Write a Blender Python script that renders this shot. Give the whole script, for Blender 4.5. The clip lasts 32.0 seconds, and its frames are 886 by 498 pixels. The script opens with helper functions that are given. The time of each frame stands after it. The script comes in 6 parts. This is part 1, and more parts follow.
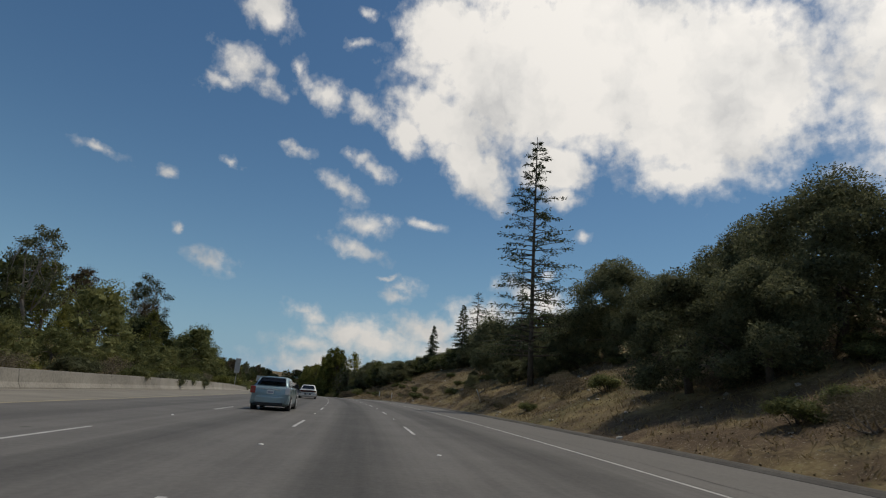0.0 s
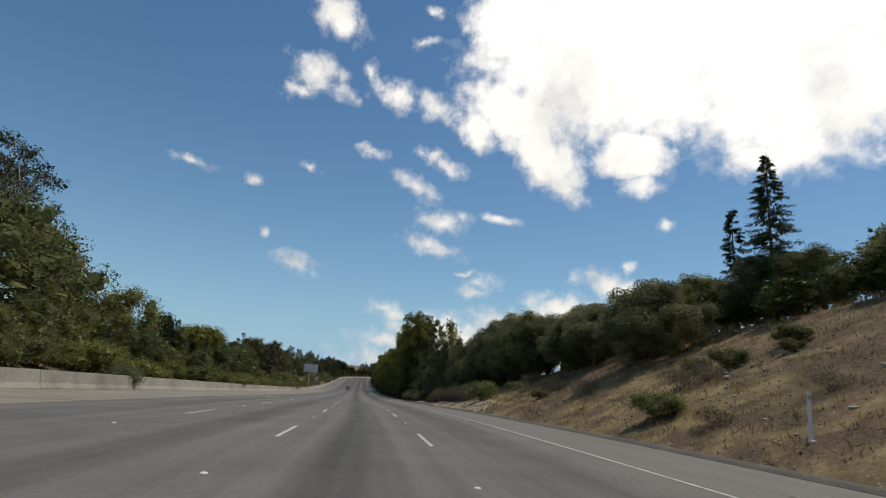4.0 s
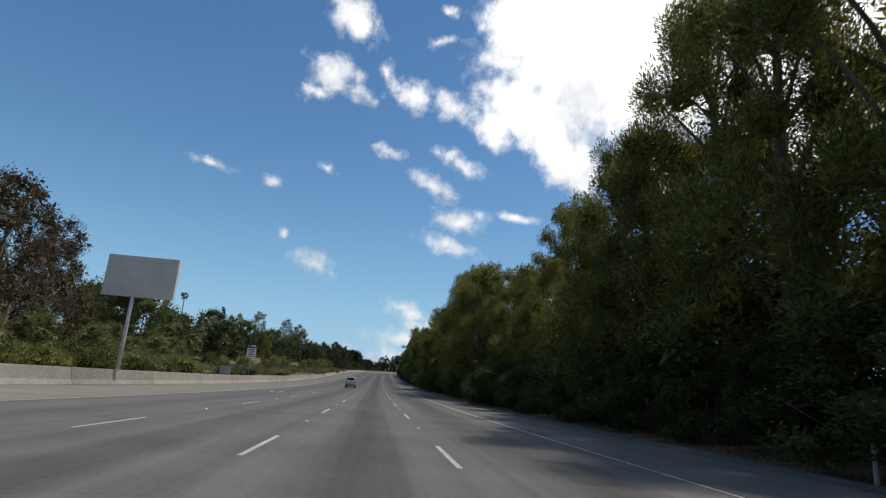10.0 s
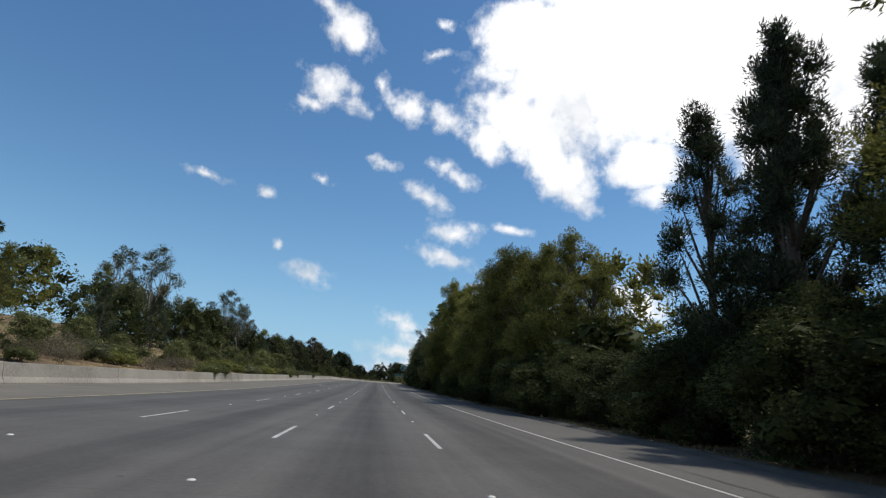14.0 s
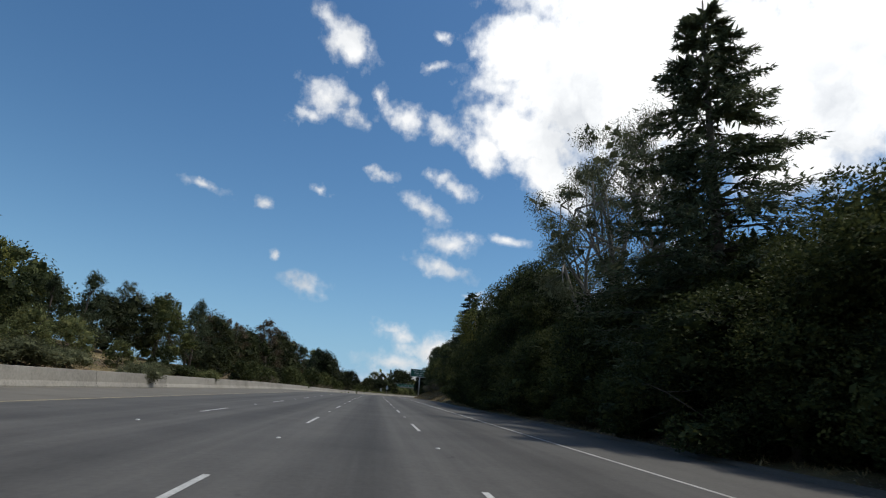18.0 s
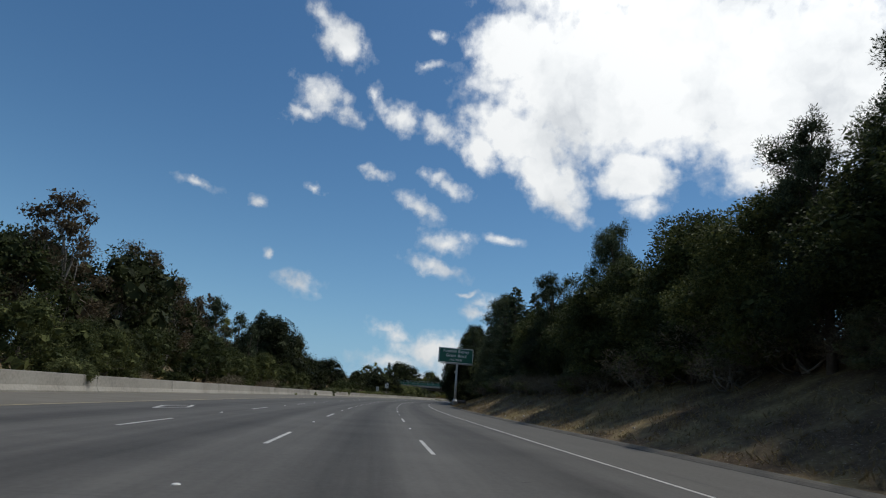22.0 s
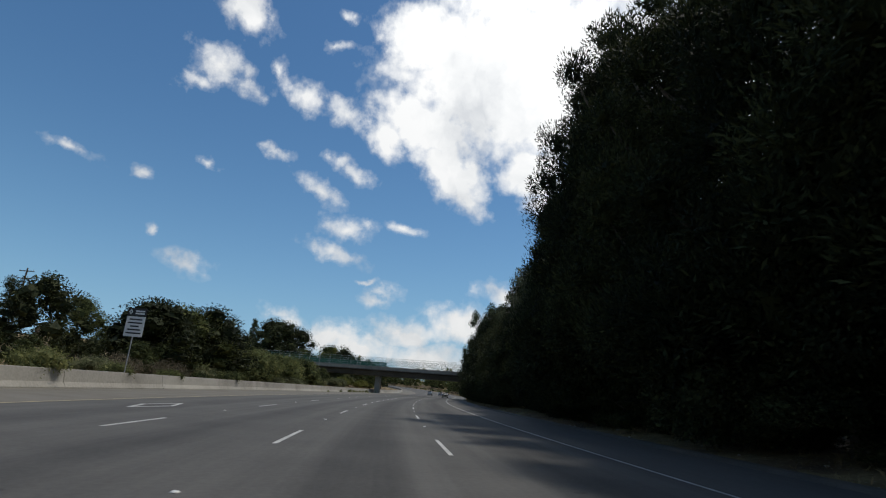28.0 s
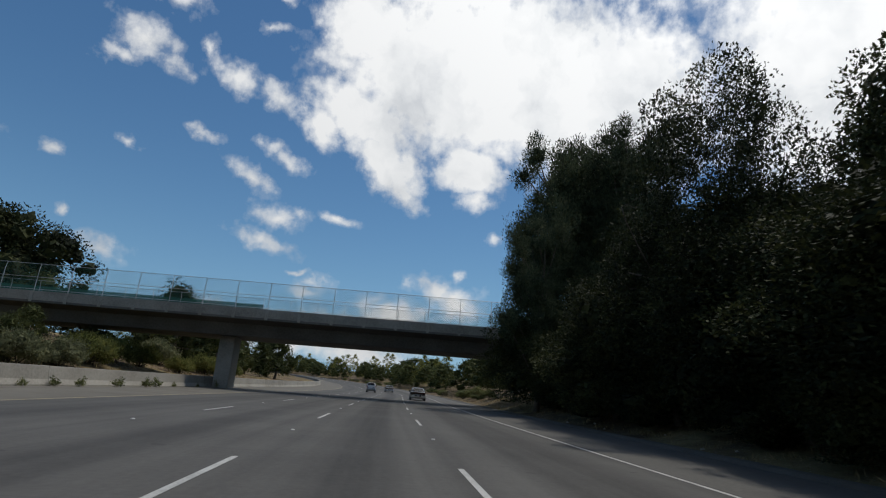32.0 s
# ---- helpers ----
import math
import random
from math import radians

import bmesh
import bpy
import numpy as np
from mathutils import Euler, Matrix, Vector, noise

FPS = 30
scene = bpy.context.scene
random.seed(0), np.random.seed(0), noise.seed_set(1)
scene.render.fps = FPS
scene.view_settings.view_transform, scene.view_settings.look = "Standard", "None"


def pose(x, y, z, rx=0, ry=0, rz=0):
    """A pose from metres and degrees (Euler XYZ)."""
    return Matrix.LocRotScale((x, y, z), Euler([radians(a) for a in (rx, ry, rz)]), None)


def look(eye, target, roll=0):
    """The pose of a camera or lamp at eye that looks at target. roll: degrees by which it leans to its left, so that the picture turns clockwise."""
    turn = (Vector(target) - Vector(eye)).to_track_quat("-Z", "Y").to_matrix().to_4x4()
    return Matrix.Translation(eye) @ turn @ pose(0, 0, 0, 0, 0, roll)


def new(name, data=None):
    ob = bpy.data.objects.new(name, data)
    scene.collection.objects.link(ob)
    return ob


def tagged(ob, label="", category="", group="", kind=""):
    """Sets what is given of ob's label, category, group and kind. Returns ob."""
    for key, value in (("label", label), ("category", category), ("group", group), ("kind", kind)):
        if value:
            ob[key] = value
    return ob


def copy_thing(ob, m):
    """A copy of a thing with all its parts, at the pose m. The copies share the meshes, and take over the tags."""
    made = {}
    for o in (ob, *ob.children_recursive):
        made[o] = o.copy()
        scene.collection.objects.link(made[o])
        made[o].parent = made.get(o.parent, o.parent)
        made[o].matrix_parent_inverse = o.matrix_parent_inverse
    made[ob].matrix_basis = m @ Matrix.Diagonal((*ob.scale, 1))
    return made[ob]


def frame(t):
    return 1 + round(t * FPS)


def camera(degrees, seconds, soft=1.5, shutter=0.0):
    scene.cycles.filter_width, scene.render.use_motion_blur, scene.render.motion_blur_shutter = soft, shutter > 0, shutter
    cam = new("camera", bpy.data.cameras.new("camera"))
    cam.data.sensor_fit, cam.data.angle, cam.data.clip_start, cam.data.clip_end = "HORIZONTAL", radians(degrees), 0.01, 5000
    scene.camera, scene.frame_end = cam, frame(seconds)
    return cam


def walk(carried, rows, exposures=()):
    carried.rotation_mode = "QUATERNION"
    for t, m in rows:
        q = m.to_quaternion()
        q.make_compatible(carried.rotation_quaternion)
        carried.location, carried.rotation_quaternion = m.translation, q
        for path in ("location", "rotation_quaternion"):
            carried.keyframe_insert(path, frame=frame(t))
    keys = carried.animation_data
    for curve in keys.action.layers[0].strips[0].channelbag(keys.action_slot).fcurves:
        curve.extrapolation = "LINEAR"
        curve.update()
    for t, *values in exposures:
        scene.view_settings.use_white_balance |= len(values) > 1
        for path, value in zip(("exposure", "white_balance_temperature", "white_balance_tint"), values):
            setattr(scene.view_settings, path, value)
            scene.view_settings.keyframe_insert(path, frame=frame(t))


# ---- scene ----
# the drive: seconds, the lens's place, a point that it looks at
ROWS = [
    (0.0, (1.48, -3.37, 1.236), (6.652, 15.244, 6.423)),
    (0.5, (3.49, 9.45, 1.236), (8.363, 28.169, 6.304)),
    (1.0, (5.31, 22.47, 1.207), (9.865, 41.289, 6.224)),
    (1.5, (6.94, 35.70, 1.155), (11.200, 54.587, 6.179)),
    (2.0, (8.35, 49.12, 1.084), (12.289, 68.069, 6.110)),
    (2.5, (9.53, 62.67, 0.992), (13.095, 81.719, 5.936)),
    (3.0, (10.46, 76.31, 0.876), (13.616, 95.434, 5.825)),
    (3.5, (11.13, 89.86, 0.729), (13.834, 109.063, 5.603)),
    (4.0, (11.60, 103.33, 0.542), (14.099, 122.581, 5.358)),
    (4.5, (11.90, 116.79, 0.314), (14.192, 136.079, 5.073)),
    (5.0, (12.04, 130.25, 0.045), (14.122, 149.574, 4.746)),
    (5.5, (12.02, 143.69, -0.265), (13.894, 163.053, 4.379)),
    (6.0, (11.90, 157.22, -0.606), (13.796, 176.575, 4.077)),
    (6.5, (11.71, 171.13, -0.970), (13.622, 190.487, 3.664)),
    (7.0, (11.54, 185.31, -1.335), (13.489, 204.664, 3.332)),
    (7.5, (11.41, 199.35, -1.683), (13.385, 218.692, 3.010)),
    (8.0, (11.31, 213.35, -2.015), (13.361, 232.673, 2.712)),
    (8.5, (11.23, 227.35, -2.332), (13.327, 246.675, 2.388)),
    (9.0, (11.17, 241.39, -2.635), (13.209, 260.722, 2.059)),
    (9.5, (11.12, 255.53, -2.924), (13.068, 274.863, 1.816)),
    (10.0, (11.07, 269.69, -3.192), (12.946, 289.028, 1.556)),
    (10.5, (11.00, 283.85, -3.434), (12.888, 303.174, 1.364)),
    (11.0, (10.94, 298.02, -3.642), (12.837, 317.326, 1.233)),
    (11.5, (10.85, 312.36, -3.815), (12.766, 331.659, 1.089)),
    (12.0, (10.77, 326.71, -3.945), (12.702, 345.985, 1.014)),
    (12.5, (10.70, 341.03, -4.031), (12.695, 360.282, 1.013)),
    (13.0, (10.64, 355.33, -4.073), (12.634, 374.575, 1.010)),
    (13.5, (10.61, 369.60, -4.073), (12.631, 388.816, 1.076)),
    (14.0, (10.61, 383.70, -4.034), (12.639, 402.915, 1.142)),
    (14.5, (10.63, 397.79, -3.955), (12.682, 416.991, 1.266)),
    (15.0, (10.65, 411.80, -3.834), (12.687, 430.984, 1.454)),
    (15.5, (10.69, 425.76, -3.669), (12.700, 444.925, 1.685)),
    (16.0, (10.74, 439.66, -3.460), (12.724, 458.806, 1.960)),
    (16.5, (10.79, 453.52, -3.209), (12.755, 472.657, 2.277)),
    (17.0, (10.85, 467.27, -2.926), (12.877, 486.377, 2.623)),
    (17.5, (10.91, 480.93, -2.630), (12.953, 500.041, 2.915)),
    (18.0, (10.97, 494.65, -2.330), (13.062, 513.743, 3.235)),
    (18.5, (11.05, 508.42, -2.031), (13.138, 527.517, 3.532)),
    (19.0, (11.12, 522.19, -1.737), (13.227, 541.293, 3.811)),
    (19.5, (11.25, 535.73, -1.453), (13.407, 554.826, 4.097)),
    (20.0, (11.39, 549.25, -1.174), (13.550, 568.346, 4.375)),
    (20.5, (11.53, 562.74, -0.900), (13.701, 581.829, 4.647)),
    (21.0, (11.69, 576.14, -0.637), (13.889, 595.228, 4.898)),
    (21.5, (11.83, 589.65, -0.388), (14.045, 608.749, 5.124)),
    (22.0, (12.01, 603.08, -0.165), (14.313, 622.157, 5.380)),
    (22.5, (12.27, 616.47, 0.029), (14.655, 635.585, 5.399)),
    (23.0, (12.63, 629.82, 0.198), (15.200, 648.939, 5.482)),
    (23.5, (13.12, 642.95, 0.349), (15.965, 662.010, 5.684)),
    (24.0, (13.78, 656.04, 0.498), (16.904, 675.046, 5.901)),
    (24.5, (14.66, 669.13, 0.651), (18.092, 688.069, 6.097)),
    (25.0, (15.76, 682.27, 0.811), (19.499, 701.148, 6.246)),
    (25.5, (17.12, 695.73, 0.978), (21.202, 714.560, 6.355)),
    (26.0, (18.76, 709.36, 1.146), (23.194, 728.108, 6.526)),
    (26.5, (20.66, 722.90, 1.316), (25.440, 741.558, 6.698)),
    (27.0, (22.81, 736.39, 1.488), (27.945, 754.955, 6.872)),
    (27.5, (25.22, 749.79, 1.663), (30.702, 768.254, 7.049)),
    (28.0, (27.92, 763.23, 1.845), (33.795, 781.566, 7.252)),
    (28.5, (30.99, 776.68, 2.035), (37.267, 794.880, 7.457)),
    (29.0, (34.32, 790.05, 2.229), (40.980, 808.111, 7.673)),
    (29.5, (37.92, 803.34, 2.420), (44.915, 821.282, 7.798)),
    (30.0, (41.72, 816.46, 2.605), (49.057, 834.276, 7.967)),
    (30.5, (45.61, 829.27, 2.782), (53.179, 847.008, 8.096)),
    (31.0, (49.67, 841.94, 2.956), (57.465, 859.569, 8.290)),
    (31.5, (53.90, 854.52, 3.134), (61.874, 872.067, 8.493)),
    (32.0, (58.29, 867.05, 3.317), (66.439, 884.516, 8.671)),
]
HEADING = [0.2385, 0.2134, 0.1882, 0.1591, 0.1340, 0.1083, 0.0814, 0.0540, 0.0324, 0.0144, -0.0036, -0.0136, -0.0115, -0.0076, -0.0047, -0.0037, -0.0047, -0.0056, -0.0055, -0.0046, -0.0035, -0.0022, 0.0002, 0.0018, 0.0027, 0.0039, 0.0041, 0.0046, 0.0054, 0.0059, 0.0065, 0.0074, 0.0091, 0.0135, 0.0229, 0.0393, 0.0620, 0.0883, 0.1159, 0.1441, 0.1723, 0.2013, 0.2315, 0.2603, 0.2865, 0.3102, 0.3312, 0.3481, 0.3601, 0.3721, 0.3803, 0.3803, 0.3544, 0.3224, 0.2904, 0.2584, 0.2264, 0.1944, 0.1624, 0.1304, 0.0984, 0.0664, 0.0344, 0.0024, -0.0296, -0.0616, -0.0936, -0.0997, -0.0997, -0.0997, -0.0997, -0.0997, -0.0997, -0.0997, -0.0997, -0.0997, -0.0997, -0.0997, -0.0997]
GRADE = [0.0014, 0.0014, 0.0014, 0.0007, -0.0027, -0.0050, -0.0070, -0.0099, -0.0145, -0.0190, -0.0236, -0.0264, -0.0257, -0.0243, -0.0228, -0.0213, -0.0195, -0.0168, -0.0133, -0.0092, -0.0049, -0.0007, 0.0032, 0.0073, 0.0119, 0.0165, 0.0206, 0.0220, 0.0218, 0.0212, 0.0208, 0.0203, 0.0189, 0.0163, 0.0130, 0.0112, 0.0115, 0.0123, 0.0122, 0.0124, 0.0127, 0.0133, 0.0140, 0.0139, 0.0133, 0.0130, 0.0135, 0.0143, 0.0143, 0.0143, 0.0149, 0.0169, 0.0189, 0.0209, 0.0229, 0.0249, 0.0269, 0.0289, 0.0309, 0.0329, 0.0343, 0.0343, 0.0343, 0.0343, 0.0343, 0.0343, 0.0343, 0.0343, 0.0343, 0.0343, 0.0343, 0.0343, 0.0343, 0.0343, 0.0343, 0.0343, 0.0343, 0.0343, 0.0343]
ROLL = 4.34
cam = camera(78.5, 32.0, soft=1.15, shutter=0.05)
walk(cam, [(t, look(eye, aim, ROLL)) for t, eye, aim in ROWS],
     exposures=[(0.0, -0.3, 7000, 10), (2.0, -0.08, 7000, 10), (3.0, 0.02, 7000, 10), (6.0, 0.4, 7100, 10), (9.0, 0.32, 6700, 10), (13.0, 0.36, 6550, 10), (19.0, 0.1, 6450, 9), (24.0, -0.06, 6400, 8), (28.0, 0.06, 6500, 9), (32.0, -0.14, 6450, 9)])

# ---- light: sun high on the right, a little behind, through broken cumulus ----
SUN_AZ, SUN_EL = 72.0, 66.0
CLOUDS = [  # azimuth, elevation, half width, half height in degrees, lean
    (-7.9, 11.1, 2.7, 1.1, -10), (7.1, 16.8, 3.1, 1.5, 0), (6.0, 14.3, 3.6, 1.0, -12), (3.9, 20.1, 3.2, 1.1, -28), (-19.5, 19.1, 2.6, 0.6, -5), (-13.7, 18.5, 0.9, 0.6, 0),
    (-1.4, 23.3, 2.1, 0.6, -8), (-8.5, 30.0, 3.3, 1.9, -10), (-5.6, 28.4, 2.3, 1.0, -15), (-10.6, 28.1, 1.9, 0.7, 0), (0.6, 29.2, 3.3, 1.7, -15), (-2.1, 31.0, 1.1, 1.3, 0),
    (5.7, 28.4, 3.2, 1.5, -20), (-6.9, 35.6, 3.4, 2.3, -30), (-9.3, 37.3, 2.7, 1.2, -20), (4.4, 37.4, 1.1, 0.7, 0), (3.4, 34.2, 1.7, 0.6, 10), (7.6, 22.4, 2.4, 1.1, -25),
    (4.9, 23.7, 1.4, 0.9, 0), (13.3, 17.4, 2.6, 0.6, -10), (-11.7, 13.7, 0.7, 0.5, -20), (-7.6, 20.6, 0.8, 0.7, 0), (2.9, 6.7, 3.6, 1.0, -12), (1.5, 7.4, 2.1, 0.8, 0),
    (6.7, 5.4, 5.0, 2.0, 0), (2.5, 3.9, 4.5, 1.3, 0), (9.5, 4.6, 4.0, 2.0, 0), (5.0, 2.0, 8.0, 1.6, 0), (10.9, 9.8, 1.6, 1.1, 0), (9.6, 11.6, 1.8, 0.3, 0), (28.9, 33.5, 19.8, 9.0, 0), (14.6, 36.4, 6.6, 3.8, 0),
    (11.7, 33.0, 4.4, 1.5, 0), (14.7, 28.1, 7.5, 3.1, -20), (18.0, 23.8, 5.6, 2.9, -35), (20.2, 21.0, 2.9, 1.6, -40), (27.4, 24.2, 4.9, 3.0, 0), (28.1, 21.0, 2.5, 1.7, 0),
    (10.5, 26.7, 3.0, 2.3, -30), (43.1, 30.0, 11.8, 9.2, 0), (41.3, 22.6, 6.7, 2.2, 0), (30.7, 17.1, 1.2, 0.8, 0), (27.0, 12.5, 1.2, 0.8, 0), (26.9, 9.9, 3.2, 1.9, 0),
    (70, 30.8, 18, 16, 0), (58, 51.5, 28, 14, 0), (25, 45.8, 16, 9, 0), (-38, 11.0, 3, 1.2, 0),
    (14.5, 6.4, 4.6, 1.9, 0), (20.5, 8.0, 4.4, 2.2, 0), (17.0, 4.2, 7.0, 2.0, 0), (24.5, 11.0, 3.2, 1.6, -10), (12.0, 10.6, 2.0, 0.9, -8),
]


def link(tree, a, b):
    tree.links.new(a, b)


def math_node(tree, op, a, b=None):
    n = tree.nodes.new("ShaderNodeMath")
    n.operation = op
    for i, v in enumerate((a, b)):
        if v is None:
            continue
        if isinstance(v, (int, float)):
            n.inputs[i].default_value = v
        else:
            tree.links.new(v, n.inputs[i])
    return n.outputs[0]


def ramp(tree, fac, stops):
    n = tree.nodes.new("ShaderNodeValToRGB")
    e = n.color_ramp.elements
    while len(e) < len(stops):
        e.new(0.5)
    for el, (p, c) in zip(e, stops):
        el.position, el.color = p, (*c, 1) if len(c) == 3 else c
    tree.links.new(fac, n.inputs[0])
    return n.outputs[0]


def mix_colour(tree, fac, a, b):
    n = tree.nodes.new("ShaderNodeMix")
    n.data_type = "RGBA"
    for i, v in ((0, fac), (6, a), (7, b)):
        if isinstance(v, (int, float)):
            n.inputs[i].default_value = v
        elif isinstance(v, tuple):
            n.inputs[i].default_value = (*v, 1)
        else:
            tree.links.new(v, n.inputs[i])
    return n.outputs[2]


def noise_tex(tree, vec, scale, detail=4.0, rough=0.55):
    n = tree.nodes.new("ShaderNodeTexNoise")
    n.inputs["Scale"].default_value, n.inputs["Detail"].default_value, n.inputs["Roughness"].default_value = scale, detail, rough
    tree.links.new(vec, n.inputs["Vector"])
    return n


def build_sky():
    world = bpy.data.worlds.new("sky")
    scene.world = world
    world.use_nodes = True
    t = world.node_tree
    t.nodes.clear()
    sky = t.nodes.new("ShaderNodeTexSky")
    sky.sky_type, sky.sun_disc = "NISHITA", False
    sky.sun_elevation, sky.sun_rotation = radians(SUN_EL), radians(SUN_AZ)
    sky.air_density, sky.dust_density, sky.ozone_density = 1.1, 0.3, 3.0
    geo = t.nodes.new("ShaderNodeTexCoord")
    d = geo.outputs["Generated"]
    sep = t.nodes.new("ShaderNodeSeparateXYZ")
    link(t, d, sep.inputs[0])
    az = math_node(t, "MULTIPLY", math_node(t, "ARCTAN2", sep.outputs[0], sep.outputs[1]), 57.2958)
    el = math_node(t, "MULTIPLY", math_node(t, "ARCSINE", sep.outputs[2]), 57.2958)
    ae = t.nodes.new("ShaderNodeCombineXYZ")
    link(t, az, ae.inputs[0]), link(t, el, ae.inputs[1])
    # ragged edges: push the place about with two sizes of noise
    wob = noise_tex(t, ae.outputs[0], 0.3, 5.0, 0.58)
    sub = t.nodes.new("ShaderNodeVectorMath")
    sub.operation = "SUBTRACT"
    link(t, wob.outputs["Color"], sub.inputs[0])
    sub.inputs[1].default_value = (0.5, 0.5, 0.5)
    sc = t.nodes.new("ShaderNodeVectorMath")
    sc.operation = "MULTIPLY"
    link(t, sub.outputs[0], sc.inputs[0])
    sc.inputs[1].default_value = (4.2, 2.6, 0.0)
    add = t.nodes.new("ShaderNodeVectorMath")
    link(t, ae.outputs[0], add.inputs[0]), link(t, sc.outputs[0], add.inputs[1])
    field = None
    for a, e, w, h, lean in CLOUDS:
        m = t.nodes.new("ShaderNodeMapping")
        m.vector_type = "TEXTURE"
        m.inputs["Location"].default_value = (a, e, 0)
        m.inputs["Rotation"].default_value = (0, 0, radians(lean))
        m.inputs["Scale"].default_value = (w, h, 1)
        link(t, add.outputs[0], m.inputs["Vector"])
        ln = t.nodes.new("ShaderNodeVectorMath")
        ln.operation = "LENGTH"
        link(t, m.outputs[0], ln.inputs[0])
        one = math_node(t, "SUBTRACT", 1.15, ln.outputs["Value"])
        k = math_node(t, "MINIMUM", math_node(t, "MULTIPLY", one, min(max(h, 1.2), 4.0)), 3.0)
        field = k if field is None else math_node(t, "MAXIMUM", field, k)
    fine = noise_tex(t, ae.outputs[0], 0.55, 5.0, 0.56)
    # loose cloud elsewhere in the sky, thin inside the view
    loose = noise_tex(t, ae.outputs[0], 0.045, 5.0, 0.55)
    side = math_node(t, "SUBTRACT", math_node(t, "ABSOLUTE", math_node(t, "SUBTRACT", az, 5.0)), 62.0)
    away = math_node(t, "MINIMUM", math_node(t, "MAXIMUM", math_node(t, "MULTIPLY", side, 0.05), 0.0), 1.0)
    other = math_node(t, "MULTIPLY", math_node(t, "MULTIPLY", math_node(t, "SUBTRACT", loose.outputs[0], 0.5), 14.0), away)
    field = math_node(t, "MAXIMUM", field, math_node(t, "SUBTRACT", other, math_node(t, "MULTIPLY", math_node(t, "SUBTRACT", 1.0, away), 5.0)))
    dens = math_node(t, "ADD", field, math_node(t, "MULTIPLY", math_node(t, "SUBTRACT", fine.outputs[0], 0.5), 2.8))
    cover = ramp(t, math_node(t, "MULTIPLY", dens, 0.52), [(0.0, (0, 0, 0)), (0.25, (0.16, 0.16, 0.16)), (0.55, (0.62, 0.62, 0.62)), (0.9, (0.97, 0.97, 0.97))])
    body = noise_tex(t, add.outputs[0], 0.12, 6.0, 0.55)
    lump = math_node(t, "ADD", math_node(t, "MULTIPLY", body.outputs[0], 1.0), math_node(t, "MULTIPLY", math_node(t, "MINIMUM", dens, 3.0), 0.02))
    white = ramp(t, lump, [(0.34, (0.70, 0.72, 0.75)), (0.48, (0.90, 0.91, 0.92)), (0.58, (1.0, 1.0, 1.0))])
    # clouds brighten towards the sun
    sunv = Vector((math.sin(radians(SUN_AZ)) * math.cos(radians(SUN_EL)), math.cos(radians(SUN_AZ)) * math.cos(radians(SUN_EL)), math.sin(radians(SUN_EL))))
    dot = t.nodes.new("ShaderNodeVectorMath")
    dot.operation = "DOT_PRODUCT"
    link(t, d, dot.inputs[0])
    dot.inputs[1].default_value = sunv
    glow = math_node(t, "POWER", math_node(t, "MAXIMUM", dot.outputs["Value"], 0.0), 2.0)
    bright = math_node(t, "ADD", 0.74, math_node(t, "MULTIPLY", glow, 0.55))
    bg1, bg2 = t.nodes.new("ShaderNodeBackground"), t.nodes.new("ShaderNodeBackground")
    hue = t.nodes.new("ShaderNodeHueSaturation")
    hue.inputs["Saturation"].default_value = 1.18
    # clear air: the blue runs down to the horizon and only pales there
    low = math_node(t, "POWER", 2.718, math_node(t, "MULTIPLY", math_node(t, "MAXIMUM", el, 0.0), -0.11))
    link(t, mix_colour(t, math_node(t, "MULTIPLY", low, 0.9), sky.outputs[0], (3.6, 5.6, 8.2)), hue.inputs["Color"])
    tint = t.nodes.new("ShaderNodeVectorMath")
    tint.operation = "MULTIPLY"
    link(t, hue.outputs[0], tint.inputs[0])
    tint.inputs[1].default_value = (0.93, 1.02, 1.03)
    link(t, tint.outputs[0], bg1.inputs[0])
    bg1.inputs[1].default_value = SKY
    link(t, white, bg2.inputs[0]), link(t, bright, bg2.inputs[1])
    mx, out = t.nodes.new("ShaderNodeMixShader"), t.nodes.new("ShaderNodeOutputWorld")
    link(t, cover, mx.inputs[0]), link(t, bg1.outputs[0], mx.inputs[1]), link(t, bg2.outputs[0], mx.inputs[2]), link(t, mx.outputs[0], out.inputs[0])


SKY = 0.080
build_sky()
sun_data = bpy.data.lights.new("sun", "SUN")
sun_data.energy, sun_data.angle, sun_data.color = 2.35, radians(2.0), (1.0, 0.95, 0.87)
sun = new("sun", sun_data)
sun.matrix_world = look((0, 0, 60), (-60 * math.sin(radians(SUN_AZ)), -60 * math.cos(radians(SUN_AZ)), 60 - 60 * math.tan(radians(SUN_EL))))

# ---- the road's line: heading and grade every 20 m from 60 m behind the start ----
S = np.arange(-60.0, 1500.5, 1.0)
NODES = np.arange(-60.0, 1501.0, 20.0)
HD, GD = np.interp(S, NODES, HEADING), np.interp(S, NODES, GRADE)
RX, RY, RZ = np.cumsum(np.sin(HD)), np.cumsum(np.cos(HD)), np.cumsum(GD)
RX, RY, RZ = RX - RX[60], RY - RY[60], RZ - RZ[60]


def heading(s):
    return float(np.interp(s, S, HD))


def at(s, u, up=0.0):
    """World place s metres along the road, u metres right of the second lane line, up above the road."""
    h = heading(s)
    return Vector((float(np.interp(s, S, RX)) + u * math.cos(h), float(np.interp(s, S, RY)) - u * math.sin(h), float(np.interp(s, S, RZ)) + up))


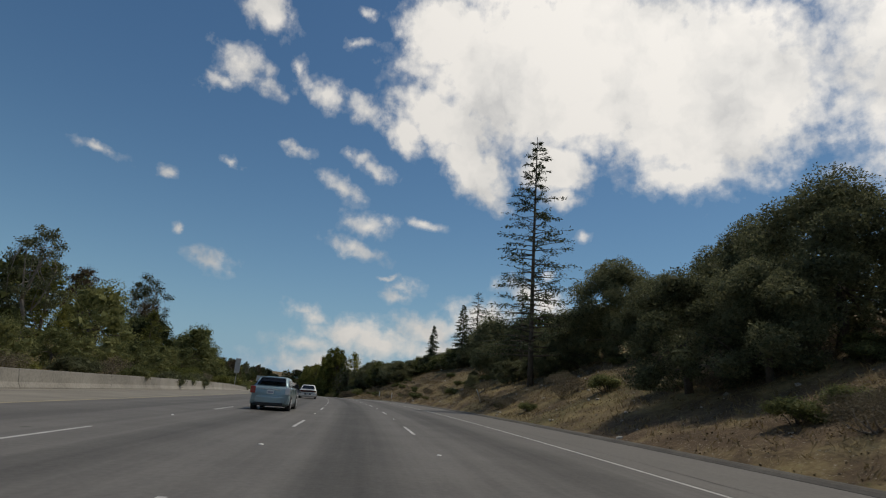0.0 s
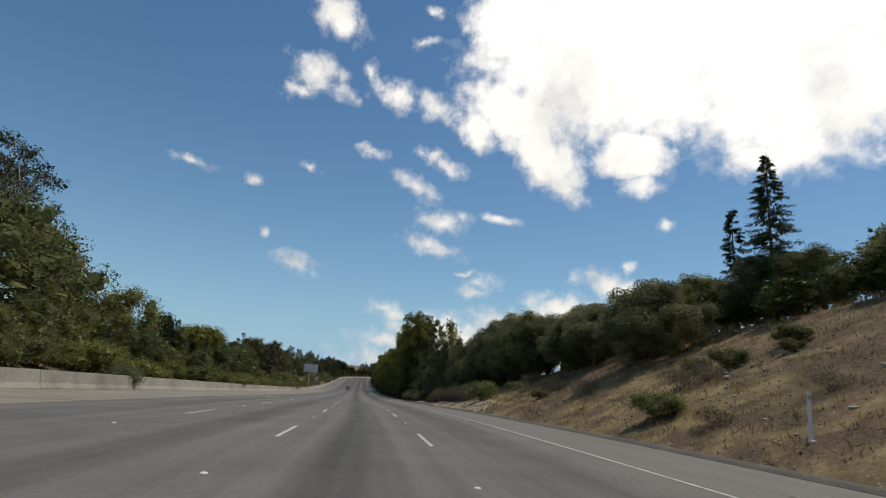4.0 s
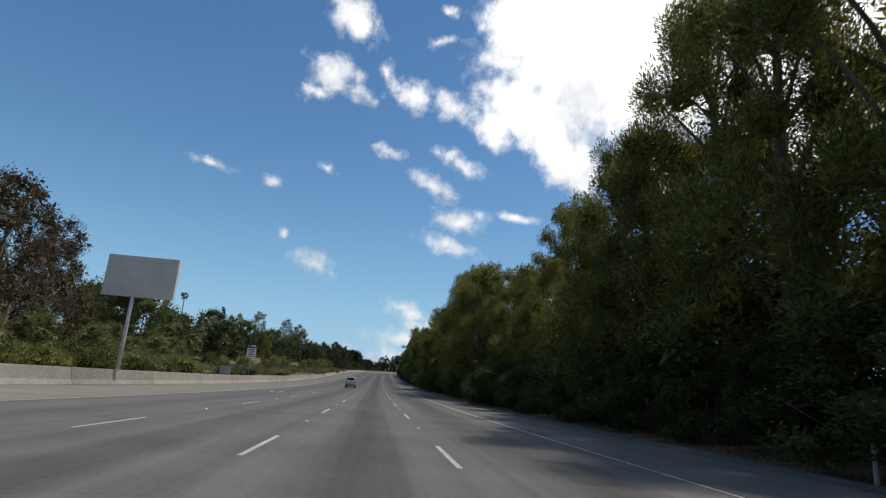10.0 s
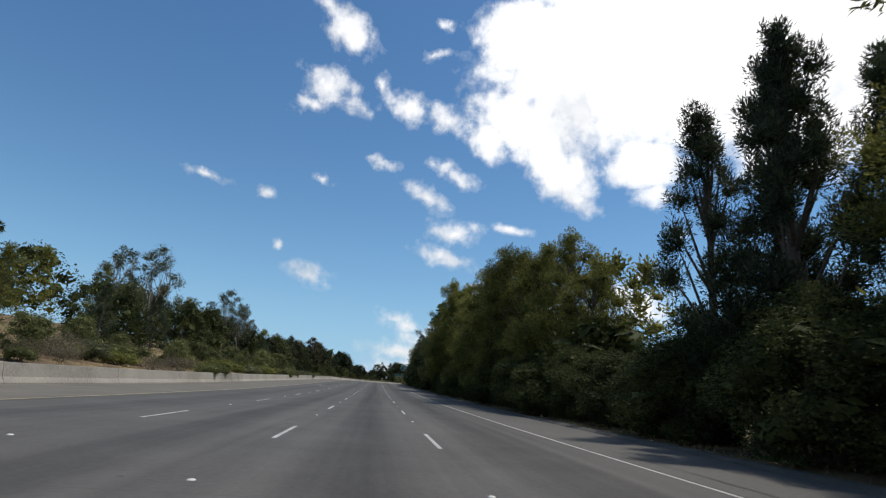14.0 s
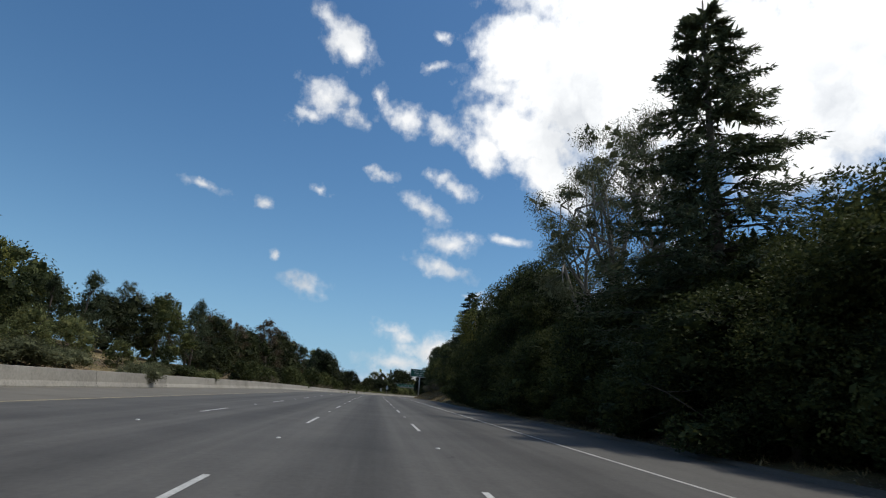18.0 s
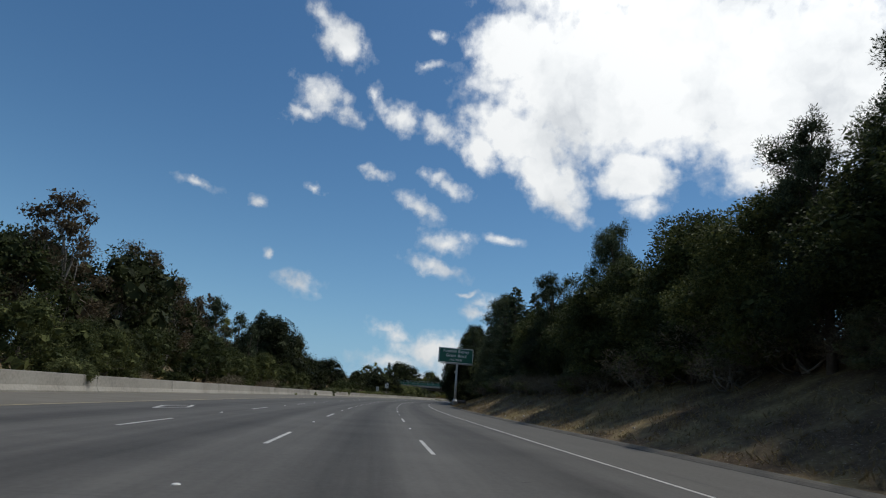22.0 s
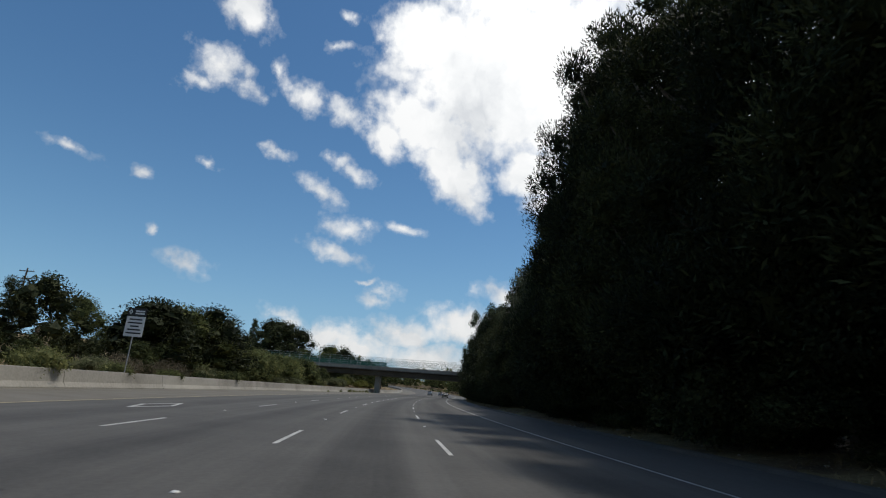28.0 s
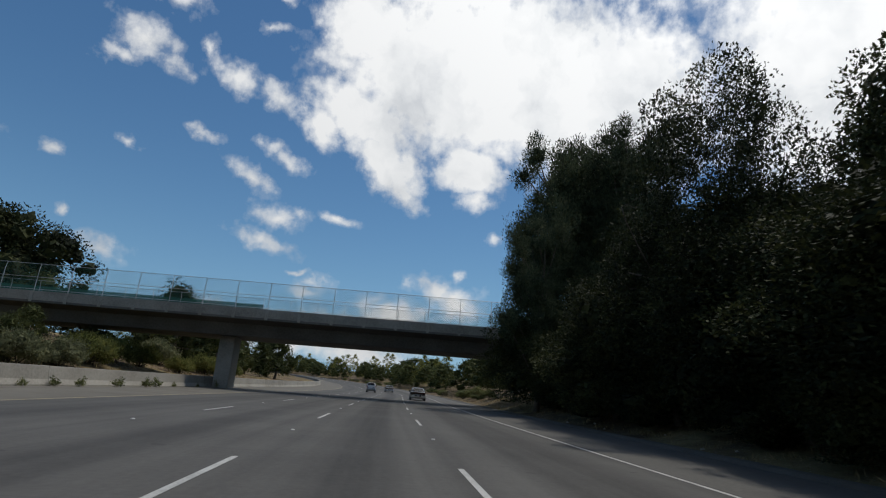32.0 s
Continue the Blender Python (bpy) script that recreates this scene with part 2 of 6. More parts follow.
def rise(s, u):
    """Height of the ground above the road at that place."""
    if u > 11.7:
        k = float(np.interp(s, [-60, 40, 70, 130, 150, 172, 192, 560, 588, 690, 735, 880, 905, 945, 980, 1500], [.44, .44, .48, .48, .45, .4, .10, .10, .48, .46, .12, .14, .3, .3, .2, .15]))
        top = float(np.interp(s, [-60, 40, 70, 110, 150, 190, 560, 590, 720, 740, 880, 910, 940, 980], [8, 8, 9, 9, 7.5, 2.5, 2.5, 6, 6, 3, 3, 7, 7, 5]))
        d = u - 12.0
        h = max(0.0, min(k * d, top + 0.03 * min(d - top / k, 40) if d > top / k else 1e9))
        if d > 0.6:
            h += 0.25 * noise.noise((s * 0.16, u * 0.3, 1.7)) + 0.5 * noise.noise((s * 0.04, u * 0.06, 8.1)) * min(1, d / 8)
        return h
    if u < -15.7:
        d = -15.9 - u
        k = float(np.interp(s, [-60, 60, 90, 200, 230, 360, 400, 500, 540, 600, 640, 860, 890, 914, 926, 960, 1000], [.05, .08, .22, .22, .06, .06, .17, .17, .14, .14, .08, .08, .09, .1, .16, .16, .1]))
        h = min(k * d, 7 + 0.03 * min(d, 80)) + (0.15 if d > 0 else 0)
        return h + (0.3 * noise.noise((s * 0.1, u * 0.2, 4.0)) * min(1, d / 4))
    return 0.0


def place(s, u, up=None, turn=0.0, size=1.0, lean=0.0):
    p = at(s, u, rise(s, u) if up is None else up)
    return Matrix.Translation(p) @ Matrix.Rotation(-heading(s) + radians(turn), 4, "Z") @ Matrix.Rotation(radians(lean), 4, "Y") @ Matrix.Scale(size, 4)

# ---- materials ----
def material(name, stops, rough=0.7, big=0.5, small=12.0, mixed=0.45, bump=0.15, metal=0.0, world_space=False, per_object=0.0, coat=0.0):
    m = bpy.data.materials.new(name)
    m.use_nodes = True
    t = m.node_tree
    b = t.nodes["Principled BSDF"]
    if world_space:
        v = t.nodes.new("ShaderNodeNewGeometry").outputs["Position"]
    else:
        v = t.nodes.new("ShaderNodeTexCoord").outputs["Object"]
    n1, n2 = noise_tex(t, v, big, 5.0), noise_tex(t, v, small, 6.0, 0.65)
    f = math_node(t, "ADD", math_node(t, "MULTIPLY", n1.outputs[0], 1 - mixed), math_node(t, "MULTIPLY", n2.outputs[0], mixed))
    if per_object:
        info = t.nodes.new("ShaderNodeObjectInfo")
        f = math_node(t, "ADD", f, math_node(t, "MULTIPLY", math_node(t, "SUBTRACT", info.outputs["Random"], 0.5), per_object))
    k = len(stops)
    col = ramp(t, f, [(0.32 + 0.36 * i / max(1, k - 1), c) for i, c in enumerate(stops)])
    link(t, col, b.inputs["Base Color"])
    b.inputs["Roughness"].default_value, b.inputs["Metallic"].default_value = rough, metal
    b.inputs["Coat Weight"].default_value = coat
    if bump:
        bp = t.nodes.new("ShaderNodeBump")
        bp.inputs["Strength"].default_value, bp.inputs["Distance"].default_value = bump, 0.03
        link(t, n2.outputs[0], bp.inputs["Height"]), link(t, bp.outputs[0], b.inputs["Normal"])
    return m


def leaf_material(name, dark, light, tip, through_light=0.3, spread=0.6):
    m = bpy.data.materials.new(name)
    m.use_nodes = True
    t = m.node_tree
    b = t.nodes["Principled BSDF"]
    g = t.nodes.new("ShaderNodeNewGeometry")
    info = t.nodes.new("ShaderNodeObjectInfo")
    co = t.nodes.new("ShaderNodeTexCoord").outputs["Object"]
    n = noise_tex(t, co, 0.55, 3.0)
    f = math_node(t, "ADD", math_node(t, "MULTIPLY", g.outputs["Random Per Island"], 0.45), math_node(t, "SUBTRACT", math_node(t, "MULTIPLY", n.outputs[0], 0.95), 0.175))
    f = math_node(t, "ADD", f, math_node(t, "MULTIPLY", math_node(t, "SUBTRACT", info.outputs["Random"], 0.5), spread * 0.5))
    col = ramp(t, f, [(0.2, dark), (0.55, light), (0.85, tip)])
    link(t, col, b.inputs["Base Color"])
    b.inputs["Roughness"].default_value = 0.7
    b.inputs["Specular IOR Level"].default_value = 0.12
    tr = t.nodes.new("ShaderNodeBsdfTranslucent")
    link(t, col, tr.inputs[0])
    mx = t.nodes.new("ShaderNodeMixShader")
    mx.inputs[0].default_value = through_light
    out = t.nodes["Material Output"]
    link(t, b.outputs[0], mx.inputs[1]), link(t, tr.outputs[0], mx.inputs[2]), link(t, mx.outputs[0], out.inputs[0])
    return m


def road_material():
    """Worn concrete lanes: pale, with a dark oil track along each lane's middle, tyre tracks, seams and stains. UV: u metres, s metres."""
    m = bpy.data.materials.new("worn_concrete")
    m.use_nodes = True
    t = m.node_tree
    b = t.nodes["Principled BSDF"]
    uv = t.nodes.new("ShaderNodeUVMap").outputs[0]
    sep = t.nodes.new("ShaderNodeSeparateXYZ")
    link(t, uv, sep.inputs[0])
    u, s = sep.outputs[0], sep.outputs[1]
    stretch = t.nodes.new("ShaderNodeMapping")
    stretch.inputs["Scale"].default_value = (1.6, 0.03, 1)
    link(t, uv, stretch.inputs[0])
    streak = noise_tex(t, stretch.outputs[0], 1.0, 5.0, 0.6)
    stain = noise_tex(t, uv, 0.35, 5.0, 0.6)
    grain = noise_tex(t, uv, 9.0, 6.0, 0.7)
    # each lane is worn by its own traffic: a wide dark band down its middle
    def lane_mid(at_u, half, depth):
        k = math_node(t, "DIVIDE", math_node(t, "ABSOLUTE", math_node(t, "SUBTRACT", u, at_u)), half)
        k = math_node(t, "MAXIMUM", math_node(t, "SUBTRACT", 1.0, math_node(t, "MULTIPLY", k, k)), 0.0)
        return math_node(t, "MULTIPLY", k, depth)
    oil = math_node(t, "ADD", lane_mid(1.85, 0.95, 0.62), lane_mid(5.65, 1.1, 0.5))
    oil = math_node(t, "ADD", oil, math_node(t, "ADD", lane_mid(-2.0, 0.9, 0.42), lane_mid(-6.4, 0.9, 0.3)))
    drip = noise_tex(t, uv, 0.05, 3.0)
    oil = math_node(t, "MULTIPLY", oil, math_node(t, "ADD", 0.55, math_node(t, "MULTIPLY", drip.outputs[0], 0.9)))
    f = math_node(t, "ADD", math_node(t, "MULTIPLY", streak.outputs[0], 0.4), math_node(t, "MULTIPLY", stain.outputs[0], 0.3))
    f = math_node(t, "ADD", f, math_node(t, "MULTIPLY", grain.outputs[0], 0.3))
    f = math_node(t, "SUBTRACT", f, math_node(t, "MULTIPLY", oil, 0.3))
    col = ramp(t, f, [(0.2, (0.036, 0.034, 0.031)), (0.42, (0.086, 0.081, 0.074)), (0.6, (0.132, 0.125, 0.114))])
    # patches and old spills
    spot = noise_tex(t, uv, 0.9, 2.0)
    col = mix_colour(t, math_node(t, "MULTIPLY", math_node(t, "GREATER_THAN", spot.outputs[0], 0.735), 0.55), col, (0.045, 0.042, 0.038))
    # saw-cut seams across every lane
    seam = math_node(t, "LESS_THAN", math_node(t, "ABSOLUTE", math_node(t, "SUBTRACT", math_node(t, "FRACT", math_node(t, "DIVIDE", s, 4.57)), 0.5)), 0.0035)
    col = mix_colour(t, math_node(t, "MULTIPLY", seam, 0.4), col, (0.06, 0.058, 0.055))
    # shoulders are little driven on: paler, with sandy dust towards the barrier
    side = math_node(t, "GREATER_THAN", u, 8.0)
    dust = ramp(t, grain.outputs[0], [(0.35, (0.115, 0.108, 0.095)), (0.65, (0.165, 0.155, 0.138))])
    col = mix_colour(t, math_node(t, "MULTIPLY", side, 0.55), col, dust)
    sand = ramp(t, math_node(t, "ADD", math_node(t, "MULTIPLY", stain.outputs[0], 0.6), math_node(t, "MULTIPLY", grain.outputs[0], 0.4)), [(0.35, (0.145, 0.13, 0.103)), (0.65, (0.225, 0.204, 0.166))])
    col = mix_colour(t, math_node(t, "MULTIPLY", math_node(t, "LESS_THAN", u, -9.35), 0.85), col, sand)
    # cold joint between the inner shoulder's two pours
    gap = math_node(t, "LESS_THAN", math_node(t, "ABSOLUTE", math_node(t, "ADD", u, math_node(t, "ADD", 14.1, math_node(t, "MULTIPLY", streak.outputs[0], 0.12)))), 0.05)
    col = mix_colour(t, math_node(t, "MULTIPLY", gap, 0.7), col, (0.035, 0.033, 0.03))
    # bright, then cloud-dimmed sun along the drive, put into the road's colour
    sun_level = ramp(t, math_node(t, "DIVIDE", s, 1000.0), [(0.29, (1.2, 1.2, 1.2)), (0.42, (0.81, 0.81, 0.81))])
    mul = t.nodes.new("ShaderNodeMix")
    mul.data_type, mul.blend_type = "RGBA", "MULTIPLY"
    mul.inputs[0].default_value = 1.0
    link(t, col, mul.inputs[6]), link(t, sun_level, mul.inputs[7])
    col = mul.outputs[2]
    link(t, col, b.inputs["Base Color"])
    b.inputs["Roughness"].default_value = 0.82
    b.inputs["Specular IOR Level"].default_value = 0.25
    bp = t.nodes.new("ShaderNodeBump")
    bp.inputs["Strength"].default_value, bp.inputs["Distance"].default_value = 0.25, 0.01
    link(t, grain.outputs[0], bp.inputs["Height"]), link(t, bp.outputs[0], b.inputs["Normal"])
    return m


def ground_material():
    """Dry bank: brown dirt and chips, golden straw in patches, a little green."""
    m = bpy.data.materials.new("dry_dirt_and_grass")
    m.use_nodes = True
    t = m.node_tree
    b = t.nodes["Principled BSDF"]
    v = t.nodes.new("ShaderNodeNewGeometry").outputs["Position"]
    big, mid, fine, chip = noise_tex(t, v, 0.09, 4.0), noise_tex(t, v, 0.55, 5.0, 0.6), noise_tex(t, v, 5.0, 6.0, 0.7), noise_tex(t, v, 16.0, 2.0)
    f = math_node(t, "ADD", math_node(t, "MULTIPLY", mid.outputs[0], 0.5), math_node(t, "MULTIPLY", fine.outputs[0], 0.5))
    dirt = ramp(t, f, [(0.32, (0.045, 0.032, 0.021)), (0.5, (0.115, 0.08, 0.048)), (0.66, (0.20, 0.145, 0.088))])
    straw = ramp(t, f, [(0.34, (0.085, 0.062, 0.028)), (0.5, (0.19, 0.143, 0.068)), (0.66, (0.32, 0.248, 0.125))])
    green = ramp(t, f, [(0.34, (0.03, 0.034, 0.012)), (0.66, (0.11, 0.115, 0.04))])
    k = ramp(t, math_node(t, "ADD", math_node(t, "MULTIPLY", big.outputs[0], 0.6), math_node(t, "MULTIPLY", mid.outputs[0], 0.4)), [(0.46, (0, 0, 0)), (0.58, (1, 1, 1))])
    col = mix_colour(t, k, dirt, straw)
    g = ramp(t, math_node(t, "ADD", math_node(t, "MULTIPLY", big.outputs[1], 0.5), math_node(t, "MULTIPLY", fine.outputs[0], 0.5)), [(0.52, (0, 0, 0)), (0.62, (0.8, 0.8, 0.8))])
    col = mix_colour(t, g, col, green)
    col = mix_colour(t, math_node(t, "MULTIPLY", math_node(t, "GREATER_THAN", chip.outputs[0], 0.67), 0.7), col, (0.42, 0.37, 0.30))
    link(t, col, b.inputs["Base Color"])
    b.inputs["Roughness"].default_value = 0.95
    b.inputs["Specular IOR Level"].default_value = 0.15
    bp = t.nodes.new("ShaderNodeBump")
    bp.inputs["Strength"].default_value, bp.inputs["Distance"].default_value = 0.7, 0.05
    link(t, fine.outputs[0], bp.inputs["Height"]), link(t, bp.outputs[0], b.inputs["Normal"])
    return m


def glass_material(name, tint=(0.02, 0.022, 0.025)):
    m = bpy.data.materials.new(name)
    m.use_nodes = True
    b = m.node_tree.nodes["Principled BSDF"]
    b.inputs["Base Color"].default_value = (*tint, 1)
    b.inputs["Roughness"].default_value = 0.04
    b.inputs["Specular IOR Level"].default_value = 0.6
    return m


ROAD = road_material()
DIRT = ground_material()
SAND = material("pale_sand", [(0.15, 0.115, 0.08), (0.30, 0.245, 0.18), (0.42, 0.36, 0.275)], 0.95, 0.5, 6.0, 0.5, 0.5, world_space=True)
PAINT_WHITE = material("worn_white_paint", [(0.2, 0.195, 0.18), (0.44, 0.43, 0.4), (0.6, 0.59, 0.56)], 0.6, 1.5, 25, 0.6, 0.1, world_space=True)
PAINT_YELLOW = material("worn_yellow_paint", [(0.19, 0.16, 0.1), (0.36, 0.29, 0.15), (0.48, 0.38, 0.19)], 0.6, 1.5, 25, 0.6, 0.1, world_space=True)
CONCRETE = material("weathered_concrete", [(0.16, 0.148, 0.125), (0.275, 0.256, 0.218), (0.35, 0.33, 0.285)], 0.9, 0.35, 7.0, 0.5, 0.3, world_space=True, per_object=0.12)
ASPHALT = material("asphalt_kerb", [(0.045, 0.04, 0.034), (0.08, 0.072, 0.06), (0.125, 0.112, 0.092)], 0.9, 0.8, 18, 0.5, 0.4, world_space=True)
CERAMIC = material("ceramic_marker", [(0.55, 0.54, 0.5), (0.75, 0.74, 0.7)], 0.4, 3, 20, 0.5, 0)
BARK = material("grey_brown_bark", [(0.04, 0.032, 0.025), (0.10, 0.08, 0.06), (0.17, 0.14, 0.11)], 0.95, 2.0, 14, 0.6, 0.8)
BARK_PALE = material("pale_bark", [(0.09, 0.075, 0.06), (0.19, 0.165, 0.135), (0.30, 0.265, 0.22)], 0.85, 1.2, 9, 0.5, 0.4)
OAK_LEAF = leaf_material("oak_leaf", (0.0174, 0.0247, 0.0101), (0.058, 0.0711, 0.0247), (0.1334, 0.1421, 0.0464), 0.26)
PINE_LEAF = leaf_material("pine_needle", (0.0408, 0.0468, 0.0144), (0.156, 0.1608, 0.0432), (0.3, 0.282, 0.0744), 0.45)
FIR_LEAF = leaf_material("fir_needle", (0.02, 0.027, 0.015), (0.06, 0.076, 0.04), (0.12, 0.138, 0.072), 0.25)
# oak leaf made paler: haze and light put into the colour
LIGHTENED_LEAF = leaf_material("bank_oak_leaf", (0.07, 0.078, 0.042), (0.16, 0.17, 0.09), (0.26, 0.26, 0.14), 0.45)
# oak leaf made near black: shade put into the colour
SHADED_LEAF = leaf_material("laurel_leaf", (0.009, 0.013, 0.006), (0.03, 0.037, 0.0145), (0.078, 0.084, 0.031), 0.18)
GUM_LEAF = leaf_material("gum_leaf", (0.0338, 0.0405, 0.0216), (0.1013, 0.1107, 0.0607), (0.189, 0.1958, 0.108), 0.3)
RUST_LEAF = leaf_material("rusty_leaf", (0.0438, 0.0325, 0.02), (0.1063, 0.0813, 0.0475), (0.1875, 0.1438, 0.0813), 0.3)
BUSH_LEAF = leaf_material("bush_leaf", (0.048, 0.058, 0.024), (0.15, 0.166, 0.066), (0.28, 0.28, 0.11), 0.42)
HEDGE_LEAF = leaf_material("hedge_leaf", (0.0575, 0.069, 0.0184), (0.1552, 0.1667, 0.0483), (0.276, 0.2702, 0.0862), 0.35)
DRY_LEAF = leaf_material("dry_scrub", (0.072, 0.0576, 0.0384), (0.156, 0.132, 0.09), (0.264, 0.228, 0.156), 0.25)
GRASS = leaf_material("dry_grass", (0.12, 0.085, 0.04), (0.26, 0.195, 0.10), (0.40, 0.32, 0.17), 0.3)
STEEL = material("galvanised_steel", [(0.30, 0.30, 0.29), (0.42, 0.42, 0.41), (0.52, 0.52, 0.50)], 0.5, 1.0, 15, 0.5, 0.05, 0.6)
PALE_PANEL = material("weathered_pale_panel", [(0.40, 0.39, 0.36), (0.55, 0.535, 0.50), (0.62, 0.60, 0.57)], 0.6, 0.5, 6, 0.4, 0.05)
SIGN_GREEN = material("green_sheeting", [(0.012, 0.085, 0.055), (0.018, 0.11, 0.072), (0.025, 0.13, 0.088)], 0.45, 0.6, 8, 0.4, 0)
SIGN_WHITE = material("white_sheeting", [(0.66, 0.66, 0.63), (0.78, 0.78, 0.75)], 0.5, 1.0, 8, 0.4, 0)
SIGN_BLACK = material("black_sheeting", [(0.015, 0.015, 0.015), (0.03, 0.03, 0.03)], 0.5, 1.0, 8, 0.4, 0)
MESH_GREEN = material("green_screen_mesh", [(0.02, 0.10, 0.07), (0.035, 0.15, 0.10)], 0.7, 0.5, 10, 0.5, 0)
WOOD = material("weathered_timber", [(0.07, 0.055, 0.04), (0.13, 0.10, 0.075)], 0.9, 1.0, 12, 0.5, 0.4)


# ---- mesh helpers ----
def mesh_of(name, verts, faces, mat, smooth=False, mats=None, index=None):
    me = bpy.data.meshes.new(name)
    me.from_pydata(verts, [], faces)
    for k in (mats or [mat]):
        me.materials.append(k)
    if index is not None:
        me.polygons.foreach_set("material_index", index)
    if smooth:
        me.polygons.foreach_set("use_smooth", [True] * len(me.polygons))
    me.update()
    return me


def part(name, bm, mat, parent, label="", smooth=False):
    """Links a bmesh (or a ready mesh) as ONE mesh object under a thing or a part."""
    if isinstance(bm, bpy.types.Mesh):
        me = bm
    else:
        me = bpy.data.meshes.new(name)
        bm.normal_update()
        bm.to_mesh(me)
        bm.free()
        me.materials.append(mat)
        if smooth:
            me.polygons.foreach_set("use_smooth", [True] * len(me.polygons))
    ob = new(name, me)
    ob.parent = parent
    if label:
        ob["label"] = label
    return ob


def box(bm, x0, x1, y0, y1, z0, z1, bevel=0.0):
    r = bmesh.ops.create_cube(bm, size=1.0)
    bmesh.ops.scale(bm, vec=(x1 - x0, y1 - y0, z1 - z0), verts=r["verts"])
    bmesh.ops.translate(bm, vec=((x0 + x1) / 2, (y0 + y1) / 2, (z0 + z1) / 2), verts=r["verts"])
    if bevel:
        ed = {e for v in r["verts"] for e in v.link_edges}
        bmesh.ops.bevel(bm, geom=list(ed), offset=bevel, segments=2, affect="EDGES", profile=0.7)
    return bm


def box_bm(*a, bevel=0.0):
    return box(bmesh.new(), *a, bevel=bevel)


def tube(bm, pts, radii, sides=8):
    """A tapered tube along points."""
    rings = []
    for i, (p, r) in enumerate(zip(pts, map(float, radii))):
        a, b = Vector(pts[max(0, i - 1)]), Vector(pts[min(len(pts) - 1, i + 1)])
        d = (b - a).normalized()
        x = d.orthogonal().normalized()
        y = d.cross(x)
        rings.append([bm.verts.new(Vector(p) + r * (x * math.cos(2 * math.pi * k / sides) + y * math.sin(2 * math.pi * k / sides))) for k in range(sides)])
    for ra, rb in zip(rings, rings[1:]):
        for k in range(sides):
            # rings of a bent tube keep their start by nearest corner
            bm.faces.new((ra[k], ra[(k + 1) % sides], rb[(k + 1) % sides], rb[k]))
    bm.faces.new(rings[0][::-1]), bm.faces.new(rings[-1])
    return bm


def strip(name, s0, s1, u0, u1, up, mat, step=4.0, parent=None, thick=0.0):
    ss = np.arange(s0, s1 + 0.01, step)
    verts, faces = [], []
    for s in ss:
        verts += [at(s, u0, up), at(s, u1, up)]
    faces = [(2 * i, 2 * i + 1, 2 * i + 3, 2 * i + 2) for i in range(len(ss) - 1)]
    ob = new(name, mesh_of(name, verts, faces, mat))
    if parent:
        ob.parent = parent
    return ob


# ---- ground, road, shoulders ----
def build_ground():
    ss = np.arange(-60.0, 1500.1, 4.0)
    ur = [7, 11.6, 12.1, 12.7, 13.4, 14.4, 15.6, 17, 18.5, 20.5, 23, 27, 32, 38, 50, 80, 160, 420]
    ul = [-12, -15.6, -16, -17, -18.5, -20.5, -23, -27, -32, -40, -52, -80, -160, -420]
    us = ul[::-1] + ur
    n = len(us)
    verts = []
    for s in ss:
        for u in us:
            verts.append(at(s, u, rise(s, u) if u > 11.7 or u < -15.7 else -0.12))
    faces = [(i * n + j, i * n + j + 1, (i + 1) * n + j + 1, (i + 1) * n + j) for i in range(len(ss) - 1) for j in range(n - 1)]
    # its rim runs on, flat, to the horizon
    m, rows = len(verts), len(ss)
    rim = [j for j in range(n)] + [i * n + n - 1 for i in range(1, rows)] + [(rows - 1) * n + j for j in range(n - 2, -1, -1)] + [i * n for i in range(rows - 2, 0, -1)]
    mid = Vector((float(RX[700]), float(RY[700]), 0.0))
    for k in rim:
        d = Vector((verts[k].x - mid.x, verts[k].y - mid.y, 0.0)).normalized()
        verts.append(mid + d * 4400 + Vector((0, 0, float(RZ.min()) - 4.0)))
    faces += [(rim[k], m + k, m + (k + 1) % len(rim), rim[(k + 1) % len(rim)]) for k in range(len(rim))]
    me = mesh_of("ground", verts, faces, DIRT, True)
    return tagged(new("ground", me), "dry sandy verge and banks with straw-coloured grass", "ground", kind="structure")


def sand_sheet(s0, s1, u0, u1):
    """Bare pale sand lying on the verge, with a wandering upper edge."""
    ss = np.arange(s0, s1 + 0.1, 2.0)
    verts, n = [], 7
    for s in ss:
        top = u0 + (u1 - u0) * (0.75 + 0.25 * math.sin(s * 0.21) + 0.12 * math.sin(s * 0.9)) * min(1, (s - s0) / 8 + 0.05, (s1 - s) / 8 + 0.05)
        for j in range(n):
            u = u0 + (top - u0) * j / (n - 1)
            verts.append(at(float(s), u, max(rise(float(s), u), 0.0) + (0.03 if 0 < j < n - 1 else -0.03)))
    faces = [(i * n + j, i * n + j + 1, (i + 1) * n + j + 1, (i + 1) * n + j) for i in range(len(ss) - 1) for j in range(n - 1)]
    return tagged(new("sand_verge", mesh_of("sand_verge", verts, faces, SAND, True)), "bare pale sand along the shoulder's edge", "sand", kind="structure")


ground = build_ground()
sand_sheet(150, 216, 12.12, 15.8)


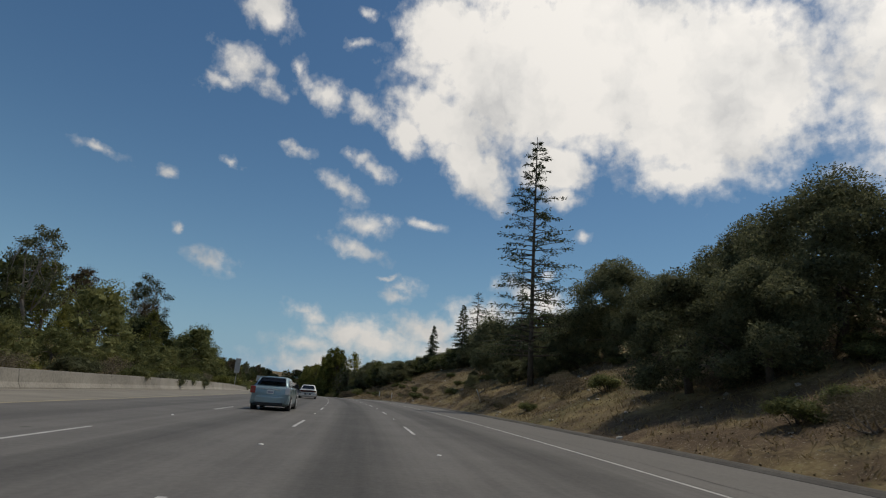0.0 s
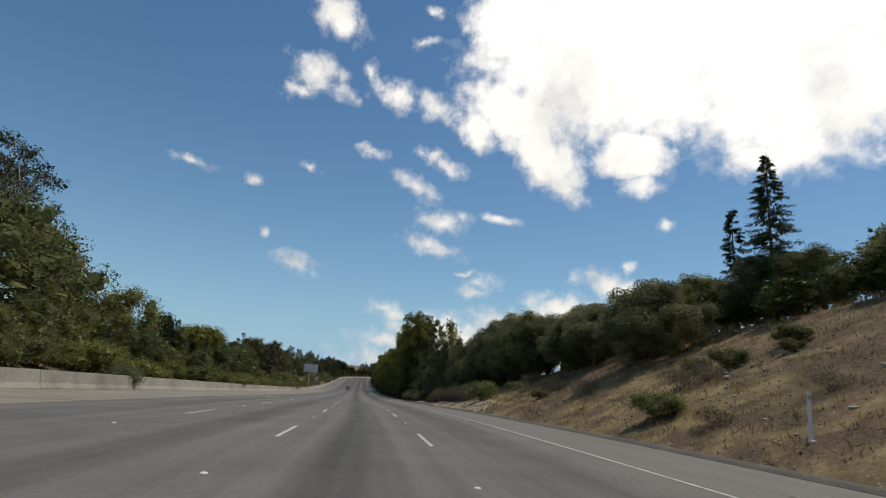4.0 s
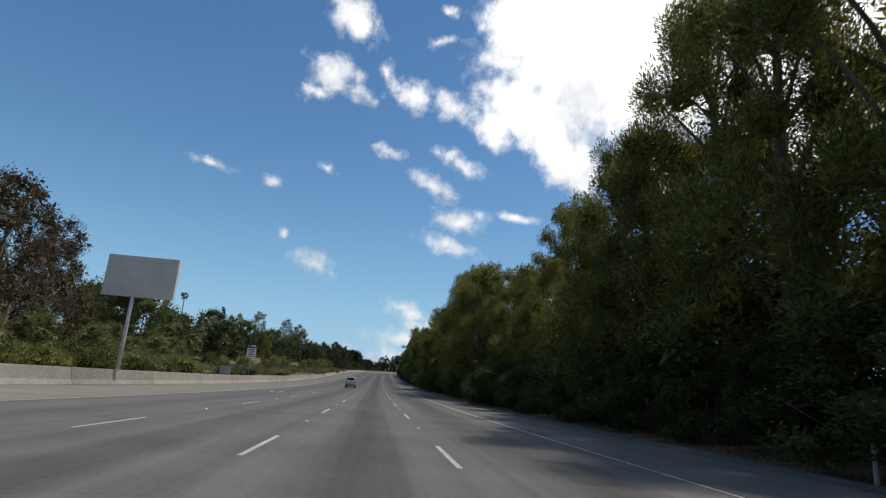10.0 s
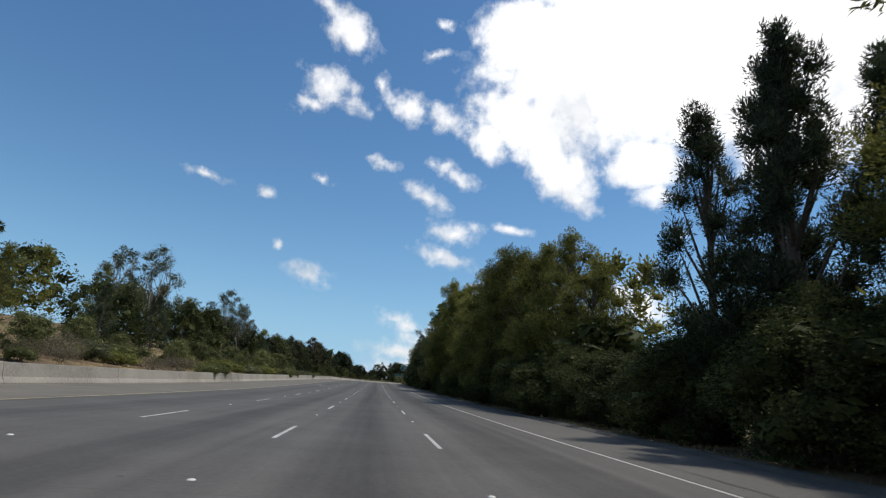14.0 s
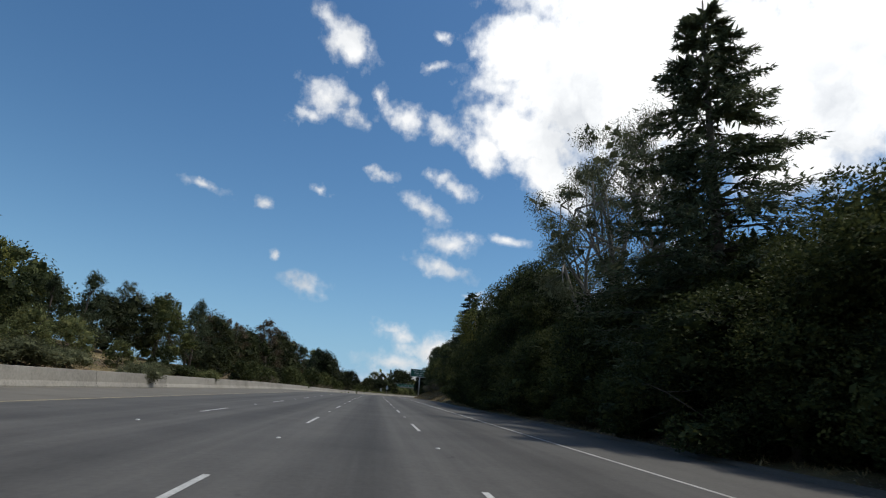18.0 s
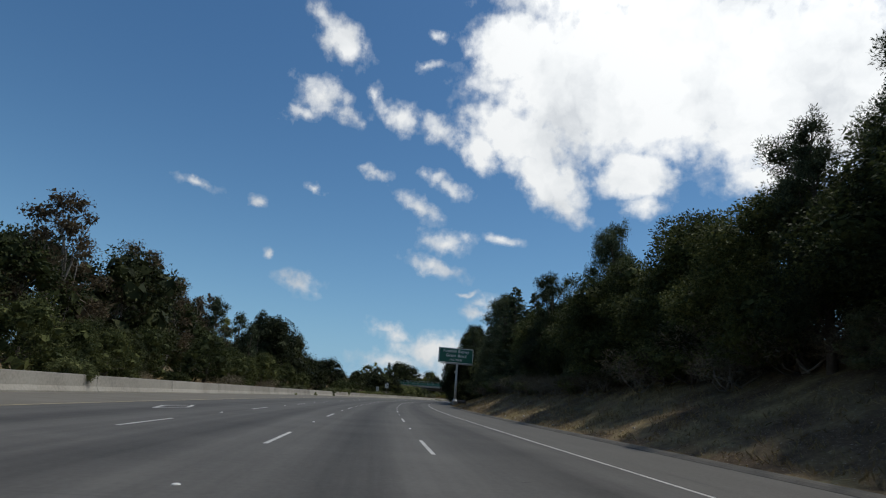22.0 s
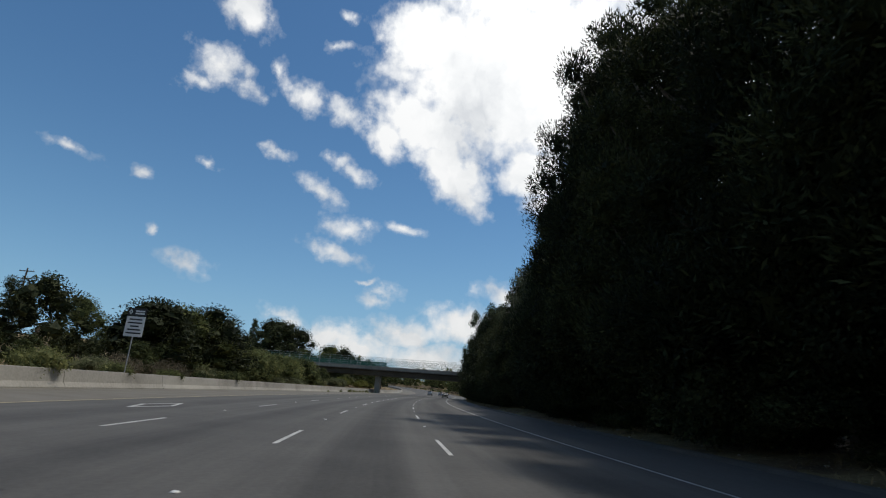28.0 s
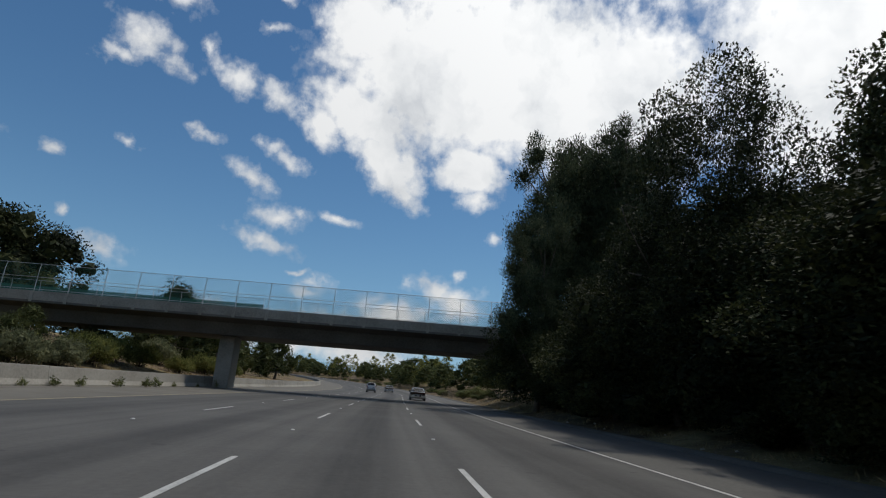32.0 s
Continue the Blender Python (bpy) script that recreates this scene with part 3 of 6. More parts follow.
def build_road():
    ss = np.arange(-60.0, 1500.1, 3.0)
    us = [-15.35, -11, -7, -3.5, 0, 3.7, 7.4, 11.5]
    n = len(us)
    verts = [at(s, u, 0) for s in ss for u in us]
    faces = [(i * n + j, i * n + j + 1, (i + 1) * n + j + 1, (i + 1) * n + j) for i in range(len(ss) - 1) for j in range(n - 1)]
    me = mesh_of("road", verts, faces, ROAD, True)
    uv = me.uv_layers.new(name="UVMap")
    co = [(us[v % n], float(ss[v // n])) for f in faces for v in f]
    uv.data.foreach_set("uv", [c for p in co for c in p])
    return tagged(new("road", me), "grey worn concrete freeway with dark oil tracks in each lane", "road", kind="structure")


road = build_road()
tagged(strip("edge_line", -60, 1496, 7.78, 7.88, 0.005, PAINT_WHITE, 3.0, road), "solid white edge line")
tagged(strip("edge_line", -60, 1496, -9.28, -9.14, 0.005, PAINT_YELLOW, 3.0, road), "solid yellow edge line")

# lane dashes (12 ft in every 48 ft) and the ceramic markers between them
PERIOD, FIRST = 14.63, 17.0 - 6 * 14.63


def line_shift(line, k):
    """How far a line's striping runs ahead of the even count."""
    early = float(np.interp(FIRST + k * PERIOD, [80, 190], [-2.6, -0.4]))
    if line > -1:
        return early
    # the inner line was striped on its own run and drifts against the others
    return float(np.interp(FIRST + k * PERIOD, [100, 155, 245, 356, 530, 630, 770, 880], [4.5, 4.5, 1.9, 3.0, 1.6, 1.6, 0.8, -0.5]))


for line in (-3.95, 0.0, 3.66):
    for k in range(105):
        s0 = FIRST + k * PERIOD + line_shift(line, k)
        if not -50 < s0 < 1470:
            continue
        ln = 3.66 + 0.1 * math.sin(k * 2.1 + line)
        p = [at(s0 + a * ln, line + b, 0.005) for a in (0, 0.5, 1) for b in (-0.052, 0.052)]
        ob = new("lane_dash", mesh_of("lane_dash", p, [(0, 1, 3, 2), (2, 3, 5, 4)], PAINT_WHITE))
        ob.parent = road
bm = bmesh.new()
bmesh.ops.create_uvsphere(bm, u_segments=10, v_segments=6, radius=0.055)
bmesh.ops.scale(bm, vec=(1, 1, 0.33), verts=bm.verts)
marker_mesh = bpy.data.meshes.new("lane_marker")
bm.to_mesh(marker_mesh), bm.free()
marker_mesh.materials.append(CERAMIC)
for line in (-3.95, 0.0, 3.66):
    for k in range(70):
        s0 = FIRST + k * PERIOD + line_shift(line, k) + 3.66 + 5.5
        if s0 > 960:
            break
        ob = new("lane_marker", marker_mesh)
        ob.matrix_world = place(s0, line, 0.004)
        ob.parent = road
# tar seal that wanders along the joint of the right shoulder
TAR = material("tar_seal", [(0.022, 0.021, 0.02), (0.04, 0.038, 0.035)], 0.7, 2.0, 20, 0.5, 0.2, world_space=True)
for s0, s1, u0, wid in ((0, 60, 8.75, 0.05), (64, 120, 9.1, 0.035), (205, 262, 8.5, 0.04), (300, 345, 8.6, 0.12), (318, 350, 9.15, 0.06), (346, 400, 8.7, 0.08), (440, 500, 8.8, 0.04), (610, 660, 8.7, 0.04), (770, 850, 8.75, 0.04)):
    p, f = [], []
    for i, q in enumerate(np.arange(s0, s1, 0.5)):
        q = float(q)
        m = u0 + 0.22 * noise.noise((q * 0.12, u0, 3.0)) + 0.10 * noise.noise((q * 0.7, u0, 5.0)) + 0.04 * noise.noise((q * 3.1, u0, 5.0))
        w = wid * max(0.15, 0.6 + 1.2 * noise.noise((q * 0.6, u0, 9.0)))
        p += [at(q, m - w / 2, 0.004), at(q, m + w / 2, 0.004)]
        if i:
            f.append((2 * i - 2, 2 * i - 1, 2 * i + 1, 2 * i))
    ob = new("tar_seal", mesh_of("tar_seal", p, f, TAR))
    ob.parent = road
# carpool diamonds in the inner lane
for s0 in (162, 322, 478, 600, 630, 788):
    a, w, b = 2.6, 0.62, 0.17
    out = [(0, -a), (w, 0), (0, a), (-w, 0)]
    inn = [(0, -a + b * 3.2), (w - b, 0), (0, a - b * 3.2), (-w + b, 0)]
    p = [at(s0 + y, -6.6 + x, 0.005) for x, y in out + inn]
    ob = new("lane_diamond", mesh_of("lane_diamond", p, [(i, (i + 1) % 4, 4 + (i + 1) % 4, 4 + i) for i in range(4)], PAINT_WHITE))
    ob.parent = road


# low asphalt kerb along the right shoulder
def swept(name, s0, s1, profile, mat, step=3.0, parent=None, smooth=False):
    ss = np.arange(s0, s1 + 0.01, step)
    n = len(profile)
    verts = [at(float(s), u, z) for s in ss for u, z in profile]
    faces = [(i * n + j, i * n + j + 1, (i + 1) * n + j + 1, (i + 1) * n + j) for i in range(len(ss) - 1) for j in range(n - 1)]
    faces += [tuple(range(n))[::-1], tuple(len(verts) - n + k for k in range(n))]
    ob = new(name, mesh_of(name, verts, faces, mat, smooth))
    if parent:
        ob.parent = parent
    return ob


tagged(swept("kerb", -60, 1496, [(11.44, -0.1), (11.48, 0.01), (11.6, 0.07), (11.72, 0.1), (11.88, 0.1), (12.02, 0.04), (12.1, -0.1)], ASPHALT), "low dark asphalt kerb along the shoulder", "kerb", kind="structure")

# median barrier, cast in lengths
barrier = tagged(new("median_barrier"), "weathered pale concrete median barrier with stained joints", "barrier", kind="structure")
for k in range(128):
    s0 = -55 + k * 12.0
    if s0 > 1460:
        break
    h = 1.0 + 0.008 * math.sin(k * 1.7)
    swept("barrier_segment", s0, s0 + 11.96, [(-15.3, -0.05), (-15.3, 0.07), (-15.46, 0.34), (-15.56, h), (-15.60, h + 0.015), (-15.74, h + 0.015), (-15.78, h), (-15.9, 0.3), (-16.0, -0.05)], CONCRETE, 2.99, barrier)


# ---- plants ----
rng = np.random.default_rng(7)


def kites(base, way, length, width, fold=0.25):
    """Leaf sprays: one folded kite at each base point, along its way."""
    n = len(base)
    way = way / (np.linalg.norm(way, axis=1, keepdims=True) + 1e-9)
    side = np.cross(way, rng.normal(size=(n, 3)))
    side /= np.linalg.norm(side, axis=1, keepdims=True) + 1e-9
    up = np.cross(side, way)
    ln = (length * rng.uniform(0.6, 1.3, n))[:, None]
    wd = (width * rng.uniform(0.6, 1.3, n))[:, None]
    mid = base + way * ln * 0.45
    v = np.stack([base, mid + side * wd / 2 + up * wd * fold, base + way * ln, mid - side * wd / 2 + up * wd * fold], 1)
    return v.reshape(-1, 3)


def crown_mesh(name, sets, mat):
    v = np.concatenate(sets)
    n = len(v) // 4
    me = bpy.data.meshes.new(name)
    me.vertices.add(len(v))
    me.vertices.foreach_set("co", v.astype(np.float32).ravel())
    me.loops.add(4 * n)
    me.loops.foreach_set("vertex_index", np.arange(4 * n, dtype=np.int32))
    me.polygons.add(n)
    me.polygons.foreach_set("loop_start", np.arange(0, 4 * n, 4, dtype=np.int32))
    me.materials.append(mat)
    me.update(calc_edges=True)
    return me


def in_clusters(clusters, n, shell=0.5):
    """n points over the clusters (centre, radius, flatness), with ways out of each."""
    c = np.array([k[:3] for k in clusters])
    r = np.array([k[3] for k in clusters])
    fl = np.array([k[4] for k in clusters])
    w = r ** 2 / np.sum(r ** 2)
    i = rng.choice(len(clusters), n, p=w)
    d = rng.normal(size=(n, 3))
    d /= np.linalg.norm(d, axis=1, keepdims=True)
    q = shell + (1 - shell) * rng.uniform(0, 1, n) ** 1.1
    lump = 1 + 0.15 * np.sin(d[:, 0] * 5 + i) * np.sin(d[:, 1] * 5 + 2 * i) + 0.07 * np.sin(d[:, 2] * 9 + i)
    p = d * (r[i] * q * lump)[:, None]
    p[:, 2] *= fl[i]
    return c[i] + p, d


def unit_tiles(n):
    """A ball of n x n tiles a side, each tile a little larger than its place."""
    g, out = np.linspace(-1, 1, n + 1), []
    for ax in range(3):
        for sg in (-1, 1):
            for i in range(n):
                for j in range(n):
                    q = np.array([(g[i], g[j], sg), (g[i + 1], g[j], sg), (g[i + 1], g[j + 1], sg), (g[i], g[j + 1], sg)], float)
                    q = np.roll(np.tan(q * math.pi / 4), ax, axis=1)
                    q /= np.linalg.norm(q, axis=1, keepdims=True)
                    m = q.mean(axis=0)
                    out.append(m + (q - m) * 1.25)
    return np.array(out)


TILES = {n: unit_tiles(n) for n in (2, 3, 4, 5, 7)}


def inner(clusters, n=3, k=0.6):
    """The dense inside of a crown: ruffled sprays of leaves that close each cluster."""
    out = []
    for x, y, z, r, fl in clusters:
        a = rng.normal(size=(3, 3))
        rot, _ = np.linalg.qr(a)
        q = TILES[n] @ rot
        q = q[rng.uniform(size=len(q)) < 0.74]
        m = len(q)
        q = q * (1 - 0.2 * np.abs(rng.normal(size=(m, 1, 1)))) + (0.34 / n) * rng.normal(size=q.shape)
        q = q * r * k * [1, 1, fl]
        out.append((q + [x, y, z]).reshape(-1, 3))
    return np.concatenate(out)


def limb_mesh(name, runs, mat, sides=6):
    bm = bmesh.new()
    for pts, radii in runs:
        tube(bm, pts, radii, sides)
    me = bpy.data.meshes.new(name)
    bm.normal_update()
    bm.to_mesh(me), bm.free()
    me.materials.append(mat)
    me.polygons.foreach_set("use_smooth", [True] * len(me.polygons))
    return me


def bent(a, b, sag, n=5):
    a, b = np.array(a, float), np.array(b, float)
    k = rng.normal(size=3) * sag
    return [tuple(a + (b - a) * f + k * math.sin(math.pi * f)) for f in np.linspace(0, 1, n)]


KINDS = {}


def oak(name, h, w, n, mat, bark, tiles=3, leaf=(0.2, 0.11), low=0.12, count=20, gaps=0.9, sides=5, dense=0.56):
    cl, runs = [], [(bent((0, 0, -0.3), (0.15 * w * rng.uniform(-.3, .3), 0, 0.35 * h), 0.08 * h / 8), [0.035 * h, 0.03 * h, 0.027 * h, 0.024 * h, 0.02 * h])]
    for k in range(count):
        a = 2.4 * k + rng.uniform(-.4, .4)
        f = (k + 0.5) / count
        z = h * (low + (0.84 - low) * f)
        rad = 0.5 * w * (0.75 * math.sin(math.pi * min(1, 0.28 + 0.66 * f)) + 0.1) * rng.uniform(0.65, 1.1)
        r = w * rng.uniform(0.16, 0.25) * gaps
        c = (rad * math.cos(a), rad * math.sin(a), z)
        cl.append((*c, r, rng.uniform(0.7, 0.95)))
        if k % 2 == 0 or sides > 4:
            best, root, girth = 1e9, runs[0][0][rng.integers(2, 5)], 0.011
            for j, (pts, radii) in enumerate(runs[1:]):
                for q, rad in zip(pts[1:-1], radii[1:-1]):
                    gap = math.dist(q, c) + (2.0 if q[2] > c[2] else 0.0)
                    if gap < best and len(runs) > 5:
                        best, root, girth = gap, q, 0.8 * rad / h
            runs.append((bent(root, c, 0.06 * w, 6), [girth * h * f for f in (1, 0.85, 0.68, 0.5, 0.34, 0.16)]))
    cl.append((0, 0, h * 0.9 - w * 0.1, w * 0.2, 0.9))
    sub = []
    for x, y, z, r, fl in cl:  # smaller clumps break up each cluster's outline
        for j in range(3 if tiles > 2 else 2):
            d = rng.normal(size=3)
            d /= np.linalg.norm(d)
            sub.append((x + d[0] * r * 0.72, y + d[1] * r * 0.72, max(z + d[2] * r * 0.72 * fl, 0.3), r * rng.uniform(0.3, 0.48), 0.85))
    p, d = in_clusters(cl + sub, n, 0.68)
    p[:, 2] = np.maximum(p[:, 2], 0.05)
    sets = [kites(p, d + 0.9 * rng.normal(size=d.shape), *leaf)]
    if dense:
        sets.append(inner(cl, tiles, dense))
    KINDS[name] = (limb_mesh(name + "_trunk", runs, bark, sides), crown_mesh(name + "_crown", sets, mat), h)


def pine(name, h, w, n, mat, bark, tiles=3, leaf=(0.34, 0.06), low=0.1, count=26, droop=0.0, point=0.75, sides=5, core=0.42, girth=0.022):
    top = (rng.uniform(-.03, .03) * h, rng.uniform(-.03, .03) * h, h * 0.97)
    trunk = bent((0, 0, -0.3), top, 0.012 * h, 8)
    runs, cl = [(trunk, list(np.linspace(girth * h, 0.003 * h, 8)))], []
    for k in range(count):
        f = (k + rng.uniform(0, 1)) / count
        z = h * (low + (0.94 - low) * f)
        a = 2.4 * k + rng.uniform(-.5, .5)
        reach = 0.5 * w * (1 - f ** 1.6 * point) * rng.uniform(0.4, 0.95)
        r = w * rng.uniform(0.14, 0.22) * (1.12 - 0.45 * f)
        c = (reach * math.cos(a), reach * math.sin(a), z + reach * (0.2 - droop))
        cl.append((*c, r, rng.uniform(0.7, 1.0)))
        t0 = trunk[min(7, max(1, int(7 * (z - 0.06 * h) / h)))]
        if k % 2 == 0 or sides > 4:
            runs.append((bent(t0, c, 0.02 * w, 4), [0.007 * h, 0.005 * h, 0.004 * h, 0.001 * h]))
    cl.append((top[0], top[1], h * 0.93, w * 0.11, 1.4)), cl.append((top[0], top[1], h * 0.85, w * 0.14, 1.2))
    sub = []
    for x, y, z, r, fl in cl:  # upturned tufts
        for j in range(4 if tiles > 2 else 2):
            d = rng.normal(size=3) + [0, 0, 0.3]
            d /= np.linalg.norm(d)
            sub.append((x + d[0] * r * 0.8, y + d[1] * r * 0.8, z + d[2] * r * 0.85, r * rng.uniform(0.28, 0.45), 1.25))
    p, d = in_clusters(cl + sub, n, 0.25)
    KINDS[name] = (limb_mesh(name + "_trunk", runs, bark, sides), crown_mesh(name + "_crown", [kites(p, d + [0, 0, 0.7] + 0.5 * rng.normal(size=d.shape), *leaf)] + ([inner(cl, tiles, core)] if core else []), mat), h)


def fir(name, h, w, n, mat, bark, tiers=34, bare=0.0, low=0.08, leaf=(0.34, 0.10), droop=0.18, big=300, girth=0.015):
    trunk = bent((0, 0, -0.3), (0, 0, h), 0.004 * h, 8)
    runs, base, way = [(trunk, list(np.linspace(girth * h, 0.0012 * h, 8)))], [], []
    for k in range(tiers):
        f = (k + 0.5) / tiers
        z = h * (low + (0.98 - low) * f)
        for j in range(3 if k % 2 else 4):
            a = 2 * math.pi * rng.uniform()
            reach = 0.5 * w * (1 - f) ** 0.8 * rng.uniform(0.6, 1.05) + 0.25
            tip = np.array((reach * math.cos(a), reach * math.sin(a), z - droop * reach * (0.4 if bare and f > 0.5 else 1)))
            root = np.array((0, 0, z))
            mid = (root + tip) / 2 + [0, 0, 0.08 * reach]
            runs.append(([tuple(root), tuple(mid), tuple(tip + [0, 0, 0.12 * reach])], [0.0035 * h * (1 - f) + 0.012, 0.018, 0.006]))
            if rng.uniform() < bare * (0.15 + 1.1 * f):
                m = int(n / (tiers * 3.5) * 0.18)
            else:
                m = int(n / (tiers * 3.5) * (1 - 0.5 * f) * (1.2 - 0.7 * bare))
            g = rng.uniform(0.2, 1, max(m, 1)) ** 0.8
            pts = root + (tip + [0, 0, 0.12 * reach] - root) * g[:, None] + rng.normal(size=(len(g), 3)) * 0.05 * reach * [1, 1, 0.6]
            base.append(pts)
            dd = (tip - root) / reach + 0.8 * rng.normal(size=(len(g), 3)) + [0, 0, -0.3]
            way.append(dd)
    base, way = np.concatenate(base), np.concatenate(way)
    sets = [kites(base, way, *leaf)]
    if big:
        i = rng.integers(0, len(base), 2 * big)
        sets.append(kites(base[i] * [0.6, 0.6, 1], way[i], 0.5, 0.16))
    KINDS[name] = (limb_mesh(name + "_trunk", runs, bark, 5), crown_mesh(name + "_crown", sets, mat), h)


def gum(name, h, w, n, mat, bark, count=20, big=120, leaf=(0.34, 0.12), low=0.35, girth=0.018):
    runs = [(bent((0, 0, -0.3), (0.06 * h, 0.02 * h, 0.4 * h), 0.02 * h), [girth * h * k for k in (1, 0.88, 0.78, 0.7, 0.62)])]
    forks, cl = [], []
    for k in range(4):
        a = 1.57 * k + rng.uniform(-.5, .5)
        tip = (0.2 * w * math.cos(a), 0.2 * w * math.sin(a), h * rng.uniform(0.66, 0.86))
        b = bent(runs[0][0][3 + k % 2], tip, 0.03 * h)
        runs.append((b, [girth * h * k for k in (0.55, 0.43, 0.32, 0.22, 0.13)]))
        forks.append(b)
    for k in range(count):
        f = (k + 0.5) / count
        a = 2.4 * k
        rad = 0.5 * w * rng.uniform(0.35, 0.95) * math.sin(math.pi * min(1, 0.3 + 0.62 * f))
        c = (rad * math.cos(a), rad * math.sin(a), h * (low + (0.97 - low) * f))
        cl.append((*c, w * rng.uniform(0.08, 0.16), rng.uniform(0.6, 0.95)))
        b = forks[k % 4]
        runs.append((bent(b[rng.integers(1, 5)], c, 0.03 * w, 4), [girth * h * k for k in (0.23, 0.16, 0.1, 0.04)]))
    p, d = in_clusters(cl, n, 0.25)
    q, e = in_clusters([(*c[:3], c[3] * 0.78, c[4]) for c in cl], big, 0.0)
    KINDS[name] = (limb_mesh(name + "_trunk", runs, bark), crown_mesh(name + "_crown", [kites(p, d * 0.5 + [0, 0, -0.55] + 0.6 * rng.normal(size=d.shape), *leaf), kites(q, e + rng.normal(size=e.shape), 0.6, 0.4)], mat), h)


def bush(name, h, w, n, mat, bark, big=160, leaf=(0.20, 0.10), count=9, twigs=0.25):
    cl, runs = [], []
    for k in range(count):
        a, rad = 2.4 * k, 0.36 * w * math.sqrt((k + 0.3) / count)
        z = h * rng.uniform(0.3, 0.72) * (1 - 0.35 * rad / (0.36 * w))
        cl.append((rad * math.cos(a), rad * math.sin(a), z, w * rng.uniform(0.16, 0.24), 0.9 * h / w + 0.25))
        runs.append((bent((rng.normal() * .05 * w, rng.normal() * .05 * w, -0.1), (rad * math.cos(a), rad * math.sin(a), z), 0.05 * w, 4), [0.02 * h, 0.015 * h, 0.01 * h, 0.003 * h]))
    p, d = in_clusters(cl, n, 0.5)
    p[:, 2] = np.abs(p[:, 2]) + 0.02
    core = inner(cl, 3, 0.6)
    core[:, 2] = np.abs(core[:, 2])
    KINDS[name] = (limb_mesh(name + "_stem", runs, bark, 5), crown_mesh(name + "_foliage", [kites(p, d + [0, 0, twigs] + 0.8 * rng.normal(size=d.shape), *leaf)] + ([core] if big else []), mat), h)


def palm(name, h):
    runs = [(bent((0, 0, -0.3), (0.2, 0.1, h), 0.15, 6), [0.24, 0.2, 0.18, 0.17, 0.17, 0.16])]
    v = []
    for k in range(60):
        a, e = 2.4 * k, rng.uniform(-0.9, 1.2)
        d = np.array([[math.cos(a) * math.cos(e), math.sin(a) * math.cos(e), math.sin(e)]])
        b = np.array([[0.2, 0.1, h]]) + d * rng.uniform(0.3, 0.9)
        for j in range(5):
            v.append(kites(b, d + 0.35 * rng.normal(size=(1, 3)), 0.9, 0.16))
    KINDS[name] = (limb_mesh(name + "_trunk", runs, BARK), crown_mesh(name + "_crown", v, FIR_LEAF), h)


for i in range(4):
    oak(f"oak{i}", 12.0, 10.6 + i * 0.5, 50000, OAK_LEAF, BARK, 7, (0.2, 0.112))
    pine(f"pine{i}", 17.0, 9.0 + 0.5 * (i % 3), 46000, PINE_LEAF, BARK, 4, (0.25, 0.062), point=0.5 + 0.1 * (i % 3))
    bush(f"bush{i}", 2.2, 3.0, 3000, BUSH_LEAF, BARK, leaf=(0.11, 0.06))
for i in range(3):
    oak(f"far_oak{i}", 9.0, 8.5, 5600, OAK_LEAF, BARK, 2, (0.25, 0.14), sides=4)
    oak(f"green_oak{i}", 8.0, 8.0, 5600, BUSH_LEAF, BARK, 2, (0.24, 0.13), low=0.06, sides=4)
    pine(f"far_pine{i}", 15.0, 8.0, 6000, PINE_LEAF, BARK, 2, (0.4, 0.11), count=20, sides=4)
    oak(f"thicket{i}", 7.0, 6.5, 26000, OAK_LEAF, BARK, 4, (0.14, 0.078), low=0.02, count=18)
    bush(f"dry_bush{i}", 1.6, 2.4, 2600, DRY_LEAF, BARK_PALE, 0, (0.12, 0.022), twigs=0.6)
    gum(f"gum{i}", 16.0, 9.0, 21000, GUM_LEAF, BARK_PALE, leaf=(0.155, 0.042))
for i in range(2):
    fir(f"fir{i}", 17.0, 8.0, 34000, FIR_LEAF, BARK, 52, droop=0.16 + 0.14 * i, leaf=(0.24, 0.05), big=900)
    gum(f"rust{i}", 15.0, 10.0, 9000, RUST_LEAF, BARK_PALE, 30, 700, (0.25, 0.11), low=0.12)
    gum(f"far_gum{i}", 17.0, 10.0, 5200, GUM_LEAF, BARK_PALE, 22, 120, (0.3, 0.13))
    pine(f"cypress{i}", 15.0, 5.5, 26000, FIR_LEAF, BARK, 3, (0.24, 0.055), low=0.06, count=30, droop=-0.5, point=0.85)
    oak(f"open_oak{i}", 12.0, 11.0, 18000, SHADED_LEAF, BARK, 3, (0.15, 0.085), low=0.3, count=30, gaps=0.42, dense=0.0)
    pine(f"dark_pine{i}", 17.0, 9.5, 44000, FIR_LEAF, BARK, 4, (0.25, 0.065), point=0.5 + 0.15 * i)
    oak(f"olive_oak{i}", 10.0, 9.2, 32000, BUSH_LEAF, BARK, 4, (0.18, 0.1))
    oak(f"wood_oak{i}", 9.0, 8.5, 1500, OAK_LEAF, BARK, 2, (0.36, 0.22), sides=4)
    pine(f"wood_pine{i}", 15.0, 8.0, 1700, PINE_LEAF, BARK, 2, (0.55, 0.2), count=18, sides=4)


def other_leaf(name, like, mat):
    """The same build of tree with another leaf colour."""
    stem, crown, h = KINDS[like]
    crown = crown.copy()
    crown.materials[0] = mat
    KINDS[name] = (stem, crown, h)


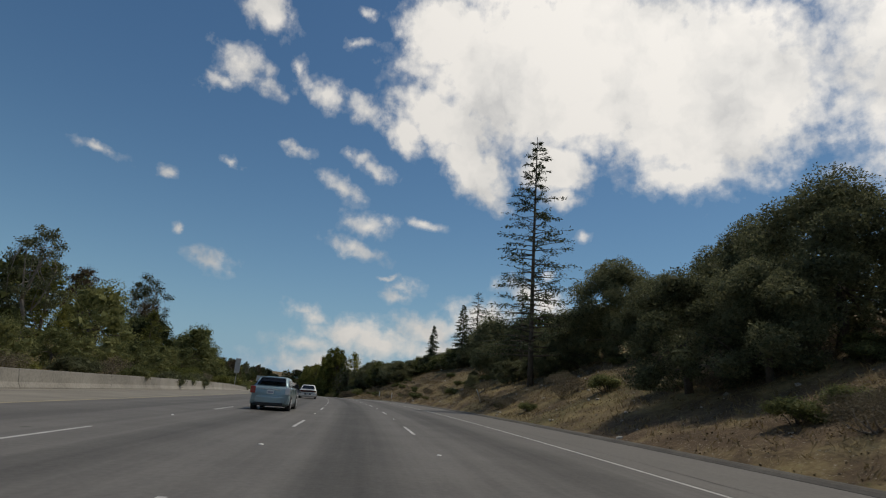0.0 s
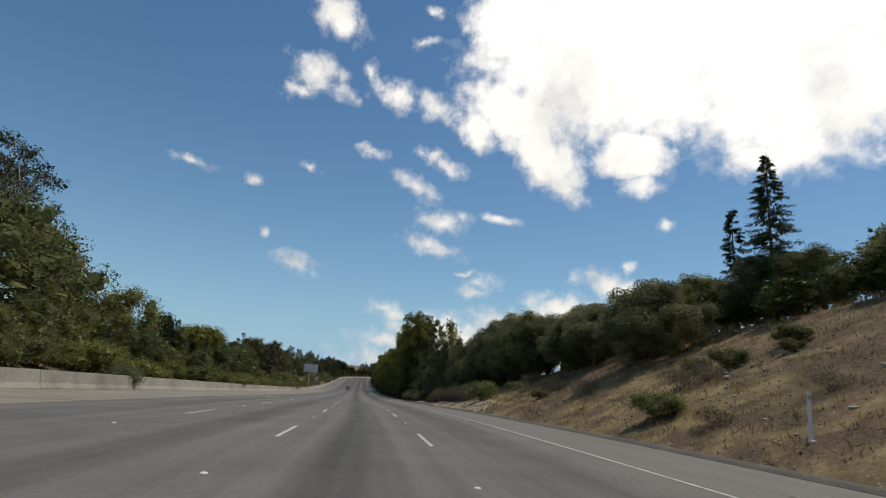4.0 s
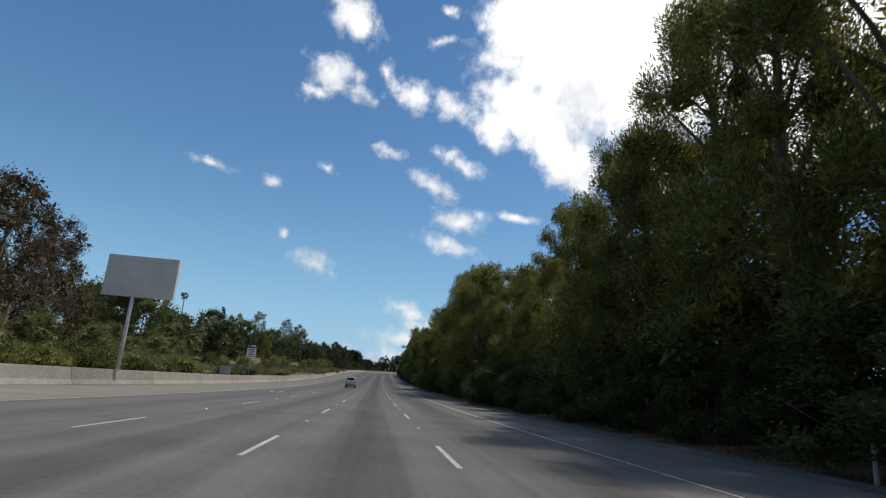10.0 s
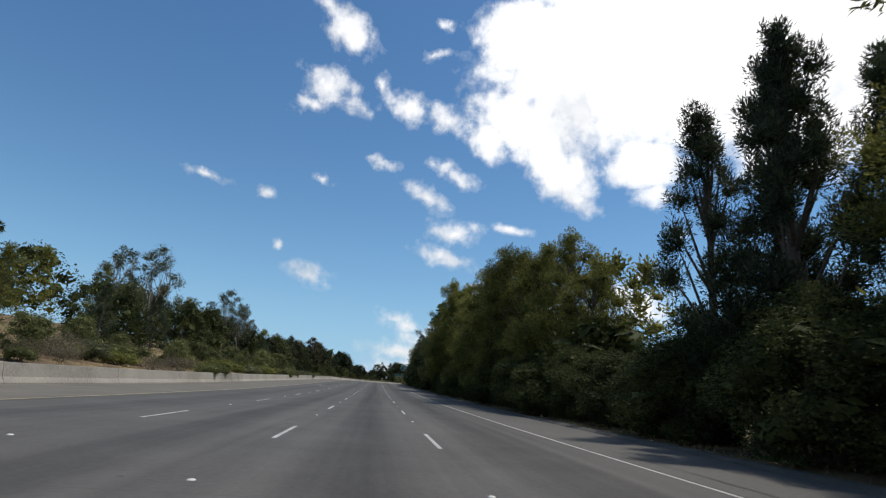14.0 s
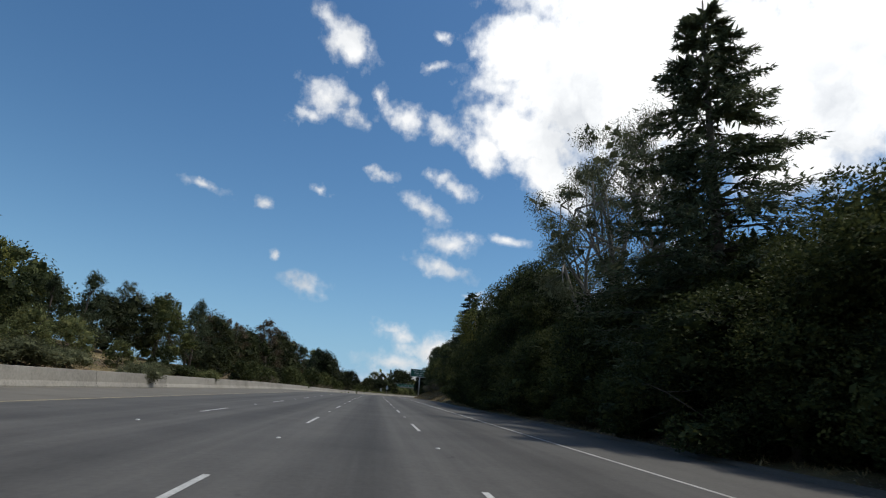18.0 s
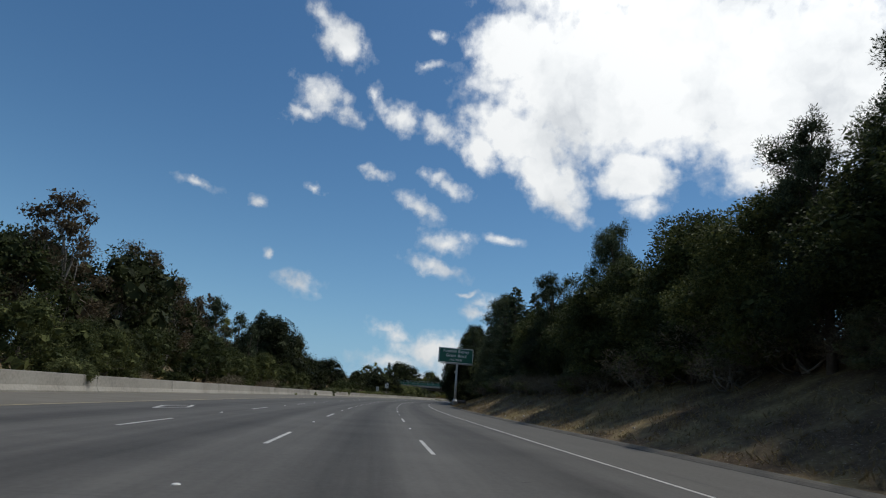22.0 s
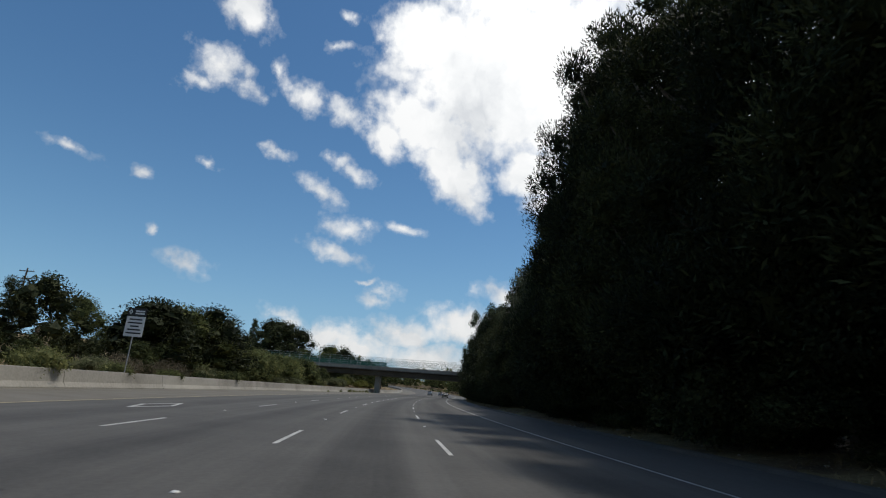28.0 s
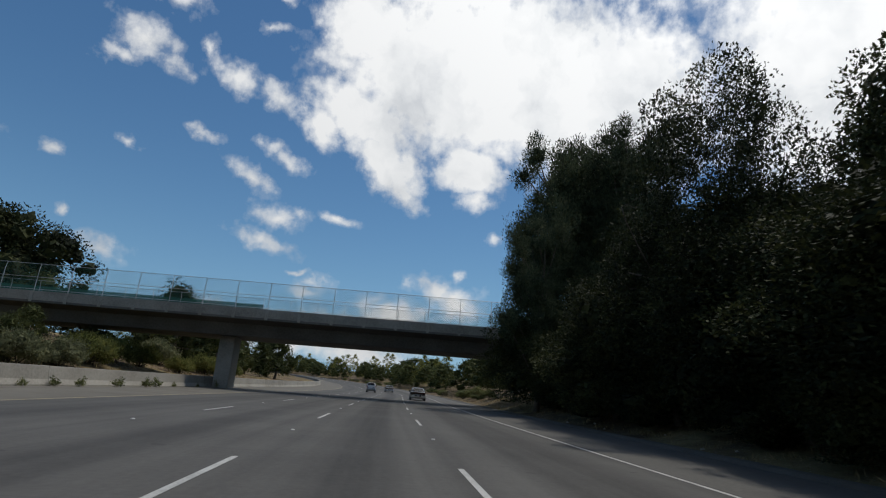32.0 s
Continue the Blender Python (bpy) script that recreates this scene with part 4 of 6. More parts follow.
# lit and shaded copies of the oaks: the leaf colour carries the light
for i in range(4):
    other_leaf(f"bank_oak{i}", f"oak{i}", LIGHTENED_LEAF), other_leaf(f"laurel{i}", f"oak{i}", SHADED_LEAF)
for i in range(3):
    other_leaf(f"bank_thicket{i}", f"thicket{i}", LIGHTENED_LEAF), other_leaf(f"laurel_thicket{i}", f"thicket{i}", SHADED_LEAF)
# belt trees darkened, shade put into their leaf colour
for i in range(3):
    other_leaf(f"shade_pine{i}", f"far_pine{i}", FIR_LEAF), other_leaf(f"shade_oak{i}", f"far_oak{i}", SHADED_LEAF)
# cypress lightened for haze, pine darkened for shade, both in the leaf colour
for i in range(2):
    other_leaf(f"bank_cypress{i}", f"cypress{i}", LIGHTENED_LEAF), other_leaf(f"tall_pine{i}", f"dark_pine{i}", SHADED_LEAF)
gum("alder", 17.0, 7.0, 15000, BUSH_LEAF, BARK_PALE, 34, 60, (0.22, 0.12), low=0.28, girth=0.009)
pine("bare_pine", 14.0, 7.5, 64000, PINE_LEAF, BARK_PALE, 3, (0.17, 0.035), low=0.6, count=26, point=0.3, core=0, girth=0.0125)
pine("broad_pine", 20.0, 12.5, 64000, FIR_LEAF, BARK, 4, (0.3, 0.085), low=0.25, count=34, droop=-0.3, point=0.35)
fir("far_fir", 14.0, 5.0, 5000, FIR_LEAF, BARK, 30, leaf=(0.34, 0.09), big=500)
fir("redwood", 21.0, 9.5, 20000, FIR_LEAF, BARK, 50, bare=0.62, low=0.10, leaf=(0.27, 0.08), big=0, droop=0.1, girth=0.0105)
fir("dead_spire", 13.0, 3.4, 4200, FIR_LEAF, BARK, 30, bare=0.6, low=0.2, leaf=(0.28, 0.06), big=0, girth=0.009)
oak("stone_pine", 13.0, 11.0, 3000, PINE_LEAF, BARK, 2, (0.4, 0.14), low=0.66, count=16)
bush("hedge0", 3.2, 5.0, 5200, HEDGE_LEAF, BARK, 240, (0.17, 0.09), 14)
bush("hedge1", 3.0, 5.2, 5200, LIGHTENED_LEAF, BARK, 240, (0.17, 0.09), 14)
# hedge copy with shade put into its leaf colour
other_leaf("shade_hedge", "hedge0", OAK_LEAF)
bush("weed", 0.7, 0.9, 160, BUSH_LEAF, BARK, 10, (0.2, 0.05), 5, 0.8)
palm("palm", 15.0)

WORDS = {
    "oak": ("oak_tree", "dark green live oak with dense crown on dry bank", "tree"),
    "open_oak": ("open_oak_tree", "spreading oak with bare crooked limbs showing between leaves", "tree"),
    "far_oak": ("belt_oak_tree", "dark rounded oak in the belt beyond the barrier", "tree"),
    "green_oak": ("broadleaf_tree", "bright green rounded broadleaf tree behind the barrier", "tree"),
    "thicket": ("undergrowth_tree", "low dark evergreen crowding the freeway shoulder", "tree"),
    "pine": ("pine_tree", "tall pine with olive-yellow needle tufts beside the freeway", "tree"),
    "far_pine": ("pine_tree", "olive green pine standing in the tree belt", "tree"),
    "bush": ("bush", "olive green roadside bush on dry ground", "bush"),
    "dry_bush": ("dry_bush", "grey-brown half-dry scrub on the sandy bank", "bush"),
    "gum": ("eucalyptus_tree", "airy eucalyptus with pale limbs and drooping leaves", "tree"),
    "far_gum": ("eucalyptus_tree", "tall thin-crowned eucalyptus above the tree belt", "tree"),
    "rust": ("rusty_tree", "brown-leaved tree with pale branches behind the barrier", "tree"),
    "fir": ("cedar_tree", "dark green cedar with layered drooping branches", "tree"),
    "far_fir": ("conifer", "small dark pointed conifer in the tree belt", "tree"),
    "cypress": ("cypress_tree", "dark upright cypress with spiky dense branches", "tree"),
    "redwood": ("redwood_tree", "nearly bare redwood with thin upturned branches", "tree"),
    "dead_spire": ("dead_conifer", "dead bare conifer spire above the bank trees", "tree"),
    "stone_pine": ("umbrella_pine", "flat-topped umbrella pine above the tree belt", "tree"),
    "hedge": ("median_shrub", "tall rounded shrub growing against the concrete barrier", "bush"),
    "weed": ("weed_clump", "small green weed clump at the verge", "weed"),
    "dark_pine": ("pine_tree", "dark green full-crowned pine at the freeway edge", "tree"),
    "olive_oak": ("broadleaf_tree", "olive green leafy broadleaf tree on the bank", "tree"),
    "bare_pine": ("leaning_pine", "pine with a long bare trunk and airy high crown", "tree"),
    "bank_oak": ("oak_tree", "olive-grey live oak with clumped crown on the dry bank", "tree"),
    "bank_thicket": ("undergrowth_tree", "low olive-green evergreen scrub on the bank", "tree"),
    "bank_cypress": ("cypress_tree", "grey-green upright cypress with a ragged pointed top", "tree"),
    "tall_pine": ("pine_tree", "tall nearly black pine close to the freeway shoulder", "tree"),
    "shade_pine": ("pine_tree", "blackish green pine beyond the concrete barrier", "tree"),
    "shade_oak": ("oak_tree", "very dark broad oak beyond the concrete barrier", "tree"),
    "shade_hedge": ("shrub", "dull dark green shrub behind the barrier", "bush"),
    "laurel": ("laurel_tree", "very dark dense laurel crowding the freeway edge", "tree"),
    "laurel_thicket": ("undergrowth_tree", "low blackish evergreen at the shaded shoulder", "tree"),
    "alder": ("alder_tree", "slender airy green tree with a thin pale trunk", "tree"),
    "broad_pine": ("pine_tree", "broad grey-green pine with upswept tufted branches", "tree"),
    "palm": ("fan_palm", "tall thin fan palm rising over distant trees", "tree"),
}


def plant(kind, s, u, height, turn=None, lean=0.0, wide=1.0, up=None, top=None):
    if top:  # height of the tip above the road
        height = top - rise(s, u)
    stem, crown, h = KINDS[kind]
    name, label, cat = WORDS[kind.rstrip("0123456789")]
    e = tagged(new(name), label, cat, cat + "s along the freeway")
    k = height / h
    e.matrix_world = place(s, u, up, rng.uniform(0, 360) if turn is None else turn, 1.0, lean) @ Matrix.Diagonal((k * wide, k * wide, k, 1))
    a, b = new("stem" if cat in ("bush", "weed") else "trunk", stem), new("foliage" if cat in ("bush", "weed") else "crown", crown)
    a.parent = b.parent = e
    return e


WOODS = []


def wood(kind, s, u, height, wide=1.0):
    """A tree of the uncountable woods behind the front rows."""
    kind = {"oa": "wood_oak", "pi": "wood_pine"}.get(kind.split("_")[1][:2], "") + str(int(kind[-1]) % 2) if kind[-1].isdigit() else kind
    k = height / KINDS[kind][2]
    WOODS.append((KINDS[kind][1], place(s, u, None, rng.uniform(0, 360)) @ Matrix.Diagonal((k * wide, k * wide, k, 1))))


def build_woods():
    mats, vs, idx = [], [], []
    for me, m in WOODS:
        co = np.empty(3 * len(me.vertices), np.float32)
        me.vertices.foreach_get("co", co)
        a = np.array(m)
        vs.append(co.reshape(-1, 3) @ a[:3, :3].T + a[:3, 3])
        if me.materials[0] not in mats:
            mats.append(me.materials[0])
        idx.append(np.full(len(me.polygons), mats.index(me.materials[0]), np.int32))
    me = crown_mesh("woods", vs, mats[0])
    for m in mats[1:]:
        me.materials.append(m)
    me.polygons.foreach_set("material_index", np.concatenate(idx))
    return tagged(new("woods", me), "dense dark green woods behind the front trees", "woods", kind="stuff")


def pick(*names):
    return str(names[rng.integers(0, len(names))])


SKY_S = [165, 190, 200, 211, 222, 230, 236, 242, 247, 250, 252, 257, 260, 264, 270, 276, 285, 294, 298, 302, 308, 319, 327, 335, 350, 357, 362, 365, 371, 378, 382, 387, 391, 394, 416, 419, 422, 430, 445, 463, 470, 480, 521, 534, 546, 556, 570, 587, 604, 630]
SKY_H = [7, 9, 10.5, 10.5, 8.5, 13, 17, 21.5, 20, 15, 8, 8, 13, 16, 18, 19, 21, 22, 15.5, 17.5, 18, 16.5, 14, 17, 19, 20.5, 19.5, 7, 6, 12, 15.5, 17.5, 18, 12, 6, 9, 12, 15, 16, 15.5, 13, 14, 14, 12, 11, 12, 13, 14, 12, 11]
# bank at the start: big oaks, the bare redwood, scrub
for s, u, h in ((8, 30, 9), (13, 26, 9), (18, 22.5, 8.2), (24, 24, 7.6), (30, 27, 7), (37, 26, 6.2), (43, 25, 9.5), (48, 23, 6), (-8, 26, 10), (-20, 24, 10)):
    plant(f"bank_oak{rng.integers(0, 4)}", s, u, h)
plant("bank_thicket0", 21, 17.2, 6.2, wide=1.1), plant("bank_thicket1", 17.5, 18.5, 5.5)
plant("redwood", 46.4, 18.2, 0, top=28.2, wide=1.1)
plant("dead_spire", 58.5, 21.5, 0, top=17.5, wide=0.7)
for k in range(13):
    plant(f"bank_oak{k % 4}", 52 + k * 4.4, 28.5 + rng.uniform(-1, 3), 0, top=rng.uniform(10.8, 12.6), wide=1.3)
for s, u, top in ((66, 20.2, 12.4), (61, 22.5, 11.5)):
    plant(f"bank_oak{rng.integers(0, 4)}", s, u, 0, top=top, wide=0.85)
for k in range(26):
    wood(f"far_oak{k % 3}", -40 + k * 8, 33 + rng.uniform(0, 9), rng.uniform(6.5, 9), wide=1.2)
plant("dead_spire", 104, 29.9, 0, top=23.4, wide=1.7), plant("fir0", 111, 29.1, 0, top=21.8, wide=1.0), plant("fir1", 138, 30, 0, top=20.6), plant("far_fir", 144, 31.5, 0, top=18.5)
for k in range(24):
    plant(pick("bank_oak0", "bank_oak1", "bank_oak2", "olive_oak1"), 84 + k * 3.6, float(np.interp(84 + k * 3.6, [140, 160], [28.5, 24.5])) + rng.uniform(-1, 4), 0, top=rng.uniform(11.2, 13.0), wide=1.3)
for k in range(110):
    s = rng.uniform(8, 165)
    plant(pick("bush0", "bush1", "dry_bush0", "dry_bush1", "dry_bush2"), s, rng.uniform(13.2, 23), rng.uniform(0.5, 1.5), wide=1.2)
for s, u, h in ((61, 16.5, 2.0), (58, 19, 2.4), (66, 18, 1.8), (54, 18.5, 2.6), (47, 20.5, 2.8)):
    plant("bank_thicket0", s, u, h)
# scrub where the trees come down to the shoulder
for k in range(30):
    plant(pick("bush0", "bush2", "dry_bush0", "dry_bush1"), rng.uniform(160, 205), rng.uniform(14.2, 16.5), rng.uniform(1.2, 2.8))
plant("alder", 206.5, 15.5, 15.2, turn=200, wide=0.8)


def row(s0, s1, step, u0, u1, kinds, scale=(0.78, 1.02), heights=None, wide=(0.9, 1.15), far=False):
    s = s0
    while s < s1:
        if u0 < -15 and any(a < s < b for a, b in SANDY):
            s += 3
            continue
        h = (float(np.interp(s, SKY_S, SKY_H)) if heights is None else heights) * rng.uniform(*scale)
        (wood if far else plant)(pick(*kinds), s, rng.uniform(u0, u1), h, wide=rng.uniform(*wide) * min(1.3, (17 / max(h, 9)) ** 0.35))
        s += step * rng.uniform(0.75, 1.25)


SANDY = [(115, 127), (221, 234), (562, 583), (611, 623), (880, 965)]  # bare cut slopes behind the barrier
PINES = ("pine0", "pine1", "pine2", "pine3")
THICKETS = ("thicket0", "thicket1", "thicket2")
for s, u, top in ((173, 21, 12.8), (178, 20, 12.4), (183, 20.8, 12), (188, 20, 11.6), (193, 20.6, 10.6), (168, 22, 12.5)):
    plant(pick("olive_oak0", "olive_oak1", "bank_oak1"), s, u, 0, top=top, wide=0.9)
row(194, 207, 1.5, 16, 18.5, ("bank_cypress0", "bank_cypress1"), (0.8, 1.05), 10.4, (0.7, 0.95))
row(208, 222, 2.8, 17, 19.5, ("pine1", "gum0", "pine3"), (0.8, 1.0), None, (0.6, 0.8))
row(192, 236, 4, 19, 22, ("far_oak0", "far_oak1"), heights=5.5, far=True)
row(140, 200, 4.4, 22, 27, ("bank_oak0", "olive_oak1", "bank_oak2"), (0.8, 1.1), 6.0)
row(237, 338, 5.0, 15.8, 18.2, PINES, (0.85, 1.04), None, (0.74, 0.95))
row(340, 396, 5.0, 14.6, 16.4, PINES, (0.88, 1.04), None, (0.95, 1.15))
for s, u, h in ((215, 16, 9.5), (219.5, 15.5, 9), (223, 17, 10), (226.5, 15.8, 9.5), (221, 19, 9), (228, 19.5, 11)):
    plant(f"gum{int(s) % 3}", s, u, h, wide=0.9)
row(235, 358, 8, 19.5, 24, ("far_pine0", "far_pine1", "far_pine2"), (0.85, 1.0), far=True)
row(422, 480, 8, 19.5, 24, ("far_pine0", "far_pine1", "far_pine2"), (0.8, 0.95), far=True)
row(205, 229, 3.2, 13.6, 15, ("bush0", "dry_bush1", "bush3", "bush2"), heights=2.8)
row(236, 361, 3.6, 13.7, 15.0, THICKETS, heights=4.8)
row(361, 375, 3.0, 15.6, 17.0, THICKETS, heights=5.0)
row(375, 512, 3.6, 13.7, 15.0, THICKETS, heights=4.8)
row(229, 236, 3.0, 13.8, 15, ("bush1", "bush2"), heights=2.8)
row(230, 394, 4.6, 17, 19, ("far_oak0", "far_oak1", "far_oak2"), heights=7.0, far=True)
row(394, 420, 4.6, 18, 20, ("far_oak0", "far_oak1"), heights=4.2, far=True)
row(420, 560, 4.6, 17, 19, ("far_oak0", "far_oak1", "far_oak2"), heights=7.5, far=True)
row(421, 478, 5.4, 14.9, 17.5, PINES, (0.85, 1.04))
for s, u, h in ((397, 16.5, 12.5), (399.5, 15.2, 15), (402, 16.8, 15.4), (404.5, 15.2, 14.2), (395, 18, 13)):
    plant(f"cypress{int(s) % 2}", s, u, h, wide=0.85)
plant("bare_pine", 370.4, 14.0, 11.0, lean=-3, wide=0.85), plant("bare_pine", 378, 17.5, 10.5, wide=0.9), plant("bare_pine", 365.5, 16.5, 17, wide=0.8), plant("pine0", 241, 15.8, 21.5, wide=1.1), plant("pine3", 247, 16.2, 20.5, wide=1.1)
# tall dark pines, then mixed oaks, cedar and eucalyptus
plant("pine1", 481, 15.5, 18, wide=0.95), plant("pine0", 486, 15.2, 20.5, wide=0.9), plant("pine3", 484, 18.5, 20)
row(491, 511, 4.0, 15.8, 17, ("oak0", "oak1", "oak3"), (0.9, 1.05), 8.2, (0.8, 0.95))
row(510, 524, 4.0, 20.5, 23, ("oak0", "oak2", "olive_oak1"), (0.9, 1.05), 6.8, (0.8, 0.95))
plant("fir0", 516.5, 16.5, 0, top=21.5, wide=1.4), plant("gum0", 522.5, 16.6, 18.5, wide=0.9), plant("gum1", 529, 17, 20.5), plant("gum2", 536, 17.5, 20.5)
plant("oak1", 550, 17.5, 0, top=16.2, wide=0.75), plant("oak3", 555, 17.5, 0, top=15.5, wide=0.75), plant("oak2", 544, 18, 0, top=15, wide=0.8)
row(512, 574, 3.8, 13.9, 15.4, THICKETS, (0.8, 1.15), 5.2)
row(574, 592, 4.2, 16.5, 18, THICKETS, (0.8, 1.0), 4.6)
row(514, 580, 4.8, 15.8, 18, ("oak0", "oak1", "oak2", "oak3"), (0.5, 0.7))
row(515, 720, 9, 21, 27, ("far_oak0", "far_pine0", "far_oak1"), (0.7, 0.95), 10, far=True)
plant("bare_pine", 566.5, 14.2, 11.9, lean=-7, wide=1.1), plant("fir1", 587, 17.2, 0, top=19.0, wide=1.7)
# the domed oaks on the bank before the sign
for s, u, top in ((596, 19.7, 12.5), (601, 19.2, 13.8), (606, 20, 14), (611, 19.4, 13), (617, 20.5, 12.8), (624, 19, 11.6), (632, 20, 13), (640, 19.5, 12), (648, 20.5, 12)):
    plant(f"oak{rng.integers(0, 4)}", s, u, 0, top=top, wide=1.1)
for s, u, top in ((618, 19.5, 14.6), (622, 18.5, 13.2), (643, 19, 15.4), (646, 21, 14)):
    plant(pick("dark_pine0", "dark_pine1"), s, u, 0, top=top, wide=0.9)
row(588, 626, 2.4, 18.0, 19.6, ("dry_bush0", "dry_bush1", "bush1", "dry_bush2"), (0.6, 1.1), 2.2, (1.0, 1.3))
row(626, 706, 1.9, 16.8, 18.8, ("dry_bush0", "dry_bush1", "dry_bush1", "bush1", "dry_bush2"), (0.6, 1.15), 2.4, (1.0, 1.3))
row(600, 706, 3.2, 18.4, 20.2, ("bank_thicket0", "bank_thicket1", "oak0", "dry_bush1", "bush3"), (0.6, 0.95), 4.0)
row(640, 704, 6, 20, 24, ("oak1", "pine0", "oak3", "pine3"), (0.75, 1.0), 8)
for s, u, top, k in ((672, 18.8, 13.2, "fir1"), (678.5, 18.6, 17.4, "fir0"), (674.5, 20.5, 16, "fir1"), (685, 18.3, 17.3, "dark_pine1"), (693, 19, 18.5, "dark_pine0"), (703, 22, 15, "cypress0"), (724, 20.5, 16, "fir0"), (732, 21, 16.5, "fir1"), (729, 25, 15, "far_fir"), (712, 21, 14, "olive_oak1"), (714, 22.5, 17.8, "fir0"), (705.5, 20.5, 13, "fir1"), (700, 19.2, 12, "dark_pine1"), (657, 18.5, 14.5, "dark_pine0"), (654, 20, 12, "oak1"), (661, 19.5, 12, "oak3"), (666, 18.8, 12.5, "fir0"), (706.5, 18.2, 15.5, "fir1"), (650, 19.5, 10.5, "oak2")):
    plant(k, s, u, 0, top=top, wide=1.3 if k[:3] == "fir" else 1.0)
# dark wall of trees down to the overpass, shade put into the leaf colour
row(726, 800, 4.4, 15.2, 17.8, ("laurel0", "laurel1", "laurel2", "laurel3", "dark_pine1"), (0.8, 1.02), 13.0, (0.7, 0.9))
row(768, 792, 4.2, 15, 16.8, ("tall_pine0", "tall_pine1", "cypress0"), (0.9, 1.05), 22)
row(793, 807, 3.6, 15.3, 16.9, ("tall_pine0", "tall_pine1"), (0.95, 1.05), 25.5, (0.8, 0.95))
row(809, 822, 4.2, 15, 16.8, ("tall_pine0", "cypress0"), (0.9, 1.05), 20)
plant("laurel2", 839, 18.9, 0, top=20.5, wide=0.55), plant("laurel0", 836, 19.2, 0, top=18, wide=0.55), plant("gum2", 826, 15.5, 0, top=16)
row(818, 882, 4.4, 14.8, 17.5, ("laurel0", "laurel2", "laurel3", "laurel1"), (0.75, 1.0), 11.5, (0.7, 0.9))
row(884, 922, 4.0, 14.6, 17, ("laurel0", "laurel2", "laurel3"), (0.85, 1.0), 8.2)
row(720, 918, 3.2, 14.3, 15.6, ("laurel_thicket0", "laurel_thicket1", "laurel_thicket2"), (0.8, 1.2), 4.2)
row(735, 840, 7, 19, 24, ("far_oak0", "far_oak1", "far_oak2"), (0.8, 1.0), 13, far=True)
row(840, 900, 5, 20, 25, ("far_oak0", "far_oak1", "far_oak2"), (0.8, 1.0), 7, far=True)
row(38, 58, 3.8, 22.5, 25, ("bank_thicket0", "bank_thicket1"), (0.7, 1.1), 2.9)
row(58, 126, 3.4, 27, 29.5, ("bank_thicket0", "bank_thicket1", "bank_thicket2"), (0.7, 1.1), 2.9)
for s, u, h in ((46, 20.6, 2.4), (51, 20.2, 2.6), (53.5, 19.6, 2.2), (49.5, 21.5, 3)):
    plant("bank_thicket2", s, u, h, wide=1.2)
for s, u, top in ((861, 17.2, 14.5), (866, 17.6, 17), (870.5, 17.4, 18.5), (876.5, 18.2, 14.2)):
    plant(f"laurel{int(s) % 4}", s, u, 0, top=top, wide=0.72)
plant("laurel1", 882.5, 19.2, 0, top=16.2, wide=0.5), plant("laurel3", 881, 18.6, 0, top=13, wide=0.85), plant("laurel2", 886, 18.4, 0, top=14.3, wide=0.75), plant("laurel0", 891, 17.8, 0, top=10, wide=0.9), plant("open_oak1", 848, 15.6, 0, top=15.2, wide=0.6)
for s, u, top, w in ((914, 13.0, 13.5, 0.8), (919, 16.5, 22.5, 0.8), (922, 20, 26, 0.85), (917, 21.5, 24.5, 0.8)):
    plant("broad_pine", s, u, 0, top=top, wide=w)
row(688, 726, 3.6, 19.5, 23.5, THICKETS, (0.8, 1.1), 4.4)
row(84, 168, 4, 27, 31, ("far_oak0", "far_oak2"), (0.8, 1.1), 3.4, far=True)
# beyond the overpass
row(945, 1480, 9, 16, 24, ("far_oak0", "far_oak1", "far_oak2", "far_pine0"), (0.7, 1.1), 9, far=True)
row(960, 1480, 12, 28, 45, ("far_oak0", "far_pine1", "far_pine2"), (0.8, 1.2), 12, far=True)
row(945, 1200, 6, 12.5, 15, ("bush1", "dry_bush0", "bush3"), (0.6, 1.2), 1.6)

# ---- the belt beyond the median ----
LEFT_S = [-40, 60, 76, 98, 135, 150, 165, 175, 202, 240, 262, 271, 280, 290, 300, 314, 330, 345, 371, 394, 440, 460, 488, 520, 560, 600, 632, 646, 656, 671, 690, 734, 745, 755, 780, 806, 840, 852, 862, 877, 894, 910, 1000, 1100, 1500]
LEFT_H = [12, 12, 11, 12, 12, 14, 15, 11, 10, 11, 10.5, 13.5, 11, 13, 14, 16, 16, 13, 10.5, 9.5, 9.5, 11, 12, 12, 11, 13, 13, 14, 17, 17, 17, 16, 15, 11, 11, 10, 10.5, 9.5, 5.6, 5.2, 6, 8, 10, 9, 10]

def belt(s0, s1, step, u0, u1, kinds, scale=(0.75, 1.03), far=False):
    s = s0
    while s < s1:
        u = rng.uniform(u0, u1)
        if u > -28 and any(a < s < b for a, b in SANDY) or 885 < s < 941:
            s += 3
            continue
        (wood if far else plant)(pick(*kinds), s, u, float(np.interp(s, LEFT_S, LEFT_H)) * rng.uniform(*scale) * (1 + 0.006 * (-u - 35)))
        s += step * rng.uniform(0.75, 1.25)


belt(-40, 300, 8.0, -42, -30, ("green_oak2", "far_oak1", "green_oak0", "green_oak1", "rust0", "far_pine0", "far_pine2"))
belt(285, 345, 8, -40, -31, ("rust0", "rust1", "rust0", "far_oak1"), (0.85, 1.05))
belt(345, 560, 8.5, -44, -30, ("far_oak0", "green_oak2", "shade_pine0", "far_oak2", "far_pine1"))
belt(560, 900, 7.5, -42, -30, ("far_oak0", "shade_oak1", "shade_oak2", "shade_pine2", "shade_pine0"))
